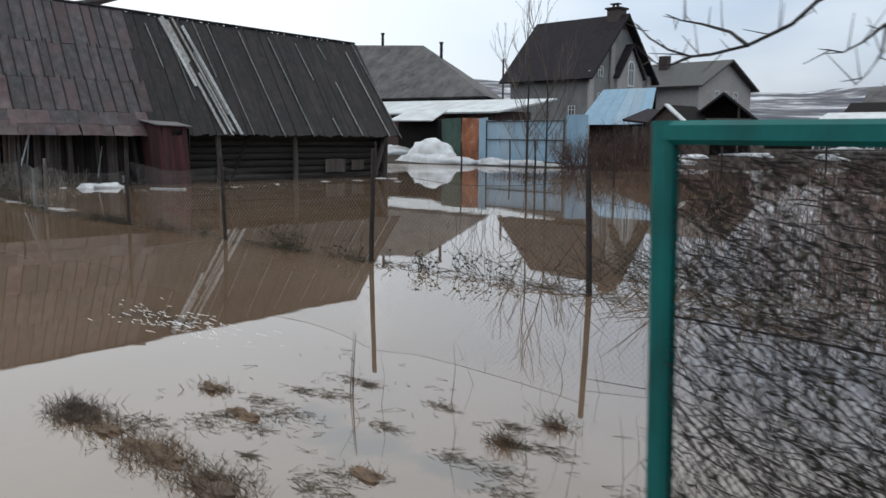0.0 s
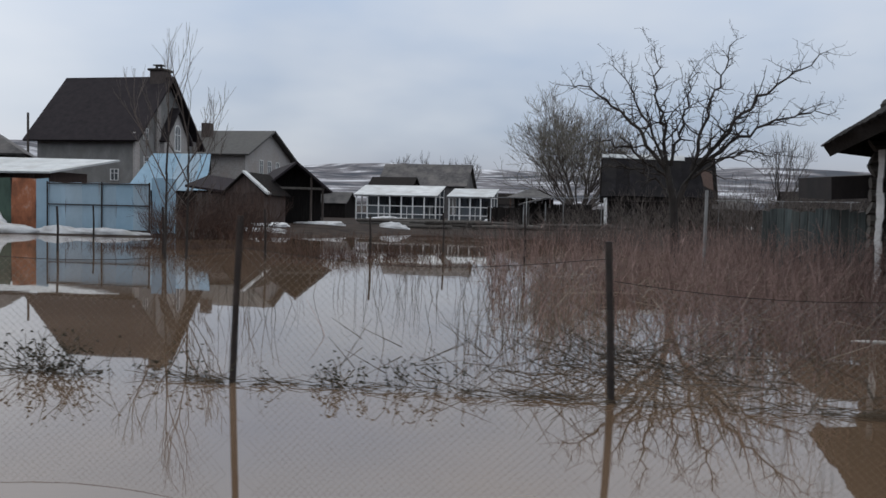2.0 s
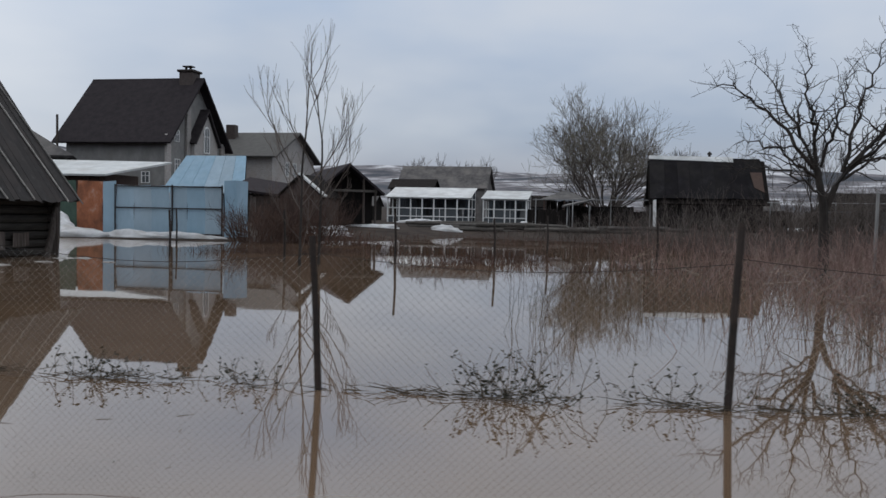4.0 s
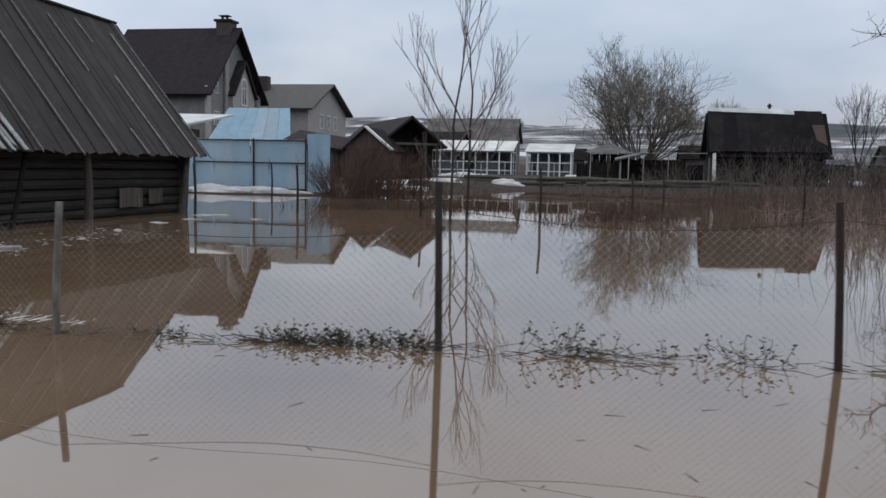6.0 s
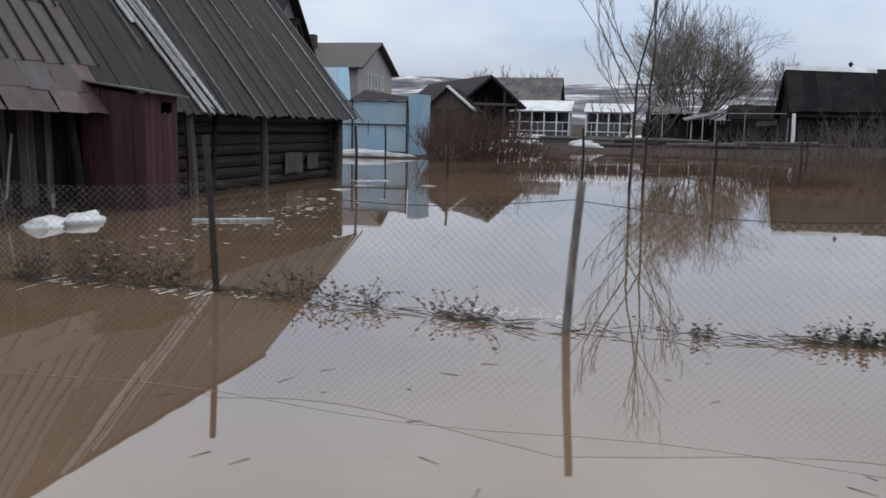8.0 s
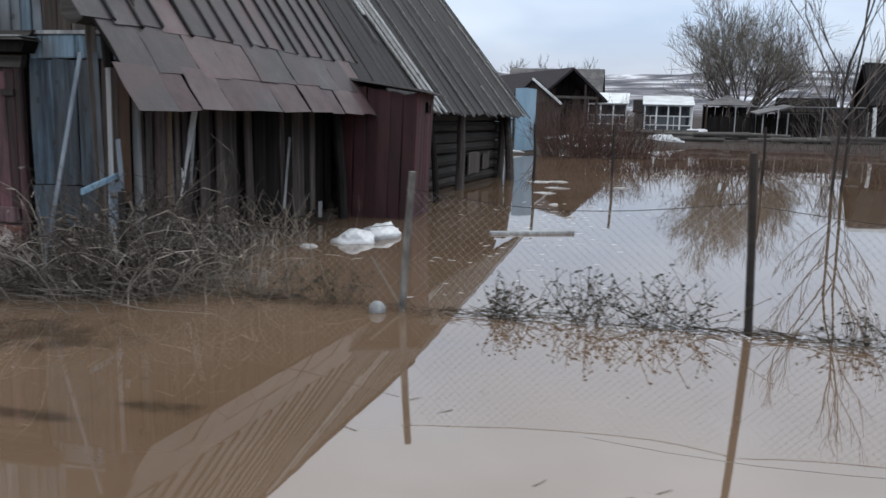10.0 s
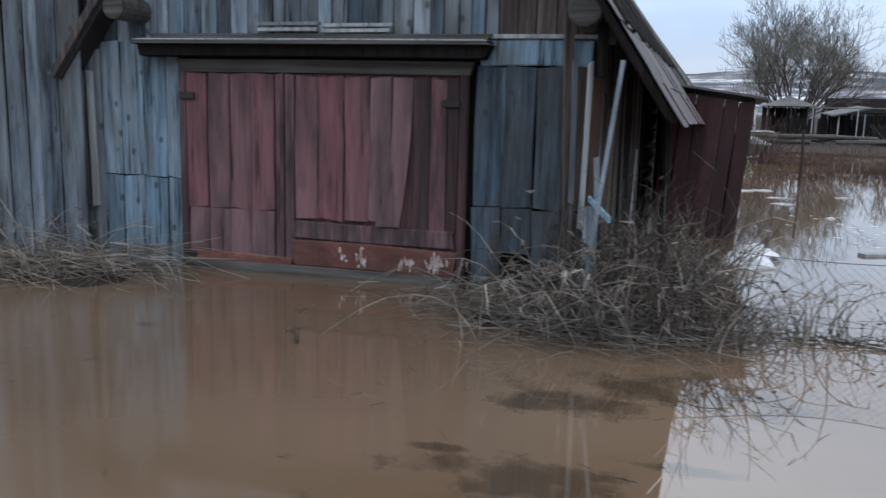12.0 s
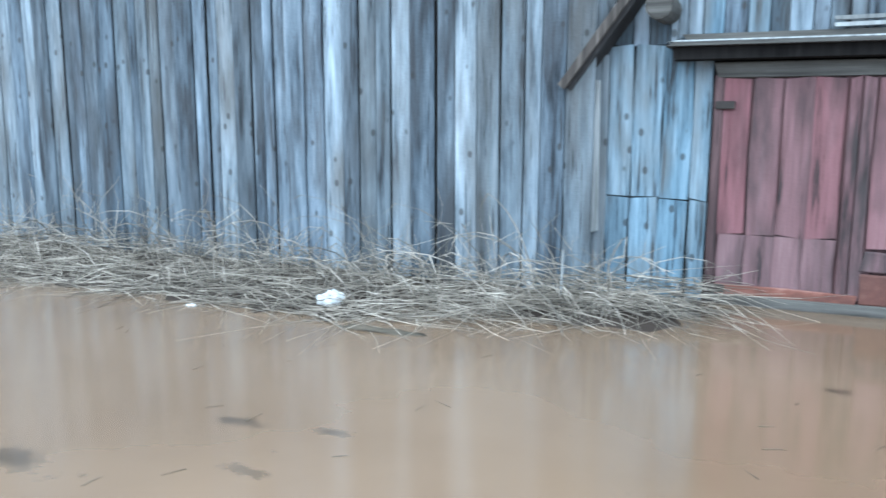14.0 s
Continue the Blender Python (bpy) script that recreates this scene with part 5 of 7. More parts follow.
for s_ in (-1.6, 0.9, 1.6):
    bm = bmesh.new()
    p = ap + hs * s_
    beam(bm, (p.x, p.y, 0.1), (p.x, p.y, 4.12 - abs(s_) * 0.82 - 0.1), 0.12, 0.12)
    part("post", bm, M_BROWN, hut)
bm = bmesh.new()
beam(bm, ap + hs * -1.7 + Vector((0, 0, -1.6)), ap + hs * 1.7 + Vector((0, 0, -1.6)), 0.12, 0.14)
part("tie_beam", bm, M_DARKX, hut)


# glazed greenhouses
def greenhouse(x0, x1, y0, y1, ze, zr, n, label, depth_n=2):
    g = thing("greenhouse", ((x0 + x1) / 2, (y0 + y1) / 2, 0.3), label, "greenhouse", "greenhouses beside the garden")
    bm = bmesh.new()
    slab(bm, ((x0 - 0.2, y0 - 0.25, ze), (x1 + 0.2, y0 - 0.25, ze), (x1 + 0.2, y1, zr), (x0 - 0.2, y1, zr)), 0.07)
    part("roof", bm, M_WHITER, g, "pale translucent sheet roof")
    bm = bmesh.new()
    box(bm, (x0, y1 - 0.1, 0.2), (x1, y1, zr - 0.1))
    part("back_wall", bm, M_GREY, g)
    w = (x1 - x0) / n
    for k in range(n + 1):
        piece("post", M_WHITE, g, (x0 + k * w, y0, 0.15), (x0 + k * w, y0, ze - 0.02), 0.13, 0.1)
    for k in range(depth_n + 1):
        for xx in (x0, x1):
            yy = y0 + (y1 - y0) * k / depth_n
            piece("post", M_WHITE, g, (xx, yy, 0.15), (xx, yy, ze + (zr - ze) * k / depth_n - 0.05), 0.11, 0.1, (1, 0, 0))
    for z in (0.3, 1.0, 1.75, ze - 0.1):
        piece("rail", M_WHITE, g, (x0, y0 - 0.01, z), (x1, y0 - 0.01, z), 0.09, 0.08)
        for xx in (x0, x1):
            piece("rail", M_WHITE, g, (xx, y0, z), (xx, y1, z), 0.09, 0.08, (1, 0, 0))
    for k in range(n):
        if k % 2 == 0:
            piece("glazing_bar", M_WHITE, g, (x0 + (k + 0.5) * w, y0, 0.3), (x0 + (k + 0.5) * w, y0, 1.75), 0.05, 0.06)
        piece("pane", M_GLASS, g, (x0 + (k + 0.5) * w, y0 + 0.03, 0.3), (x0 + (k + 0.5) * w, y0 + 0.03, 0.98), w - 0.12, 0.012, variant=0)
        if k % 3:
            piece("pane", M_GLASS, g, (x0 + (k + 0.5) * w, y0 + 0.03, 1.02), (x0 + (k + 0.5) * w, y0 + 0.03, 1.72), w - 0.12, 0.012, variant=0)
    for k in range(3):
        piece("inner_board", M_PALE, g, (x0 + (k + 0.7) * (x1 - x0) / 3.2, y1 - 0.5, 0.3), (x0 + (k + 0.7) * (x1 - x0) / 3.2, y1 - 0.5, 1.5 + 0.2 * k), 0.5, 0.05)
    return g


greenhouse(-8.7, -1.1, 72.0, 75.5, 2.75, 3.75, 7, "long white-framed greenhouse with pale sheet roof")
greenhouse(0.45, 4.25, 70.5, 74.0, 2.7, 3.5, 4, "short white-framed greenhouse with glazed front")

# far grey-roofed house
fh = thing("house", (-11, 113, 0.3), "far low house under a grey slate roof", "house")
gable_walls(fh, -17.2, -5.2, 109, 117, 0.2, 5.0, 7.7, M_SLATE)
gable_roof(fh, -17.2, -5.2, 109, 117, 5.1, 8.0, 0.4, M_SLATE)
an = thing("annex", (-13.5, 105, 0.3), "dark annex with a low roof before the far house", "shed")
gable_walls(an, -16.8, -11.2, 103, 107, 0.2, 4.6, 5.6, M_DARK)
gable_roof(an, -16.8, -11.2, 103, 107, 4.7, 5.8, 0.3, M_DARK)

# gazebo
gz = thing("gazebo", (7.4, 75, 0.4), "brown timber gazebo with a hipped roof", "gazebo")
bm = bmesh.new()
apx = bm.verts.new((7.4, 75, 3.7))
cs = [bm.verts.new(p) for p in ((5.3, 73, 2.8), (9.5, 73, 2.8), (9.5, 77, 2.8), (5.3, 77, 2.8))]
for k in range(4):
    bm.faces.new((apx, cs[k], cs[(k + 1) % 4]))
bm.faces.new(cs)
part("roof", bm, M_SLATE, gz, "grey-brown hipped roof")
for x, y in ((5.6, 73.3), (9.2, 73.3), (9.2, 76.7), (5.6, 76.7), (7.4, 73.3)):
    piece("post", M_REDSHED, gz, (x, y, 0.2), (x, y, 2.85), 0.14, 0.14)
board_wall(gz, (5.6, 73.35, 0), (9.2, 73.35, 0), 0.3, 1.3, M_DARK, 0.2, seed=12)
board_wall(gz, (5.6, 76.6, 0), (9.2, 76.6, 0), 0.3, 2.7, M_DARK, 0.3, seed=13)

# dark shed at the right with a white corner pole
ds = thing("dark_shed", (17.7, 57, 0.2), "dark board shed with a tarred roof", "shed")
gable_walls(ds, 14.2, 21.2, 55.8, 60.2, 0.0, 2.6, 5.0, M_DARK)
gable_roof(ds, 14.2, 21.2, 55.8, 60.2, 2.7, 5.3, 0.35, M_DARK, thick=0.12)
board_wall(ds, (14.2, 55.75, 0), (21.2, 55.75, 0), 0.0, 2.5, M_DARK, 0.22, seed=5)
piece("corner_post", M_WHITE, ds, (14.3, 55.4, 0.0), (14.25, 55.5, 2.5), 0.22, 0.14)


def shed_roof(x, d, lift):
    """A point of the front roof slope, d metres below the ridge along y."""
    return (x, 58.0 - d, 5.3 + lift - 1.1 * d)


r_ = random.Random(19)
x = 13.95
while x < 20.9:
    w = min(r_.uniform(0.75, 1.1), 21.4 - x)
    l = 0.17 + r_.uniform(0, 0.03)
    bm = bmesh.new()
    slab(bm, (shed_roof(x, 0.02, l), shed_roof(x + w - 0.006, 0.02, l), shed_roof(x + w - 0.006 + r_.gauss(0, 0.008), 2.54 + r_.uniform(0, 0.1), l), shed_roof(x + r_.gauss(0, 0.008), 2.54 + r_.uniform(0, 0.1), l)), 0.1)
    part("felt_strip", bm, M_FELT, ds)
    x += w
bm = bmesh.new()
slab(bm, (shed_roof(13.9, -0.03, 0.33), shed_roof(19.5, -0.03, 0.23), shed_roof(19.5, 0.30, 0.23), shed_roof(13.9, 0.17, 0.30)), 0.08)
part("ridge_board", bm, M_WHITER, ds)
bm = bmesh.new()
slab(bm, (shed_roof(20.5, 0.95, 0.23), shed_roof(21.25, 0.95, 0.23), shed_roof(21.25, 2.2, 0.23), shed_roof(20.65, 1.9, 0.23)), 0.04)
part("rusty_patch", bm, M_REDSHED, ds, "brown rusty patch sheet")
bm = bmesh.new()
tube(bm, [(18.0, 58.3, 4.8), (18.0, 58.3, 5.75)], 0.09, 8)
pipe = part("stove_pipe", bm, M_IRON, ds)
bm = bmesh.new()
tube(bm, [(18.0, 58.3, 5.75), (18.0, 58.3, 5.83), (18.0, 58.3, 5.97)], [0.17, 0.15, 0.03], 8)
part("pipe_cap", bm, M_IRON, pipe)

# open canopy on thin posts
cn = thing("canopy", (9.0, 61, 0.3), "open board canopy on thin pale posts", "canopy")
bm = bmesh.new()
slab(bm, ((7.9, 59.2, 2.0), (10.2, 59.2, 2.55), (10.2, 63.5, 2.75), (7.9, 63.5, 2.2)), 0.1)
part("roof", bm, M_SLATE, cn)
for x in (7.9 + 0.4, 10.2 - 0.3):
    for y in (59.5, 63.2):
        piece("post", M_PALE, cn, (x, y, 0.1), (x, y, 2.1), 0.09, 0.09)
board_wall(cn, (7.9, 63.6, 0), (10.2 + 3, 63.6, 0), 0.1, 2.1, M_DARK, 0.25, seed=61)

# garden fences, rails and a wood pile on the far bank
gf = thing("garden_fence", (10, 60, 0.2), "dark weathered board fence along the garden", "fence")
board_wall(gf, (4.8, 63.5, 0), (14.2, 61.0, 0), 0.1, 1.75, M_DARK, 0.22, seed=31, gaps=0.06)
board_wall(gf, (21.2, 58, 0), (44, 52, 0), 0.1, 1.9, M_DARK, 0.25, seed=32, gaps=0.05)
pr = thing("pipe_rail", (10.6, 56, 0.2), "pale pipe rail on thin posts over the garden", "rail")
for a, b in (((6.0, 57.0, 2.42), (14.3, 55.8, 2.48)),):
    bm = bmesh.new()
    tube(bm, [a, b], 0.035, 6)
    part("rail", bm, M_PALE, pr)
bm = bmesh.new()
tube(bm, [(21.4, 55.6, 2.45), (30.0, 55.0, 2.5)], 0.035, 6)
part("rail", bm, M_PALE, pr)
for x in (6.2, 8.8, 11.4, 14.0, 21.6, 25.5, 29.5):
    bm = bmesh.new()
    yy = 57.0 - (x - 6) * 0.145 if x < 15 else 55.6 - (x - 21.4) * 0.07
    tube(bm, [(x, yy, 0.0), (x, yy, 2.47)], 0.04, 6)
    part("post", bm, M_PALE, pr)
wp = thing("log_pile", (7, 50, 0.2), "long heap of dark logs on the muddy bank", "log pile")
r_ = random.Random(77)
for k in range(46):
    x = r_.uniform(-1.5, 14)
    y = 50.5 + r_.uniform(-1.2, 1.2)
    z = 0.15 + r_.uniform(0.1, 0.55)
    piece("log", M_DARKX, wp, (x, y, z), (x + r_.uniform(2, 4.5), y + r_.uniform(-0.4, 0.4), z + r_.uniform(-0.08, 0.08)), 0.22, 0.22, (0, -1, 0), round_=True)

# sheds in the distance, scattered over the garden plots
r_ = random.Random(15)
for x, y, w, h, m_ in ((-14.5, 80, 4, 3.0, M_DARK), (-9.5, 92, 5, 3.2, M_REDSHED), (22, 88, 5, 3.0, M_REDSHED), (27, 95, 6, 3.4, M_DARK), (34, 78, 5, 3.2, M_DARK), (30, 64, 5, 3.3, M_GREY), (2, 100, 5, 3.6, M_SLATE), (40, 90, 6, 4.0, M_REDSHED), (19, 102, 6, 4.2, M_SLATE)):
    s = thing("garden_shed", (x, y, 0.3), "weathered garden shed among bare plots", "shed", "garden sheds far off")
    gable_walls(s, x - w / 2, x + w / 2, y, y + 3.5, 0.2, h * 0.68, h, m_)
    gable_roof(s, x - w / 2, x + w / 2, y, y + 3.5, h * 0.7, h * 1.05, 0.25, M_SLATE if m_ is M_DARK else M_DARK, thick=0.08)

# ---------------------------------------------------------------- log house with the blue window
r_eave = random.Random(77)
lh = thing("log_house", (22, 12, 0), "dark log house with blue window and deep eaves", "house")
for k in range(17):
    z = -0.1 + k * 0.225
    piece("log", M_DARKW, lh, (19.62, 4.0, z), (19.62, 12.2, z), 0.235, 0.235, (-1, 0, 0), round_=True) if 0.45 < z < 2.25 else piece("log", M_DARKW, lh, (19.62, 4.0, z), (19.62, 15.85, z), 0.235, 0.235, (-1, 0, 0), round_=True)
    if 0.45 < z < 2.25:
        piece("log", M_DARKW, lh, (19.62, 13.6, z), (19.62, 15.85, z), 0.235, 0.235, (-1, 0, 0), round_=True)
    if k < 13:
        piece("log", M_DARKX, lh, (19.3, 15.5, z + 0.11), (26.0, 15.5, z + 0.11), 0.235, 0.235, (0, 1, 0), round_=True)
bm = bmesh.new()
box(bm, (19.75, 4.0, -0.3), (19.9, 15.4, 3.7))
part("inner_wall", bm, M_DARK, lh)
window(lh, (19.50, 12.9, 1.36), 1.0, 1.62, "-x", M_WHITE, bars=1)
for y in (12.27, 13.53):
    bm = bmesh.new()
    box(bm, (19.40, y - 0.13, 0.45), (19.55, y + 0.13, 2.24), 0.015)
    part("shutter", bm, M_BLUEW, lh, "blue painted board")
bm = bmesh.new()
box(bm, (19.38, 12.1, 2.22), (19.52, 13.7, 2.36), 0.02)
box(bm, (19.38, 12.13, 0.38), (19.52, 13.67, 0.47), 0.02)
part("window_surround", bm, M_BLUEW, lh, "blue cornice and sill")
bm = bmesh.new()
slab(bm, ((18.5, 3.0, 3.45), (18.62, 16.2, 2.78), (23.0, 16.2, 5.9), (23.0, 3.0, 6.4)), 0.26)
part("roof", bm, M_DARK, lh, "dark tarred roof with deep eaves")
for k in range(46):                       # torn felt and shingle ends along the eave
    y = 3.1 + k * 0.285
    f = (y - 3.0) / 13.2
    x, z = 18.5 + 0.12 * f, 3.45 - 0.67 * f
    w = r_eave.uniform(0.12, 0.30)
    d = r_eave.uniform(0.02, 0.13)
    piece("shingle", M_DARK, lh, (x + 0.35, y, z + 0.26), (x - d, y + r_eave.uniform(-.03, .03), z + 0.0 - d * 0.75), w, 0.03, (-0.58, 0, 0.81))
bm = bmesh.new()
slab(bm, ((27.45, 3.0, 2.72), (27.45, 16.2, 2.72), (23.0, 16.2, 5.9), (23.0, 3.0, 5.9)), 0.14)
part("roof", bm, M_TAR, lh)
bm = bmesh.new()
vs = [bm.verts.new(p) for p in ((19.7, 15.6, 2.8), (26.3, 15.6, 2.8), (23.0, 15.6, 5.7))]
ws = [bm.verts.new(v.co + Vector((0, -0.06, 0))) for v in vs]
bm.faces.new(vs), bm.faces.new(ws)
part("gable", bm, M_DARK, lh)
r_ = random.Random(3)
z = -0.1
while z < 2.5:                            # flaking white corner batten
    h = r_.uniform(0.14, 0.3)
    piece("corner_batten", M_WHITE, lh, (19.41 + r_.uniform(-.014, .014), 15.27, z), (19.41 + r_.uniform(-.018, .018), 15.27, z + h), r_.uniform(0.10, 0.15), 0.03, (-0.7, -0.7, 0))
    z += h * 0.97
bm = bmesh.new()                          # board closing the eave end
vs = [bm.verts.new(p) for p in ((18.78, 15.95, 2.62), (19.72, 15.95, 2.5), (19.72, 15.95, 3.4))]
ws = [bm.verts.new(v.co + Vector((0, -0.05, 0))) for v in vs]
bm.faces.new(vs), bm.faces.new(ws)
for k in range(3):
    bm.faces.new((vs[k], vs[(k + 1) % 3], ws[(k + 1) % 3], ws[k]))
part("eave_board", bm, M_DARK, lh)
lo_ = thing("lean_to", (20.5, 17.5, 0), "dark lean-to behind the log house", "shed")
bm = bmesh.new()
slab(bm, ((18.9, 16.6, 2.2), (24, 16.6, 2.5), (24, 19.5, 2.7), (18.9, 19.5, 2.3)), 0.45)
part("roof", bm, M_TAR, lo_)
bm = bmesh.new()
box(bm, (20.6, 17.0, -0.3), (24, 19.4, 2.2))
part("wall", bm, M_DARK, lo_)
pf = thing("plank_fence", (19, 17.5, 0), "grey-green weathered plank fence beside the log house", "fence")
M_GGREY = surface("grey_green_planks", ((0.28, (0.025, 0.032, 0.033)), (0.5, (0.06, 0.075, 0.077)), (0.75, (0.125, 0.148, 0.15))), VERT, stain=(0.07, 0.075, 0.07), per_piece=0.3)
board_wall(pf, (18.0, 18.6, 0), (20.4, 16.6, 0), -0.2, 1.55, M_GGREY, 0.17, (-0.6, -0.8, 0), seed=41)
bm = bmesh.new()
tube(bm, [(16.74, 18.3, -0.3), (16.76, 18.3, 1.95)], [0.04, 0.034], 8)
single("wooden_post", bm, M_PALE, "pale grey wooden post among the reeds", "post")

# dark teal plank fence by the path, at the end of the wire fence
tf = thing("teal_plank_fence", (18.3, 5.5, 0), "dark teal plank fence standing in the water", "fence")
M_TEAL = surface("dark_teal_planks", ((0.3, (0.008, 0.022, 0.022)), (0.55, (0.018, 0.05, 0.05)), (0.8, (0.05, 0.085, 0.08))), VERT, stain=(0.02, 0.025, 0.022), per_piece=0.3)
bm = bmesh.new()
tube(bm, [(17.55, 5.5, -0.3), (17.55 + 0.01, 5.5, 0.45), (17.55 - 0.01, 5.5, 1.3)], [0.055, 0.05, 0.045], 8)
part("post", bm, M_BROWN, tf, "weathered wooden post")
board_wall(tf, (17.55 + 0.1, 5.5 + 0.02, 0), (17.55 + 1.9, 5.5 + 0.1, 0), -0.2, 1.55, M_TEAL, 0.13, seed=55)
piece("rail", M_TEAL, tf, (17.55 - 0.03, 5.5 - 0.03, 0.86), (17.55 + 1.9, 5.5 + 0.05, 0.88), 0.07, 0.04)

# ---------------------------------------------------------------- trees
def grow(segs, p, d, length, r, depth, rng, spread=0.6, up=0.15, steps=4, shrink=0.68, kids=3, wob=0.14, tip=0.0025):
    p, d = Vector(p), Vector(d).normalized()
    for i in range(steps):
        d = (d + Vector((rng.gauss(0, wob), rng.gauss(0, wob), rng.gauss(0, wob) + up * 0.25))).normalized()
        q = p + d * (length / steps)
        r1 = max(r * (1 - 0.38 / steps), tip)
        segs.append((*p, r, *q, r1))
        p, r = q, r1
        if depth > 0 and i >= 1:
            for _ in range(kids if i == steps - 1 else max(1, kids - 2)):
                side = Vector((rng.gauss(0, 1), rng.gauss(0, 1), rng.gauss(0, 0.6)))
                nd = (d * (1 - spread * 0.45) + side.normalized() * spread + Vector((0, 0, up))).normalized()
                grow(segs, p, nd, length * shrink * rng.uniform(0.7, 1.15), max(r * rng.uniform(0.5, 0.72), tip), depth - 1, rng, spread, up, steps, shrink, kids, wob, tip)


def bare_tree(name, base, limbs, label, seed, trunk=None, mat_b=M_BARK, mat_t=M_TWIG, **kw):
    """trunk: (radius, points) and limbs: (start, way, length, radius, depth)."""
    rng = random.Random(seed)
    t = thing(name, base, label, "tree")
    if trunk:
        bm = bmesh.new()
        n = len(trunk[1])
        tube(bm, trunk[1], [trunk[0] * (1 - 0.35 * i / (n - 1)) for i in range(n)], 9)
        part("trunk", bm, mat_b, t)
    thick, thin = [], []
    for s, w, l, r, dep in limbs:
        segs = []
        grow(segs, s, w, l, r, dep, rng, **kw)
        for g in segs:
            (thick if g[3] > 0.022 else thin).append(g)
    if thick:
        stem_part("crown_frame", thick, mat_b, t, sides=6)
    if thin:
        stem_part("crown", thin, mat_t, t, "bare thin twigs")
    return t


# spreading apple tree: long arching limbs set with short spurs
def orchard_limb(segs, start, reach, r, rng, rise=0.5):
    p, reach = Vector(start), Vector(reach)
    n = 16
    pts = []
    for k in range(n + 1):
        f = k / n
        q = Vector(start) + reach * f + Vector((0, 0, rise * math.sin(math.pi * f))) + Vector((rng.gauss(0, 0.05), rng.gauss(0, 0.05), rng.gauss(0, 0.05))) * min(1.0, 4 * f)
        pts.append(q)
    for k in range(n):
        r0, r1 = r * (1 - 0.85 * k / n), r * (1 - 0.85 * (k + 1) / n)
        segs.append((*pts[k], r0, *pts[k + 1], r1))
        d = (pts[k + 1] - pts[k]).normalized()
        for _ in range(2 if k > 2 else 1):
            side = Vector((rng.gauss(0, 1), rng.gauss(0, 1), rng.gauss(0.25, 0.8))).normalized()
            w = (d * 0.65 + side * 0.85).normalized()
            ln = rng.uniform(0.25, 0.95) * (1.1 - 0.5 * k / n)
            a, ra = pts[k + 1], max(r1 * 0.55, 0.0055)
            for m in range(5):
                b = a + (w + Vector((rng.gauss(0, 0.22), rng.gauss(0, 0.22), rng.gauss(0.06, 0.2)))).normalized() * ln / 4
                rb = max(ra * 0.82, 0.0042)
                segs.append((*a, ra, *b, rb))
                for _k in range(rng.choice((0, 1, 1, 2))):
                    t = b + Vector((rng.gauss(0, 0.09), rng.gauss(0, 0.09), rng.gauss(0.03, 0.09)))
                    segs.append((*b, rb * 0.85, *t, 0.0032))
                a, ra = b, rb


apple = thing("apple_tree", (16.2, 20.5, 0.2), "spreading bare apple tree with dark arching limbs", "tree")
for name_, r0, pts in (("trunk", 0.13, ((16.3, 20.5, -0.3), (16.25, 20.5, 0.9), (16.2, 20.45, 1.7), (16.0, 20.4, 2.6))), ("second_stem", 0.09, ((16.22, 20.48, 1.5), (16.45, 20.5, 2.1), (16.7, 20.5, 2.6)))):
    bm = bmesh.new()
    tube(bm, pts, [r0 * (1 - 0.4 * i / (len(pts) - 1)) for i in range(len(pts))], 9)
    part(name_, bm, M_BARK, apple)
r_ = random.Random(12)
for p, w, r0, rise in (((16.0, 20.4, 2.5), (-2.5, 0.2, 2.3), 0.055, 0.35), ((16.0, 20.4, 2.6), (-0.4, -0.3, 2.9), 0.05, 0.0), ((16.6, 20.5, 2.5), (1.0, 0.3, 3.3), 0.05, 0.1), ((16.7, 20.5, 2.55), (2.9, -0.2, 2.8), 0.055, 0.3), ((16.7, 20.5, 2.5), (3.3, 0.4, 1.5), 0.05, 0.4), ((16.05, 20.4, 2.3), (-2.0, -0.4, 0.9), 0.042, 0.25),
                       ((16.4, 20.5, 2.1), (1.8, -0.9, 1.9), 0.042, 0.3), ((16.0, 20.4, 2.55), (-1.4, 0.6, 2.7), 0.045, 0.2), ((16.1, 20.4, 2.0), (-1.9, 0.7, 0.5), 0.035, 0.3), ((16.6, 20.5, 2.3), (2.4, 0.8, 0.6), 0.038, 0.35), ((16.1, 20.4, 2.6), (0.5, -0.8, 2.4), 0.042, 0.1)):
    segs = []
    orchard_limb(segs, p, w, r0, r_, rise)
    stem_part("limb", segs, M_BARK, apple, sides=4)
M_WILLOW = surface("olive_grey_twigs", ((0.3, (0.10, 0.088, 0.072)), (0.7, (0.20, 0.178, 0.15))), (2, 2, 2), bump=0)
# broad willow far behind
limbs = []
rl = random.Random(6)
for k in range(34):
    a = rl.uniform(0, 2 * math.pi)
    sp = rl.uniform(0.1, 1.7)
    limbs.append(((10.9 + 0.6 * math.cos(a), 93.5 + 0.6 * math.sin(a), 1.2 + 0.8 * rl.random()), (sp * math.cos(a), sp * math.sin(a), 1.0), rl.uniform(4.6, 5.6) * (1.2 if sp < 0.7 else 1.0), 0.10, 4 if k % 3 == 0 else 3))
bare_tree("willow", (10.9, 93.5, 0.4), limbs, "broad bare willow with a dense round crown", 23, (0.45, [(10.9, 93.5, 0.0), (10.95, 93.5, 1.4), (10.9, 93.5, 2.6)]), mat_b=M_TWIG, mat_t=M_WILLOW, spread=0.58, up=0.14, shrink=0.62, kids=3, wob=0.14, tip=0.012)
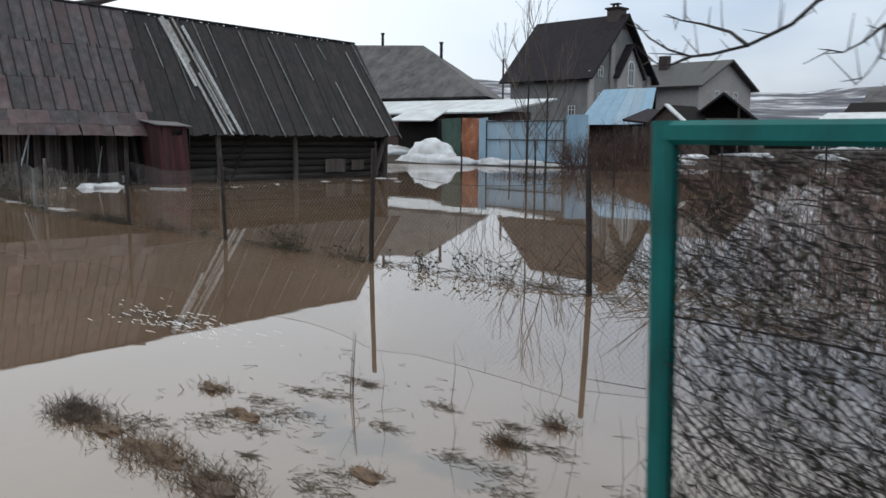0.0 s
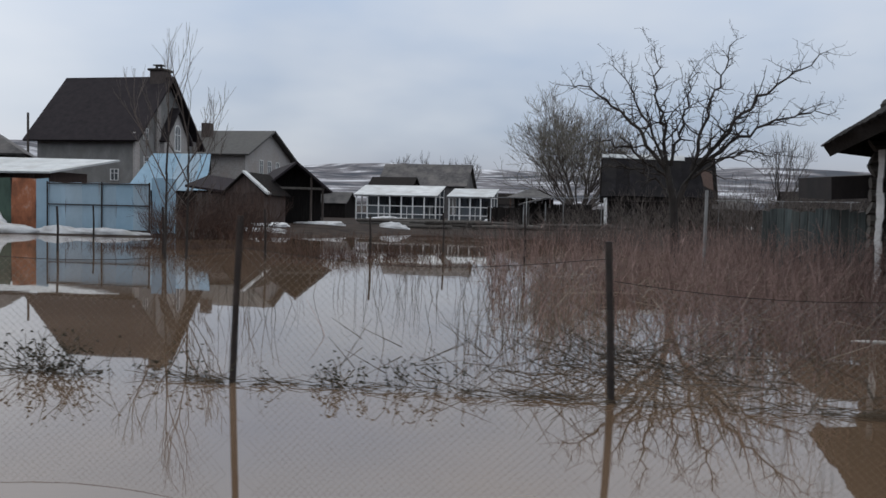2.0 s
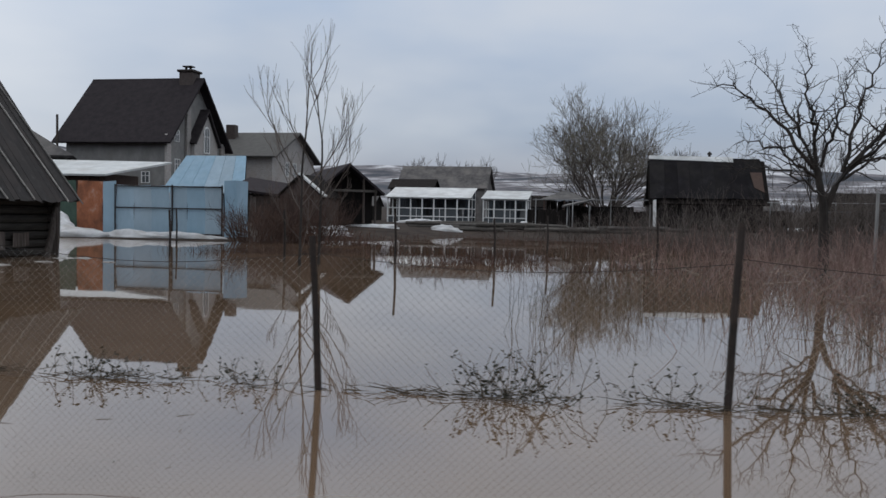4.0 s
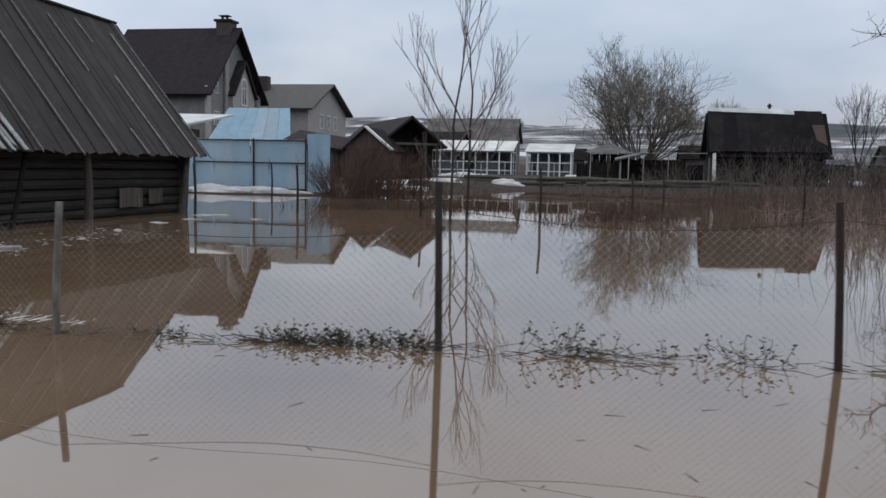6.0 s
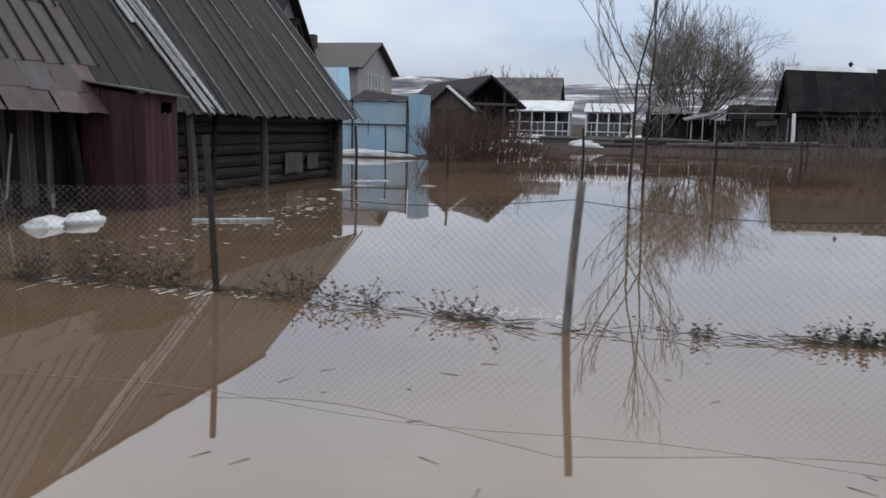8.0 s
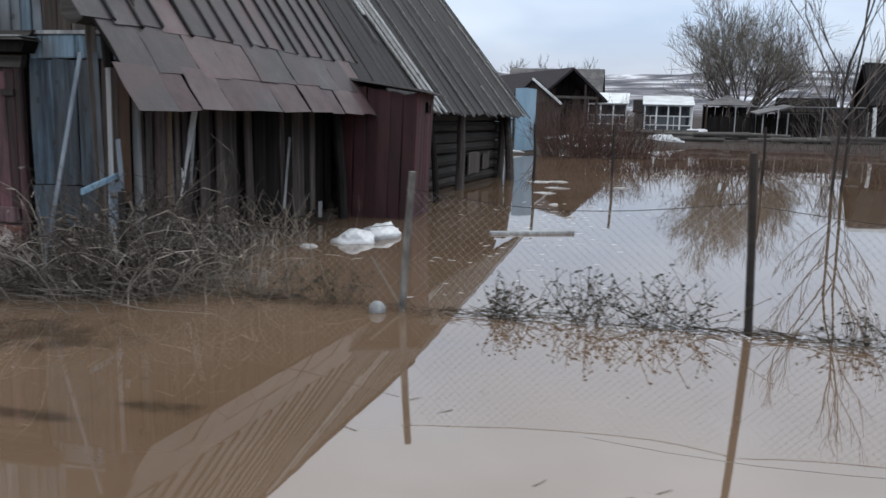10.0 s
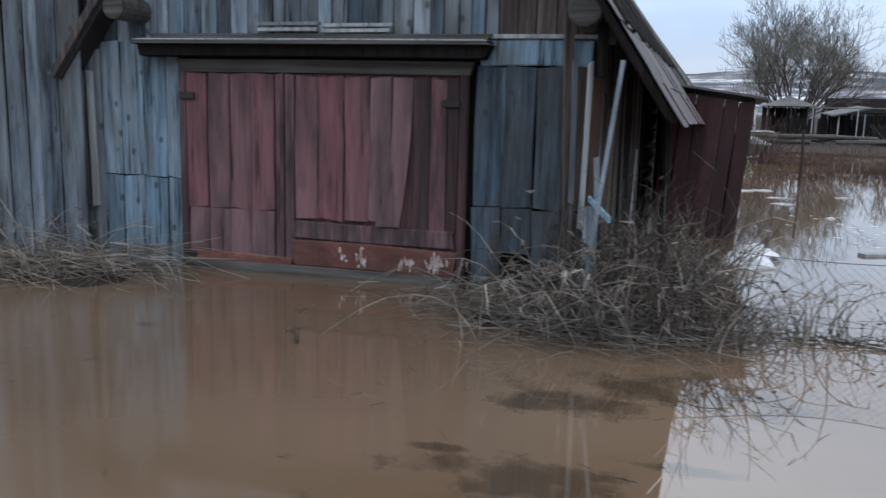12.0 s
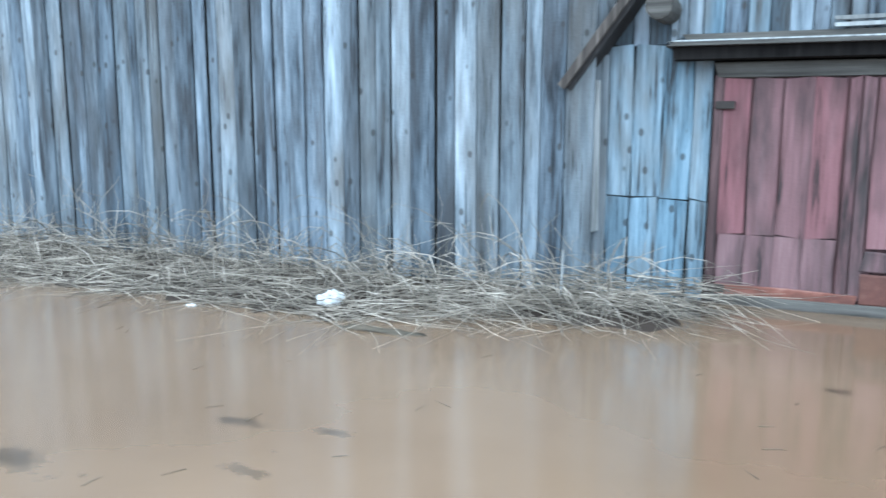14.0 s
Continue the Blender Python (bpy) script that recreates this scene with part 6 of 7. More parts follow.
# a thinner one beside it
bare_tree("tree", (18.3, 86, 0.4), [((18.3, 86, 1.2), (0.2 * k, 0.1, 1), 3.4, 0.07, 3) for k in (-1.5, -0.5, 0.5, 1.5)], "slim bare tree behind the garden fence", 4, (0.14, [(18.3, 86, 0.0), (18.3, 86, 1.0), (18.35, 86, 2.0)]), spread=0.42, up=0.3, shrink=0.62, kids=3, tip=0.01)
bare_tree("tree", (31, 84, 0.4), [((31, 84, 1.5), (0.2 * k, 0.1, 1), 3.6, 0.08, 3) for k in (-1.2, -0.3, 0.4, 1.2)], "slim bare tree among the far plots", 9, (0.16, [(31, 84, 0.0), (31, 84, 1.2), (31, 84, 2.4)]), spread=0.42, up=0.3, shrink=0.62, kids=3, tip=0.01)
for k, (x, y) in enumerate(((-14, 125), (-19, 130), (-8, 128))):
    bare_tree("tree", (x, y, 0.4), [((x, y, 1.5), (0.25 * j, 0.1, 1), 4.0, 0.1, 3) for j in (-1.4, 0, 1.4)], "distant bare tree above the roofs", 40 + k, (0.2, [(x, y, 0.0), (x, y, 1.0), (x, y, 2.4)]), spread=0.45, up=0.3, shrink=0.62, kids=3, tip=0.016)
# saplings standing in the flood
for (x, y, ln, sd) in ((3.95, 17.6, 1.7, 17), (4.25, 18.1, 1.5, 29)):
    bare_tree("sapling", (x, y, 0), [((x + 0.02, y, 1.9), (-0.45, 0, 1), ln * 1.1, 0.022, 2), ((x + 0.02, y, 1.6), (0.5, 0.1, 1), ln, 0.02, 2), ((x, y, 2.1), (0.02, -0.1, 1), ln * 1.25, 0.026, 2), ((x, y, 1.3), (-0.95, 0.1, 1), ln * 0.85, 0.014, 2), ((x, y, 1.4), (0.95, 0.1, 1), ln * 0.8, 0.014, 2), ((x, y, 0.6), (-0.9, 0.2, 1), ln * 0.55, 0.010, 2), ((x, y, 0.75), (0.8, -0.2, 1), ln * 0.55, 0.010, 2), ((x, y, 0.3), (0.3, 0.3, 1), ln * 0.5, 0.009, 2)],
              "slender bare sapling standing in the flood water", sd, (0.038, [(x - 0.03, y, -0.3), (x, y, 0.8), (x + 0.02, y, 2.15)]), mat_t=M_TWIG, spread=0.42, up=0.3, shrink=0.55, kids=3, wob=0.08, tip=0.004)
# branches reaching over the green gate
ot = thing("overhanging_tree", (19.6, 4.2, 0), "bare tree with thin dark branches over the gate", "tree")
bm = bmesh.new()
tube(bm, [(19.9, 4.6, -0.3), (19.5, 4.2, 1.0), (18.9, 3.5, 1.75)], [0.07, 0.055, 0.04], 8)
part("trunk", bm, M_BARK, ot)
r_ = random.Random(71)
BOUGHS = ((0.0095, ((18.9, 3.5, 1.75), (18.3, 2.75, 2.02), (17.95, 2.4, 2.0), (17.82, 2.15, 1.88), (17.80, 2.0, 1.79), (17.73, 1.84, 1.715), (17.65, 1.75, 1.685), (17.60, 1.72, 1.68), (17.53, 1.70, 1.705), (17.47, 1.68, 1.745), (17.43, 1.67, 1.79))),
          (0.007, ((17.73, 1.84, 1.715), (17.64, 1.90, 1.77), (17.50, 1.97, 1.815), (17.40, 2.0, 1.84), (17.33, 2.02, 1.87))),
          (0.0055, ((17.60, 1.72, 1.68), (17.52, 1.74, 1.66), (17.47, 1.75, 1.665), (17.44, 1.75, 1.68))),
          (0.008, ((18.9, 3.5, 1.75), (18.4, 2.6, 1.95), (18.16, 2.00, 1.810), (18.10, 1.95, 1.760), (18.05, 1.92, 1.710), (18.00, 1.90, 1.680), (17.96, 1.88, 1.690))),
          (0.005, ((18.10, 1.95, 1.760), (18.10, 1.93, 1.680), (18.07, 1.92, 1.620), (18.04, 1.90, 1.580))))
for r0, pts in BOUGHS:
    bm = bmesh.new()
    n_ = len(pts)
    tube(bm, pts, [r0 * (1 - 0.75 * i / (n_ - 1)) for i in range(n_)], 6)
    for a, b in zip(pts[1:], pts[2:]):
        for _ in range(3):
            p = Vector(a).lerp(Vector(b), r_.random())
            q = p + Vector((r_.gauss(0, 0.05), -abs(r_.gauss(0.03, 0.05)), r_.gauss(0.03, 0.05)))
            tube(bm, [p, q], [0.0022, 0.001], 4)
    part("bough", bm, M_BARK, ot)

# ---------------------------------------------------------------- reeds, weeds, straw
rng = random.Random(100)
M_WEED2 = surface("dry_brown_weed", ((0.3, (0.045, 0.037, 0.030)), (0.7, (0.185, 0.16, 0.135))), (3, 3, 3), bump=0, per_piece=0.6, island=True)


def stalks(n, place, height, lean, r, parts=2, droop=0.0):
    """Standing stalks; place() gives x, y, z of a foot."""
    segs = []
    for _ in range(n):
        x, y, z = place()
        h = height() if callable(height) else height
        p = Vector((x, y, z))
        d = Vector((rng.gauss(0, lean), rng.gauss(0, lean), 1)).normalized()
        rr = r * rng.uniform(0.6, 1.3)
        for k in range(parts):
            q = p + d * h / parts
            segs.append((*p, rr * (1 - 0.7 * k / parts), *q, rr * (1 - 0.7 * (k + 1) / parts)))
            if rng.random() < 0.35 and k:
                t = q + Vector((rng.gauss(0, 0.12), rng.gauss(0, 0.12), rng.uniform(0.05, 0.2))) * min(1.0, h)
                segs.append((*q, rr * 0.5, *t, rr * 0.25))
            p = q
            d = (d + Vector((rng.gauss(0, lean * 0.6), rng.gauss(0, lean * 0.6), -droop))).normalized()
    return segs


def reed_place():
    while True:
        x, y = rng.uniform(9.5, 20.5), rng.uniform(6.0, 24.0)
        lo = 13.3 - 0.17 * (y - 9.5) if y > 9 else 13.4 + (9 - y) * 0.5
        hi = 16.6 + 0.45 * (y - 6.8)
        if not (lo < x < hi) and rng.random() > 0.004:
            continue
        f = min(max((x - lo) / (hi - lo), 0.0), 1.0)
        thick_ = 0.12 + 0.75 * f * f * (3 - 2 * f) + 0.9 * noise.noise((x * 0.9, y * 0.7, 3.0))
        thick_ *= min(1.0, max(0.12, (y - 5.8) / 2.6))
        if rng.random() > thick_:
            continue
        return x, y, -0.05


stem_stuff("reeds", stalks(4700, reed_place, lambda: rng.uniform(0.3, 1.3), 0.24, 0.005, 4, 0.02), M_REED, "thicket of dry red-brown stalks standing in the water", "reeds")
# bent and fallen stalks in the same thicket
segs = []
for _ in range(800):
    x, y, z = reed_place()
    a, l = rng.uniform(0, 6.28), rng.uniform(0.25, 0.9)
    p = Vector((x, y, rng.uniform(0.02, 0.35)))
    q = p + Vector((math.cos(a) * l, math.sin(a) * l, rng.uniform(-0.1, 0.5)))
    segs.append((*p, 0.005, *q, 0.002))
stem_stuff("fallen_stalks", segs, M_STRAW, "pale fallen stalks lying across the thicket", "stalks")
# dark brush piled at its edge
segs = []
for _ in range(260):
    x, y = rng.gauss(15.0, 0.8), rng.gauss(6.4, 0.5)
    a, l = rng.uniform(0, 6.28), rng.uniform(0.2, 0.8)
    p = Vector((x, y, abs(rng.gauss(0, 0.08))))
    q = p + Vector((math.cos(a) * l, math.sin(a) * l * 0.7, rng.uniform(-0.04, 0.42)))
    segs.append((*p, 0.005, *q, 0.002))
stem_stuff("brushwood", segs, M_WEED, "dark wet brushwood lying in the water", "brushwood")


def clump(name, x, y, w, d, h, n, material, label, category, lean=0.3, r=0.005, droop=0.05):
    segs = stalks(n, lambda: (x + rng.gauss(0, w), y + rng.gauss(0, d), -0.03), lambda: h * rng.uniform(0.4, 1.15), lean, r, 3, droop)
    return stem_stuff(name, segs, material, label, category)


# bushes on the far bank
def shrub_thing(x, y, w, h, n, seed, material, label, d=0.5):
    r = random.Random(seed)
    segs = []
    for _ in range(n):
        a = r.uniform(0, 6.28)
        q = r.random() ** 0.5
        bx_, by_ = x + w * q * math.cos(a), y + d * w * q * math.sin(a)
        grow(segs, (bx_, by_, ground_height(bx_, by_) - 0.05), (0.5 * q * math.cos(a) + r.gauss(0, 0.2), 0.4 * q * math.sin(a), 1.0), h * r.uniform(0.35, 0.62), 0.017, 2, r, 0.5, 0.12, 3, 0.55, 2, 0.15, 0.004)
    stem_stuff("bush", segs, material, label, "bush")


for k, (x, y, w, h, n) in enumerate(((-2.3, 29.2, 1.25, 1.7, 130), (-1.0, 30.6, 1.6, 2.0, 135), (0.9, 29.6, 1.6, 1.1, 90), (-2.4, 34.5, 1.5, 2.4, 120), (-6.0, 39.5, 1.2, 1.5, 30), (1.8, 33.5, 1.6, 0.8, 40))):
    shrub_thing(x, y, w, h, n, 300 + k, M_BUSH, "bare red-brown bush on the muddy bank")
for k, (x, y, w, h, n) in enumerate(((13.0, 36, 2.0, 2.2, 45), (15.5, 40, 2.4, 2.6, 50), (18.5, 36, 2.2, 2.6, 50), (21.5, 40, 2.5, 3.0, 50), (19.0, 30, 1.8, 2.4, 45), (22.0, 32, 2.2, 2.8, 45), (11.5, 44, 2.0, 1.6, 35), (25.5, 42, 2.6, 3.0, 45), (12.0, 56, 2.0, 1.6, 25), (8.0, 67, 2.0, 2.0, 25), (6.5, 43.5, 2.0, 0.9, 35), (9.5, 42.5, 2.2, 1.1, 40), (16.5, 50, 2.2, 1.3, 35), (23.5, 50, 2.4, 1.6, 35), (28, 48, 2.5, 2.0, 35), (27, 58, 2.4, 2.2, 30), (14.3, 32.0, 1.6, 1.5, 45), (16.2, 31, 1.6, 1.7, 50), (17.9, 32, 1.7, 2.1, 55), (20.6, 29.5, 1.7, 2.4, 55), (23.0, 28.0, 1.8, 2.4, 45))):
    shrub_thing(x, y, w, h, n, 330 + k, M_TWIG, "dark bare thicket along the garden plots")
for k, (x, y, w, h, n) in enumerate(((6.9, 18.2, 0.9, 0.6, 130), (8.2, 18.5, 0.8, 0.55, 110), (10.2, 18.8, 0.9, 0.6, 110), (12.0, 19.6, 1.2, 0.65, 110))):
    shrub_thing(x, y, w, h, n, 360 + k, M_BUSH, "low tangled brown hedge clump standing in floodwater")
for x, y, w, d, h, n in ((7.4, 20.3, 0.9, 0.35, 0.45, 500), (8.8, 22.0, 0.7, 0.4, 0.4, 300), (3.0, 23.5, 1.4, 0.4, 0.3, 350), (0.6, 22.0, 1.2, 0.4, 0.35, 400), (12.5, 33, 2.0, 1.2, 0.6, 500), (6.3, 36.5, 2.5, 1.2, 0.5, 500), (14.5, 38, 2.0, 2.0, 0.7, 500), (18, 46, 3.0, 2.5, 0.8, 500)):
    clump("sedge_tuft", x, y, w, d, h, n, M_BUSH, "brown sedge tuft on a drowned hummock", "sedge", 0.4, 0.007)
def bank_place():
    while True:
        x, y = rng.uniform(1.5, 17.0), 23.5 + 9.0 * rng.random() ** 1.3
        if noise.noise((x * 0.55, y * 0.8, 9.0)) + rng.gauss(0, 0.06) > 0.08:
            return x, y, -0.02


stem_stuff("bank_weeds", stalks(650, bank_place, lambda: rng.uniform(0.15, 0.6), 0.45, 0.007, 3, 0.06), M_BUSH, "brown dead weeds covering the flooded plots", "weeds")
for x, y, w, d, h, n in ((10.4, 8.5, 0.3, 0.3, 0.9, 25), (11.6, 12.0, 0.8, 0.8, 0.7, 70), (13.6, 7.6, 0.4, 0.4, 0.7, 30)):
    clump("water_stalks", x, y, w, d, h, n, M_WEED, "few thin stalks rising from the water", "stalks", 0.15, 0.004)

# drift line of weed along the fence, with ragged plants caught in the mesh
segs, leaves = [], []
for (xa, ya, ha, la), (xb, yb, hb, lb) in zip(POSTS, POSTS[1:]):
    for _ in range(230):
        f = rng.random()
        dens = 0.5 + 0.5 * math.sin(f * 9 + xa * 1.7)
        if rng.random() > 0.22 + 0.78 * dens * dens:
            continue
        x, y = xa + (xb - xa) * f, ya + (yb - ya) * f + rng.gauss(0, 0.06)
        a, l = rng.choice((0, math.pi)) + rng.gauss(0, 0.7), rng.uniform(0.05, 0.28)
        p = Vector((x, y, rng.uniform(-0.005, 0.03)))
        q = p + Vector((math.cos(a) * l, math.sin(a) * l * 0.6, abs(rng.gauss(0, 0.03))))
        segs.append((*p, 0.004, *q, 0.0015))
for x, y, n, h in ((6.05, 4.82, 44, 0.16), (5.65, 4.78, 40, 0.15), (5.25, 4.74, 36, 0.14), (4.3, 4.65, 12, 0.12), (7.15, 4.9, 14, 0.26), (7.6, 4.95, 10, 0.2), (8.4, 4.98, 14, 0.24), (0.2, 5.05, 40, 0.42), (-0.35, 5.05, 40, 0.4), (1.35, 4.95, 24, 0.25), (-0.9, 5.0, 30, 0.3), (1.9, 4.85, 20, 0.22), (12.6, 5.2, 20, 0.25), (13.4, 5.4, 24, 0.3), (10.5, 5.0, 30, 0.4), (10.25, 5.05, 26, 0.35), (-2.2, 4.95, 26, 0.3), (2.7, 4.7, 16, 0.2), (11.45, 5.1, 18, 0.28), (7.95, 5.0, 5, 0.2)):
    for _ in range(n):
        p = Vector((x + rng.gauss(0, 0.16), y + rng.gauss(0, 0.08), -0.02))
        d = Vector((rng.gauss(0, 0.9), rng.gauss(0, 0.4), 1)).normalized()
        for k in range(3):
            q = p + d * h * rng.uniform(0.2, 0.42)
            segs.append((*p, 0.0035, *q, 0.002))
            for _l in range(2):
                leaves.append((q + Vector((rng.gauss(0, 0.02), rng.gauss(0, 0.02), rng.gauss(0, 0.015))), rng.uniform(0.008, 0.024)))
            p = q
            d = (d + Vector((rng.gauss(0, 0.4), rng.gauss(0, 0.3), rng.gauss(0, 0.2)))).normalized()
stem_stuff("drift_weed", segs, M_WEED, "dark drift of weed caught along the fence foot", "weeds")


def leaf_stuff(name, spots, material, label, category):
    """Small curled leaves, each a bent double blade."""
    verts, faces = [], []
    for c, s in spots:
        a, b = rng.uniform(0, 6.28), rng.uniform(-0.8, 0.8)
        u = Vector((math.cos(a), math.sin(a), b)).normalized()
        v = u.cross(Vector((rng.gauss(0, 1), rng.gauss(0, 1), 0.4))).normalized()
        w = u.cross(v)
        i = len(verts)
        for du, dv, dw in ((-1, 0, 0), (0, -0.5, 0.25), (1, 0, 0), (0, 0.5, 0.25), (0, 0, -0.12)):
            verts.append(tuple(Vector(c) + u * du * s + v * dv * s + w * dw * s))
        faces += [(i, i + 1, i + 4), (i + 1, i + 2, i + 4), (i + 2, i + 3, i + 4), (i + 3, i, i + 4), (i, i + 1, i + 2, i + 3)]
    me = bpy.data.meshes.new(name)
    me.from_pydata(verts, [], faces)
    me.materials.append(material)
    return tagged(new(name, me), label, category, kind="stuff")


def arcs(n, place, hmin, hmax, r, material, name, label):
    """Stout dry stems that rise, bend over and hang, with a few curled blades."""
    segs = []
    for _ in range(n):
        x, y, a = place()
        h = rng.uniform(hmin, hmax)
        p = Vector((x, y, -0.03))
        lean = rng.uniform(0.1, 0.6)
        d = Vector((math.cos(a) * lean, math.sin(a) * lean, 1)).normalized()
        rr = r * rng.uniform(0.6, 1.3)
        bend = rng.uniform(0.12, 0.5)
        for k in range(7):
            q = p + d * h / 5
            q.z = max(q.z, 0.0)
            if (q - p).length < 0.005:
                break
            segs.append((*p, rr * (1 - 0.1 * k), *q, rr * (1 - 0.1 * (k + 1))))
            if k > 1 and rng.random() < 0.5:
                t = q + Vector((rng.gauss(0, 0.06), rng.gauss(0, 0.06), rng.gauss(-0.05, 0.05)))
                segs.append((*q, rr * 0.9, *t, rr * 0.3))
            p = q
            d = (d + Vector((math.cos(a), math.sin(a), -0.8)) * bend * (0.3 + 0.25 * k) + Vector((rng.gauss(0, 0.12), rng.gauss(0, 0.12), 0))).normalized()
    return stem_stuff(name, segs, material, label, "weeds")


arcs(60, lambda: (min(rng.gauss(-4.35, 0.42), -3.5), rng.uniform(4.4, 5.6), rng.uniform(0, 6.28)), 0.3, 0.75, 0.007, M_WEED2, "bent_weeds", "stout dry weeds bent over at the barn corner")
arcs(16, lambda: (rng.gauss(-4.5, 0.4), rng.uniform(4.4, 5.0), rng.uniform(0, 6.28)), 0.3, 0.8, 0.007, M_STRAW, "bent_weeds", "few pale stems bent over at the barn corner")
arcs(60, lambda: (min(rng.gauss(-4.1, 0.35), -3.4), rng.uniform(4.35, 5.2), rng.uniform(0, 6.28)), 0.3, 0.8, 0.0055, M_STRAW, "bent_weeds", "tall pale weeds round the barn corner")
arcs(120, lambda: (min(rng.gauss(-4.2, 0.42), -3.45), rng.uniform(4.4, 5.8), rng.uniform(0, 6.28)), 0.25, 0.75, 0.007, M_WEEDC, "bent_weeds", "dark wet weeds bent over at the barn corner")
arcs(14, lambda: (rng.uniform(-5.3, -4.0), rng.uniform(4.2, 4.7), rng.uniform(3.6, 4.6)), 0.5, 0.9, 0.006, M_STRAW, "bent_weeds", "long dry stems trailing into the water")
arcs(130, lambda: (rng.uniform(-14.5, -8.2), rng.uniform(4.3, 5.4), rng.uniform(3.2, 6.2)), 0.3, 0.9, 0.006, M_STRAW, "bent_weeds", "dry weeds bent over along the plank wall")
stem_stuff("dry_weeds", stalks(70, lambda: (rng.uniform(-3.6, -2.6), rng.uniform(4.6, 5.3), 0.0), lambda: rng.uniform(0.1, 0.4), 0.4, 0.005, 4, 0.15), M_WEED2, "sparse low weeds at the edge of the fence", "weeds")
arcs(34, lambda: (rng.uniform(-3.7, -2.75), rng.uniform(4.6, 5.4), rng.uniform(0, 6.28)), 0.25, 0.6, 0.0055, M_STRAW, "bent_weeds", "pale dry weeds bent over beside the fence end")
CURLS = [(Vector((rng.gauss(-4.3, 0.4), rng.uniform(4.5, 6.4), abs(rng.gauss(0, 0.3)))), rng.uniform(0.015, 0.045)) for _ in range(420)]
leaf_stuff("curled_leaves", CURLS, M_WEED2, "curled dry leaves among the weeds at the corner", "leaves")
leaf_stuff("soaked_leaves", leaves, M_LEAFD, "dark soaked leaves on the drifted weeds", "leaves")

# dry straw heaped along the plank wall and round the barn corner
def straw(n, place, lmin, lmax, rise, r, material, name, label):
    segs = []
    for _ in range(n):
        x, y, z, a = place()
        l = rng.uniform(lmin, lmax)
        p = Vector((x, y, z))
        d = Vector((math.cos(a), math.sin(a), rng.gauss(0, rise)))
        rr = r * rng.uniform(0.6, 1.4)
        for k in range(3):
            q = p + d * l / 3
            q.z = max(q.z, 0.0)
            segs.append((*p, rr * (1 - 0.25 * k), *q, rr * (1 - 0.25 * (k + 1))))
            p = q
            d = d + Vector((rng.gauss(0, 0.16), rng.gauss(0, 0.16), -0.10 + rng.gauss(0, 0.1)))
    return stem_stuff(name, segs, material, label, "straw")


def wall_place():
    x = rng.uniform(-16.0, -8.0)
    w = 1.45 if x < -10.2 else max(0.3, 1.45 - 0.52 * (x + 10.2))
    y = 5.52 - w * rng.random() ** 0.8 + rng.gauss(0, 0.05)
    return x, y, max(0.02, 0.24 - 0.16 * (5.5 - y)) * rng.random() + 0.01, rng.choice((0, math.pi)) + rng.gauss(0, 0.75)


def corner_place():
    x = rng.gauss(-4.4, 0.55)
    y = 4.8 + rng.gauss(0, 0.35) + 0.25 * abs(x + 4.4)
    return x, min(max(y, 4.15), 5.7), 0.12 * rng.random() + 0.005, rng.choice((0.3, math.pi - 0.2)) + rng.gauss(0, 0.6)


straw(1900, wall_place, 0.3, 1.1, 0.16, 0.0042, M_STRAW, "straw_heap", "dry grey straw flattened along the plank wall")
straw(900, wall_place, 0.2, 0.7, 0.10, 0.0040, M_WEED2, "straw_heap", "dark wet straw under the dry stems")
straw(1100, corner_place, 0.2, 0.7, 0.22, 0.004, M_WEED2, "straw_heap", "dry matted straw at the barn corner")
stem_stuff("dry_weeds", stalks(190, lambda: (rng.uniform(-15.5, -8.9), 5.42 - abs(rng.gauss(0, 0.14)), 0.0), lambda: rng.uniform(0.25, 0.95), 0.5, 0.0046, 4, 0.10), M_STRAW, "tall dry weeds leaning on the plank wall", "weeds")
stem_stuff("dry_weeds", stalks(300, lambda: (min(rng.gauss(-3.95, 0.33), -3.4), rng.uniform(4.5, 6.2), 0.0), lambda: rng.uniform(0.2, 1.1), 0.28, 0.0058, 5, 0.11), M_WEEDC, "tall dry weeds round the barn corner", "weeds")
stem_stuff("dry_weeds", stalks(130, lambda: (bx(2.45, 6.5) + rng.gauss(0.1, 0.25), rng.uniform(5.6, 8.2), 0.0), lambda: rng.uniform(0.15, 0.65), 0.4, 0.0055, 4, 0.10), M_STRAW, "dry weeds along the barn wall", "weeds")
stem_stuff("wall_grass", stalks(420, lambda: (bx(2.15, 9) + 0.05 * rng.random(), rng.uniform(6.2, 18.2), 0.0), lambda: rng.uniform(0.08, 0.3), 0.3, 0.003, 2), M_WEED, "short dead grass at the foot of the barn wall", "grass")
bm = bmesh.new()
for k in range(8):
    lump(bm, (bx(1.95, 6.5 + k * 0.5), 6.4 + k * 0.5, -0.03), (0.35, 0.45, 0.13), 60 + k, 4, 10)
single("mud_bank", bm, M_GROUND, "low dark mud bank at the barn wall", "mud", kind="structure")
bm = bmesh.new()
for k in range(12):
    lump(bm, (-15.5 + k * 0.62, 5.0 if k < 9 else 5.2, -0.03), (0.62, 1.0 if k < 9 else 0.6, 0.075), 80 + k, 5, 14)
lump(bm, (-4.5, 5.3, -0.03), (0.9, 0.85, 0.10), 95, 5, 14)
single("mud_bank", bm, M_GROUND, "low mud bank under the straw", "mud", kind="structure")

M_TUFT = surface("brown_dead_grass", ((0.3, (0.06, 0.04, 0.028)), (0.7, (0.17, 0.115, 0.075))), (4, 4, 4), bump=0)
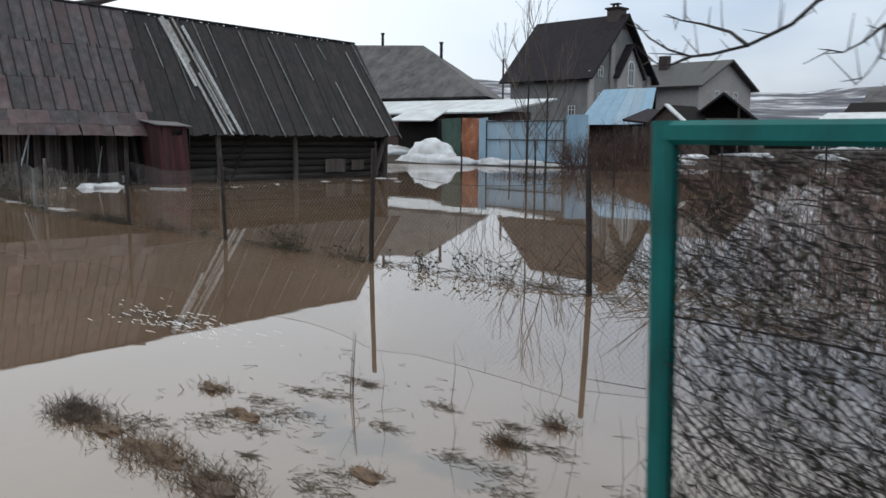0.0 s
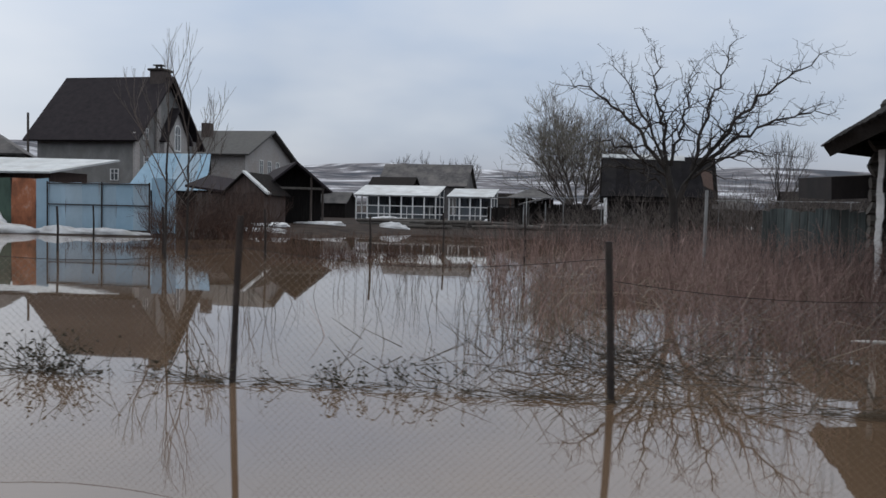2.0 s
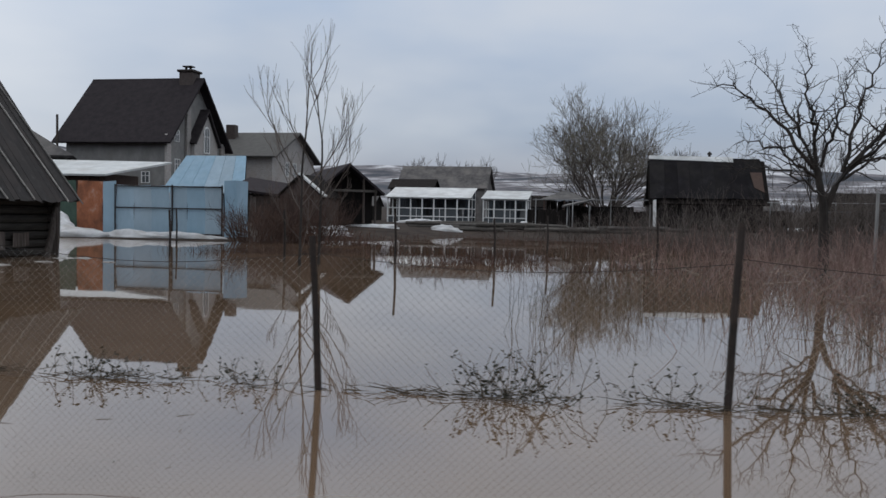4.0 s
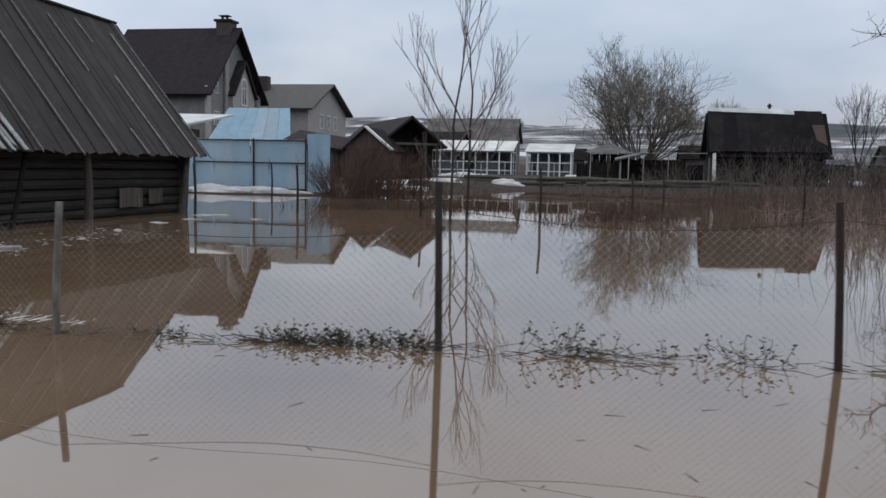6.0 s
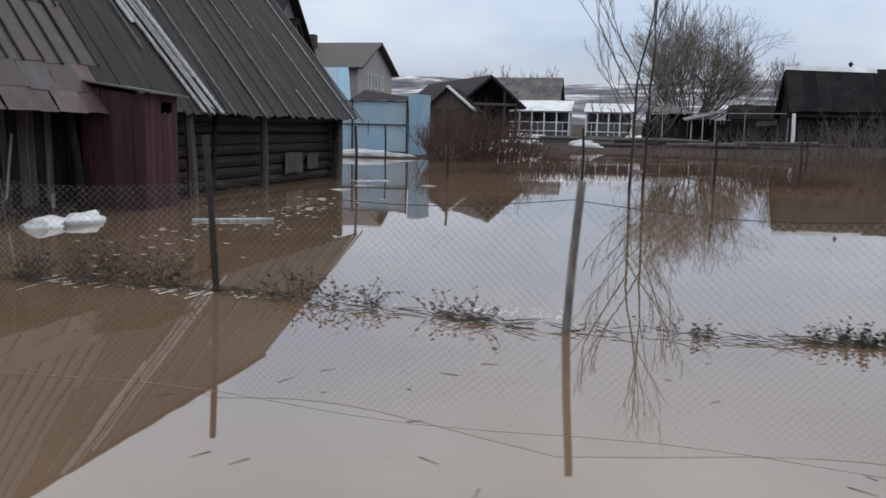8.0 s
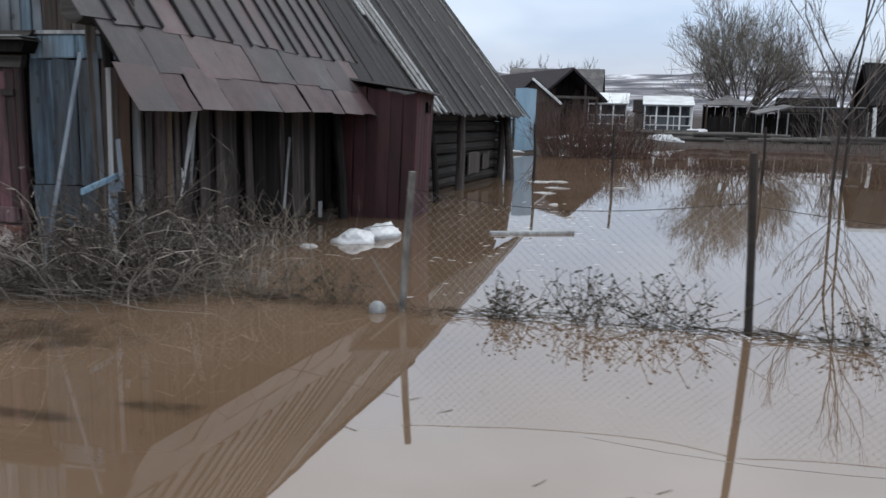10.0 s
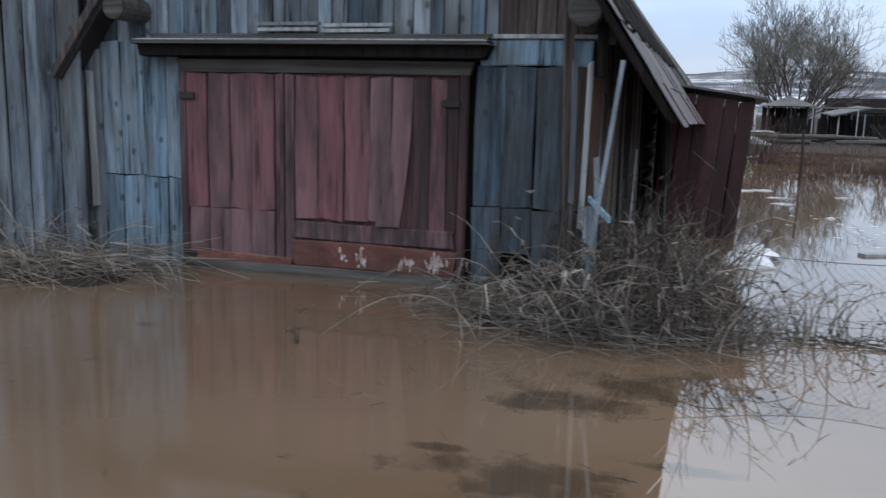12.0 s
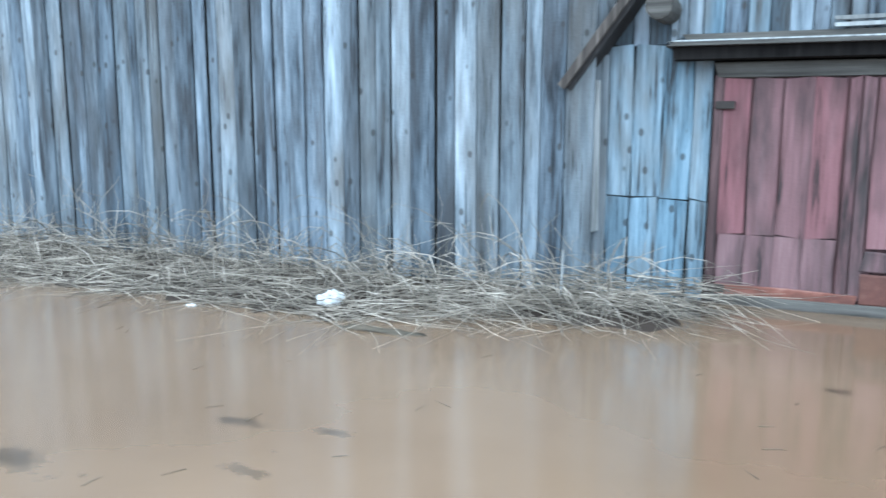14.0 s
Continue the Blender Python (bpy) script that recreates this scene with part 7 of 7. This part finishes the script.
# drowned tufts and twigs at the start of the walk
for x, y, w, n, h in ((14.78, 0.80, 0.13, 520, 0.11), (15.54, 0.83, 0.16, 560, 0.09), (16.04, 0.86, 0.14, 520, 0.09), (14.86, 1.5, 0.10, 200, 0.06), (15.1, 0.8, 0.1, 160, 0.06), (16.55, 2.06, 0.045, 120, 0.12), (16.59, 2.42, 0.05, 90, 0.12), (15.37, 1.39, 0.09, 90, 0.05), (16.38, 1.38, 0.08, 90, 0.05)):
    segs = stalks(n, lambda: (x + rng.gauss(0, w), y + rng.gauss(0, w * 0.5), -0.02), lambda: h * rng.uniform(0.5, 1.1), 0.6, 0.0024, 3, 0.25)
    stem_stuff("grass_tuft", segs, M_TUFT, "drowned tuft of brown dead grass", "grass")
    bm = bmesh.new()
    lump(bm, (x, y, -0.02), (w * 1.5, w * 0.7, 0.035), x * 3 + y, 5, 16, 0.6)
    single("sod", bm, M_TUFT, "small brown sod of dead grass just above the water", "sod", "drowned sods")
segs = []
for _ in range(150):
    x, y = rng.uniform(14.6, 18.2), rng.uniform(0.9, 2.7)
    a, l = rng.uniform(0, 6.28), rng.uniform(0.02, 0.10)
    segs.append((x, y, 0.001, 0.0014, x + math.cos(a) * l, y + math.sin(a) * l, 0.004 + 0.01 * rng.random(), 0.0012))
for _ in range(34):                       # matted scraps of grass
    cx, cy, cw = rng.uniform(15.0, 17.9), rng.uniform(0.85, 2.3), rng.uniform(0.03, 0.11)
    for _k in range(80):
        x, y = cx + rng.gauss(0, cw), cy + rng.gauss(0, cw * 0.45)
        a, l = rng.gauss(0.3, 0.7), rng.uniform(0.015, 0.07)
        segs.append((x, y, 0.0005, 0.0013, x + math.cos(a) * l, y + math.sin(a) * l, 0.001 + 0.004 * rng.random(), 0.0006))
stem_stuff("floating_twigs", segs, M_WEED, "short dark twigs and grass floating on the water", "twigs")
stem_stuff("thin_stalks", stalks(130, lambda: (rng.uniform(15.6, 18.5), rng.uniform(1.6, 5.6), -0.05), lambda: rng.uniform(0.08, 0.45), 0.22, 0.0022, 3), M_WEED, "sparse thin stalks poking from the water", "stalks")
for x, y in ((15.5, 2.0), (-6.06, 3.82)):
    segs = stalks(2 if x > 0 else 5, lambda: (x + rng.gauss(0, 0.012), y, -0.05), 0.40 if x > 0 else 0.17, 0.05 if x > 0 else 0.16, 0.006 if x > 0 else 0.011, 5)
    stem_stuff("dead_stem", segs, M_WEED, "dark dead stem standing in the water", "stem")
segs = []
for _ in range(150):
    x, y = rng.uniform(-12, 9), rng.uniform(1.0, 4.4)
    a, l = rng.uniform(0, 6.28), rng.uniform(0.02, 0.12)
    segs.append((x, y, 0.002, 0.002, x + math.cos(a) * l, y + math.sin(a) * l, 0.003, 0.001))
stem_stuff("floating_twigs", segs, M_WEED, "scattered bits of straw floating on brown water", "twigs")

# ---------------------------------------------------------------- small things
bm = bmesh.new()
lump(bm, (-3.02, 7.90, -0.02), (0.22, 0.34, 0.13), 3, 8, 18, 0.4)
lump(bm, (-2.86, 8.35, -0.02), (0.22, 0.40, 0.15), 7, 8, 18, 0.4)
single("sack", bm, M_BAG, "bulging white plastic sack lying in the water", "sack", smooth=True)
bm = bmesh.new()
lump(bm, (0.66 - 4.0, 7.3, -0.02), (0.12, 0.10, 0.05), 9, 5, 12)
single("ice_chunk", bm, M_FOAM, "small dirty ice chunk by the sack", "ice", "ice")
bm = bmesh.new()
lump(bm, (-10.62, 4.42, 0.05), (0.08, 0.06, 0.055), 31, 6, 16, 0.9)
single("paper_scrap", bm, M_BAG, "crumpled white bag caught in the straw", "litter", smooth=True)
bm = bmesh.new()
beam(bm, (-9.0, 5.0, -0.2), (-8.99, 5.02, 0.46), 0.014, 0.010, (0, 1, 0))
single("white_lath", bm, M_PALE, "thin white painted lath standing in the straw", "lath")
bm = bmesh.new()
lump(bm, (-10.0, 3.96, -0.01), (0.34, 0.06, 0.03), 77, 5, 18, 0.7)
single("driftwood", bm, M_WEED, "dark sodden piece of bark floating before the straw", "bark", smooth=True)
bm = bmesh.new()
lump(bm, (-11.6, 4.0, -0.005), (0.05, 0.03, 0.02), 78, 4, 10, 0.6)
single("paper_scrap", bm, M_BAG, "crumpled white bag caught in the straw", "litter", smooth=True)
bm = bmesh.new()
bmesh.ops.create_icosphere(bm, subdivisions=3, radius=0.06)
for v in bm.verts:
    v.co *= 1 + 0.08 * noise.noise(v.co * 12)
bmesh.ops.translate(bm, verts=bm.verts, vec=(-1.78, 4.82, 0.02))
single("plastic_jug", bm, M_PALE, "round pale plastic float at a fence stake", "float", smooth=True)
for x, y, sx, sy, sd in [(a_, b_, c_ * 0.6, d_ * 0.55, e_) for a_, b_, c_, d_, e_ in ((-1.67, 14.6, 0.35, 0.16, 1), (-1.55, 15.8, 0.4, 0.2, 2), (-2.1, 17.2, 0.5, 0.3, 4), (-1.7, 17.4, 0.4, 0.2, 5), (-0.3, 16.4, 0.25, 0.1, 6), (-1.3, 12.6, 0.14, 0.08, 8), (-0.9, 11.0, 0.12, 0.07, 9), (17.6, 9.2, 0.5, 0.12, 10), (17.9, 8.0, 0.3, 0.1, 11))]:
    bm = bmesh.new()
    lump(bm, (x, y, -0.005), (sx, sy, 0.025), sd, 4, 14, 0.6)
    single("ice_floe", bm, M_FOAM, "thin dirty ice floe drifting on the water", "ice", "drifting ice")
segs = []
for _ in range(120):
    x, y = rng.gauss(-1.0, 0.5), rng.uniform(5.3, 13)
    l = rng.uniform(0.01, 0.09)
    segs.append((x, y, 0.0, 0.0045, x + l, y + rng.gauss(0, 0.03), 0.0, 0.002))
for _ in range(120):
    x, y = 13.2 + rng.gauss(0, 0.45), 2.15 + rng.gauss(0, 0.16)
    l = rng.uniform(0.02, 0.12)
    segs.append((x, y, 0.0, 0.0035, x + l, y + rng.gauss(0, 0.02), 0.0, 0.0015))
for _ in range(110):
    x = rng.uniform(-1.0, 3.4)
    l = rng.uniform(0.01, 0.07)
    segs.append((x, 4.95 + rng.gauss(0, 0.1), 0.0, 0.004, x + l, 4.95 + rng.gauss(0, 0.1), 0.0, 0.002))
stem_stuff("foam_flecks", segs, M_FOAM, "pale flecks of foam and ice on brown water", "foam")
bm = bmesh.new()
beam(bm, (-1.7, 8.95, 0.01), (-0.75, 9.4, 0.015), 0.12, 0.04)
single("floating_plank", bm, M_PALE, "pale grey plank floating on the water", "plank")
bm = bmesh.new()
tube(bm, [(-1.95, 5.2, 0.32), (-1.6, 4.88, 0.0)], 0.008, 6)
single("stick", bm, M_STRAW, "thin stick leaning on a fence stake", "stick")
bm = bmesh.new()
tube(bm, [(9.6 - 0.35 * k, 2.35 + 0.06 * math.sin(k * 0.9) + 0.02 * k, 0.0006) for k in range(29)], 0.0008, 4)
single("slack_wire", bm, M_WIRE, "thin slack wire floating on the water", "wire")
# snow left on the banks
for k, (x, y, sx, sy, sz) in enumerate(((-12.2, 29.7, 2.9, 1.0, 0.5), (-12.7, 29.9, 1.7, 0.8, 1.25), (-8.3, 30.2, 1.6, 0.5, 0.3), (-6.6, 30.3, 2.9, 0.5, 0.4), (-2.2, 45.5, 2.0, 0.8, 0.3), (1.4, 48.0, 1.5, 0.7, 0.5), (-3.6, 41.0, 1.6, 0.8, 0.35), (-5.0, 70.0, 3.5, 0.8, 0.55), (4.8, 69.5, 1.6, 0.8, 0.5), (-2.0, 36.5, 2.0, 0.7, 0.3), (10.5, 66, 2.0, 0.7, 0.5), (26, 70, 4.0, 1.0, 0.6), (-20, 34, 3, 1.5, 0.9))):
    bm = bmesh.new()
    f_ = 1.0 if k < 3 else 0.7
    lump(bm, (x, y, ground_height(x, y) - 0.05), (sx * f_, sy * f_, sz * f_), 200 + k, 9, 26, 0.2 if k < 2 else 0.45)
    single("snow_patch", bm, M_SNOW, "melting patch of old grey-white snow on the bank", "snow", "snow patches", smooth=True)

# ---------------------------------------------------------------- green wire gate at the start
gg = thing("green_gate", (19.1, 0.93, 0), "green enamelled tube gate filled with wire mesh", "gate")
gx0, gx1, gy = 17.95, 20.3, 0.93
for x in (gx0, gx1):
    bm = bmesh.new()
    beam(bm, (x + 0.06, gy + 0.03, -0.3), (x + 0.028, gy, 1.46), 0.052, 0.052, (0, 1, 0))
    part("upright", bm, M_GREENP, gg)
bm = bmesh.new()
beam(bm, (gx0 + 0.026, gy, 1.434), (gx1 - 0.026, gy, 1.434), 0.052, 0.052)
part("top_rail", bm, M_GREENP, gg)
segs = []
step, z0, z1 = 0.026, -0.1, 1.41
for k in range(-60, 92):
    for sgn in (1, -1):
        u0 = gx0 + k * step
        n_ = 8
        for j in range(n_):
            za, zb = z0 + (z1 - z0) * j / n_, z0 + (z1 - z0) * (j + 1) / n_
            ua = u0 + (za - z0 if sgn > 0 else z1 - za)
            ub = u0 + (zb - z0 if sgn > 0 else z1 - zb)
            if gx0 <= min(ua, ub) and max(ua, ub) <= gx1:
                segs.append((ua, gy, za, 0.0014, ub, gy, zb, 0.0014))
stem_part("wire_mesh", segs, M_IRON, gg)
segs = []
for z in (1.02, 0.55):
    segs.append((gx0, gy + 0.012, z, 0.003, gx1, gy + 0.012, z - 0.02, 0.003))
stem_part("tie_wire", segs, M_IRON, gg)
vine = []
for _ in range(4200):                     # dead creeper grown through the wire
    x = gx0 + 0.06 + 1.3 * rng.random() ** 0.85
    p = Vector((x, gy + rng.gauss(0.02, 0.015), rng.uniform(-0.05, 1.38)))
    a = rng.gauss(2.2, 0.55)
    for k in range(3):
        q = p + Vector((math.cos(a), rng.gauss(0, 0.12), math.sin(a))) * rng.uniform(0.02, 0.06)
        if q.z > 1.4 or q.x < gx0 + 0.05:
            break
        vine.append((*p, 0.0017, *q, 0.0012))
        p = q
        a += rng.gauss(0, 0.5)
stem_stuff("dead_creeper", vine, M_BARK, "dark dead creeper tangled through the gate wire", "creeper")
leaf_stuff("withered_leaves", [(Vector((gx0 + 0.1 + 1.2 * rng.random() ** 0.8, gy + rng.gauss(0.02, 0.02), rng.uniform(-0.02, 1.36))), rng.uniform(0.006, 0.016)) for _ in range(2600)], M_LEAFD, "withered dark leaves caught in the gate wire", "leaves")
shrub = stalks(2500, lambda: (rng.uniform(18.7, 21.5), rng.uniform(1.1, 3.0), -0.05), lambda: rng.uniform(0.5, 1.5), 0.5, 0.0042, 4, 0.03)
stem_stuff("shrub", shrub, M_BARK, "dense dark tangle of twigs behind the gate", "shrub")
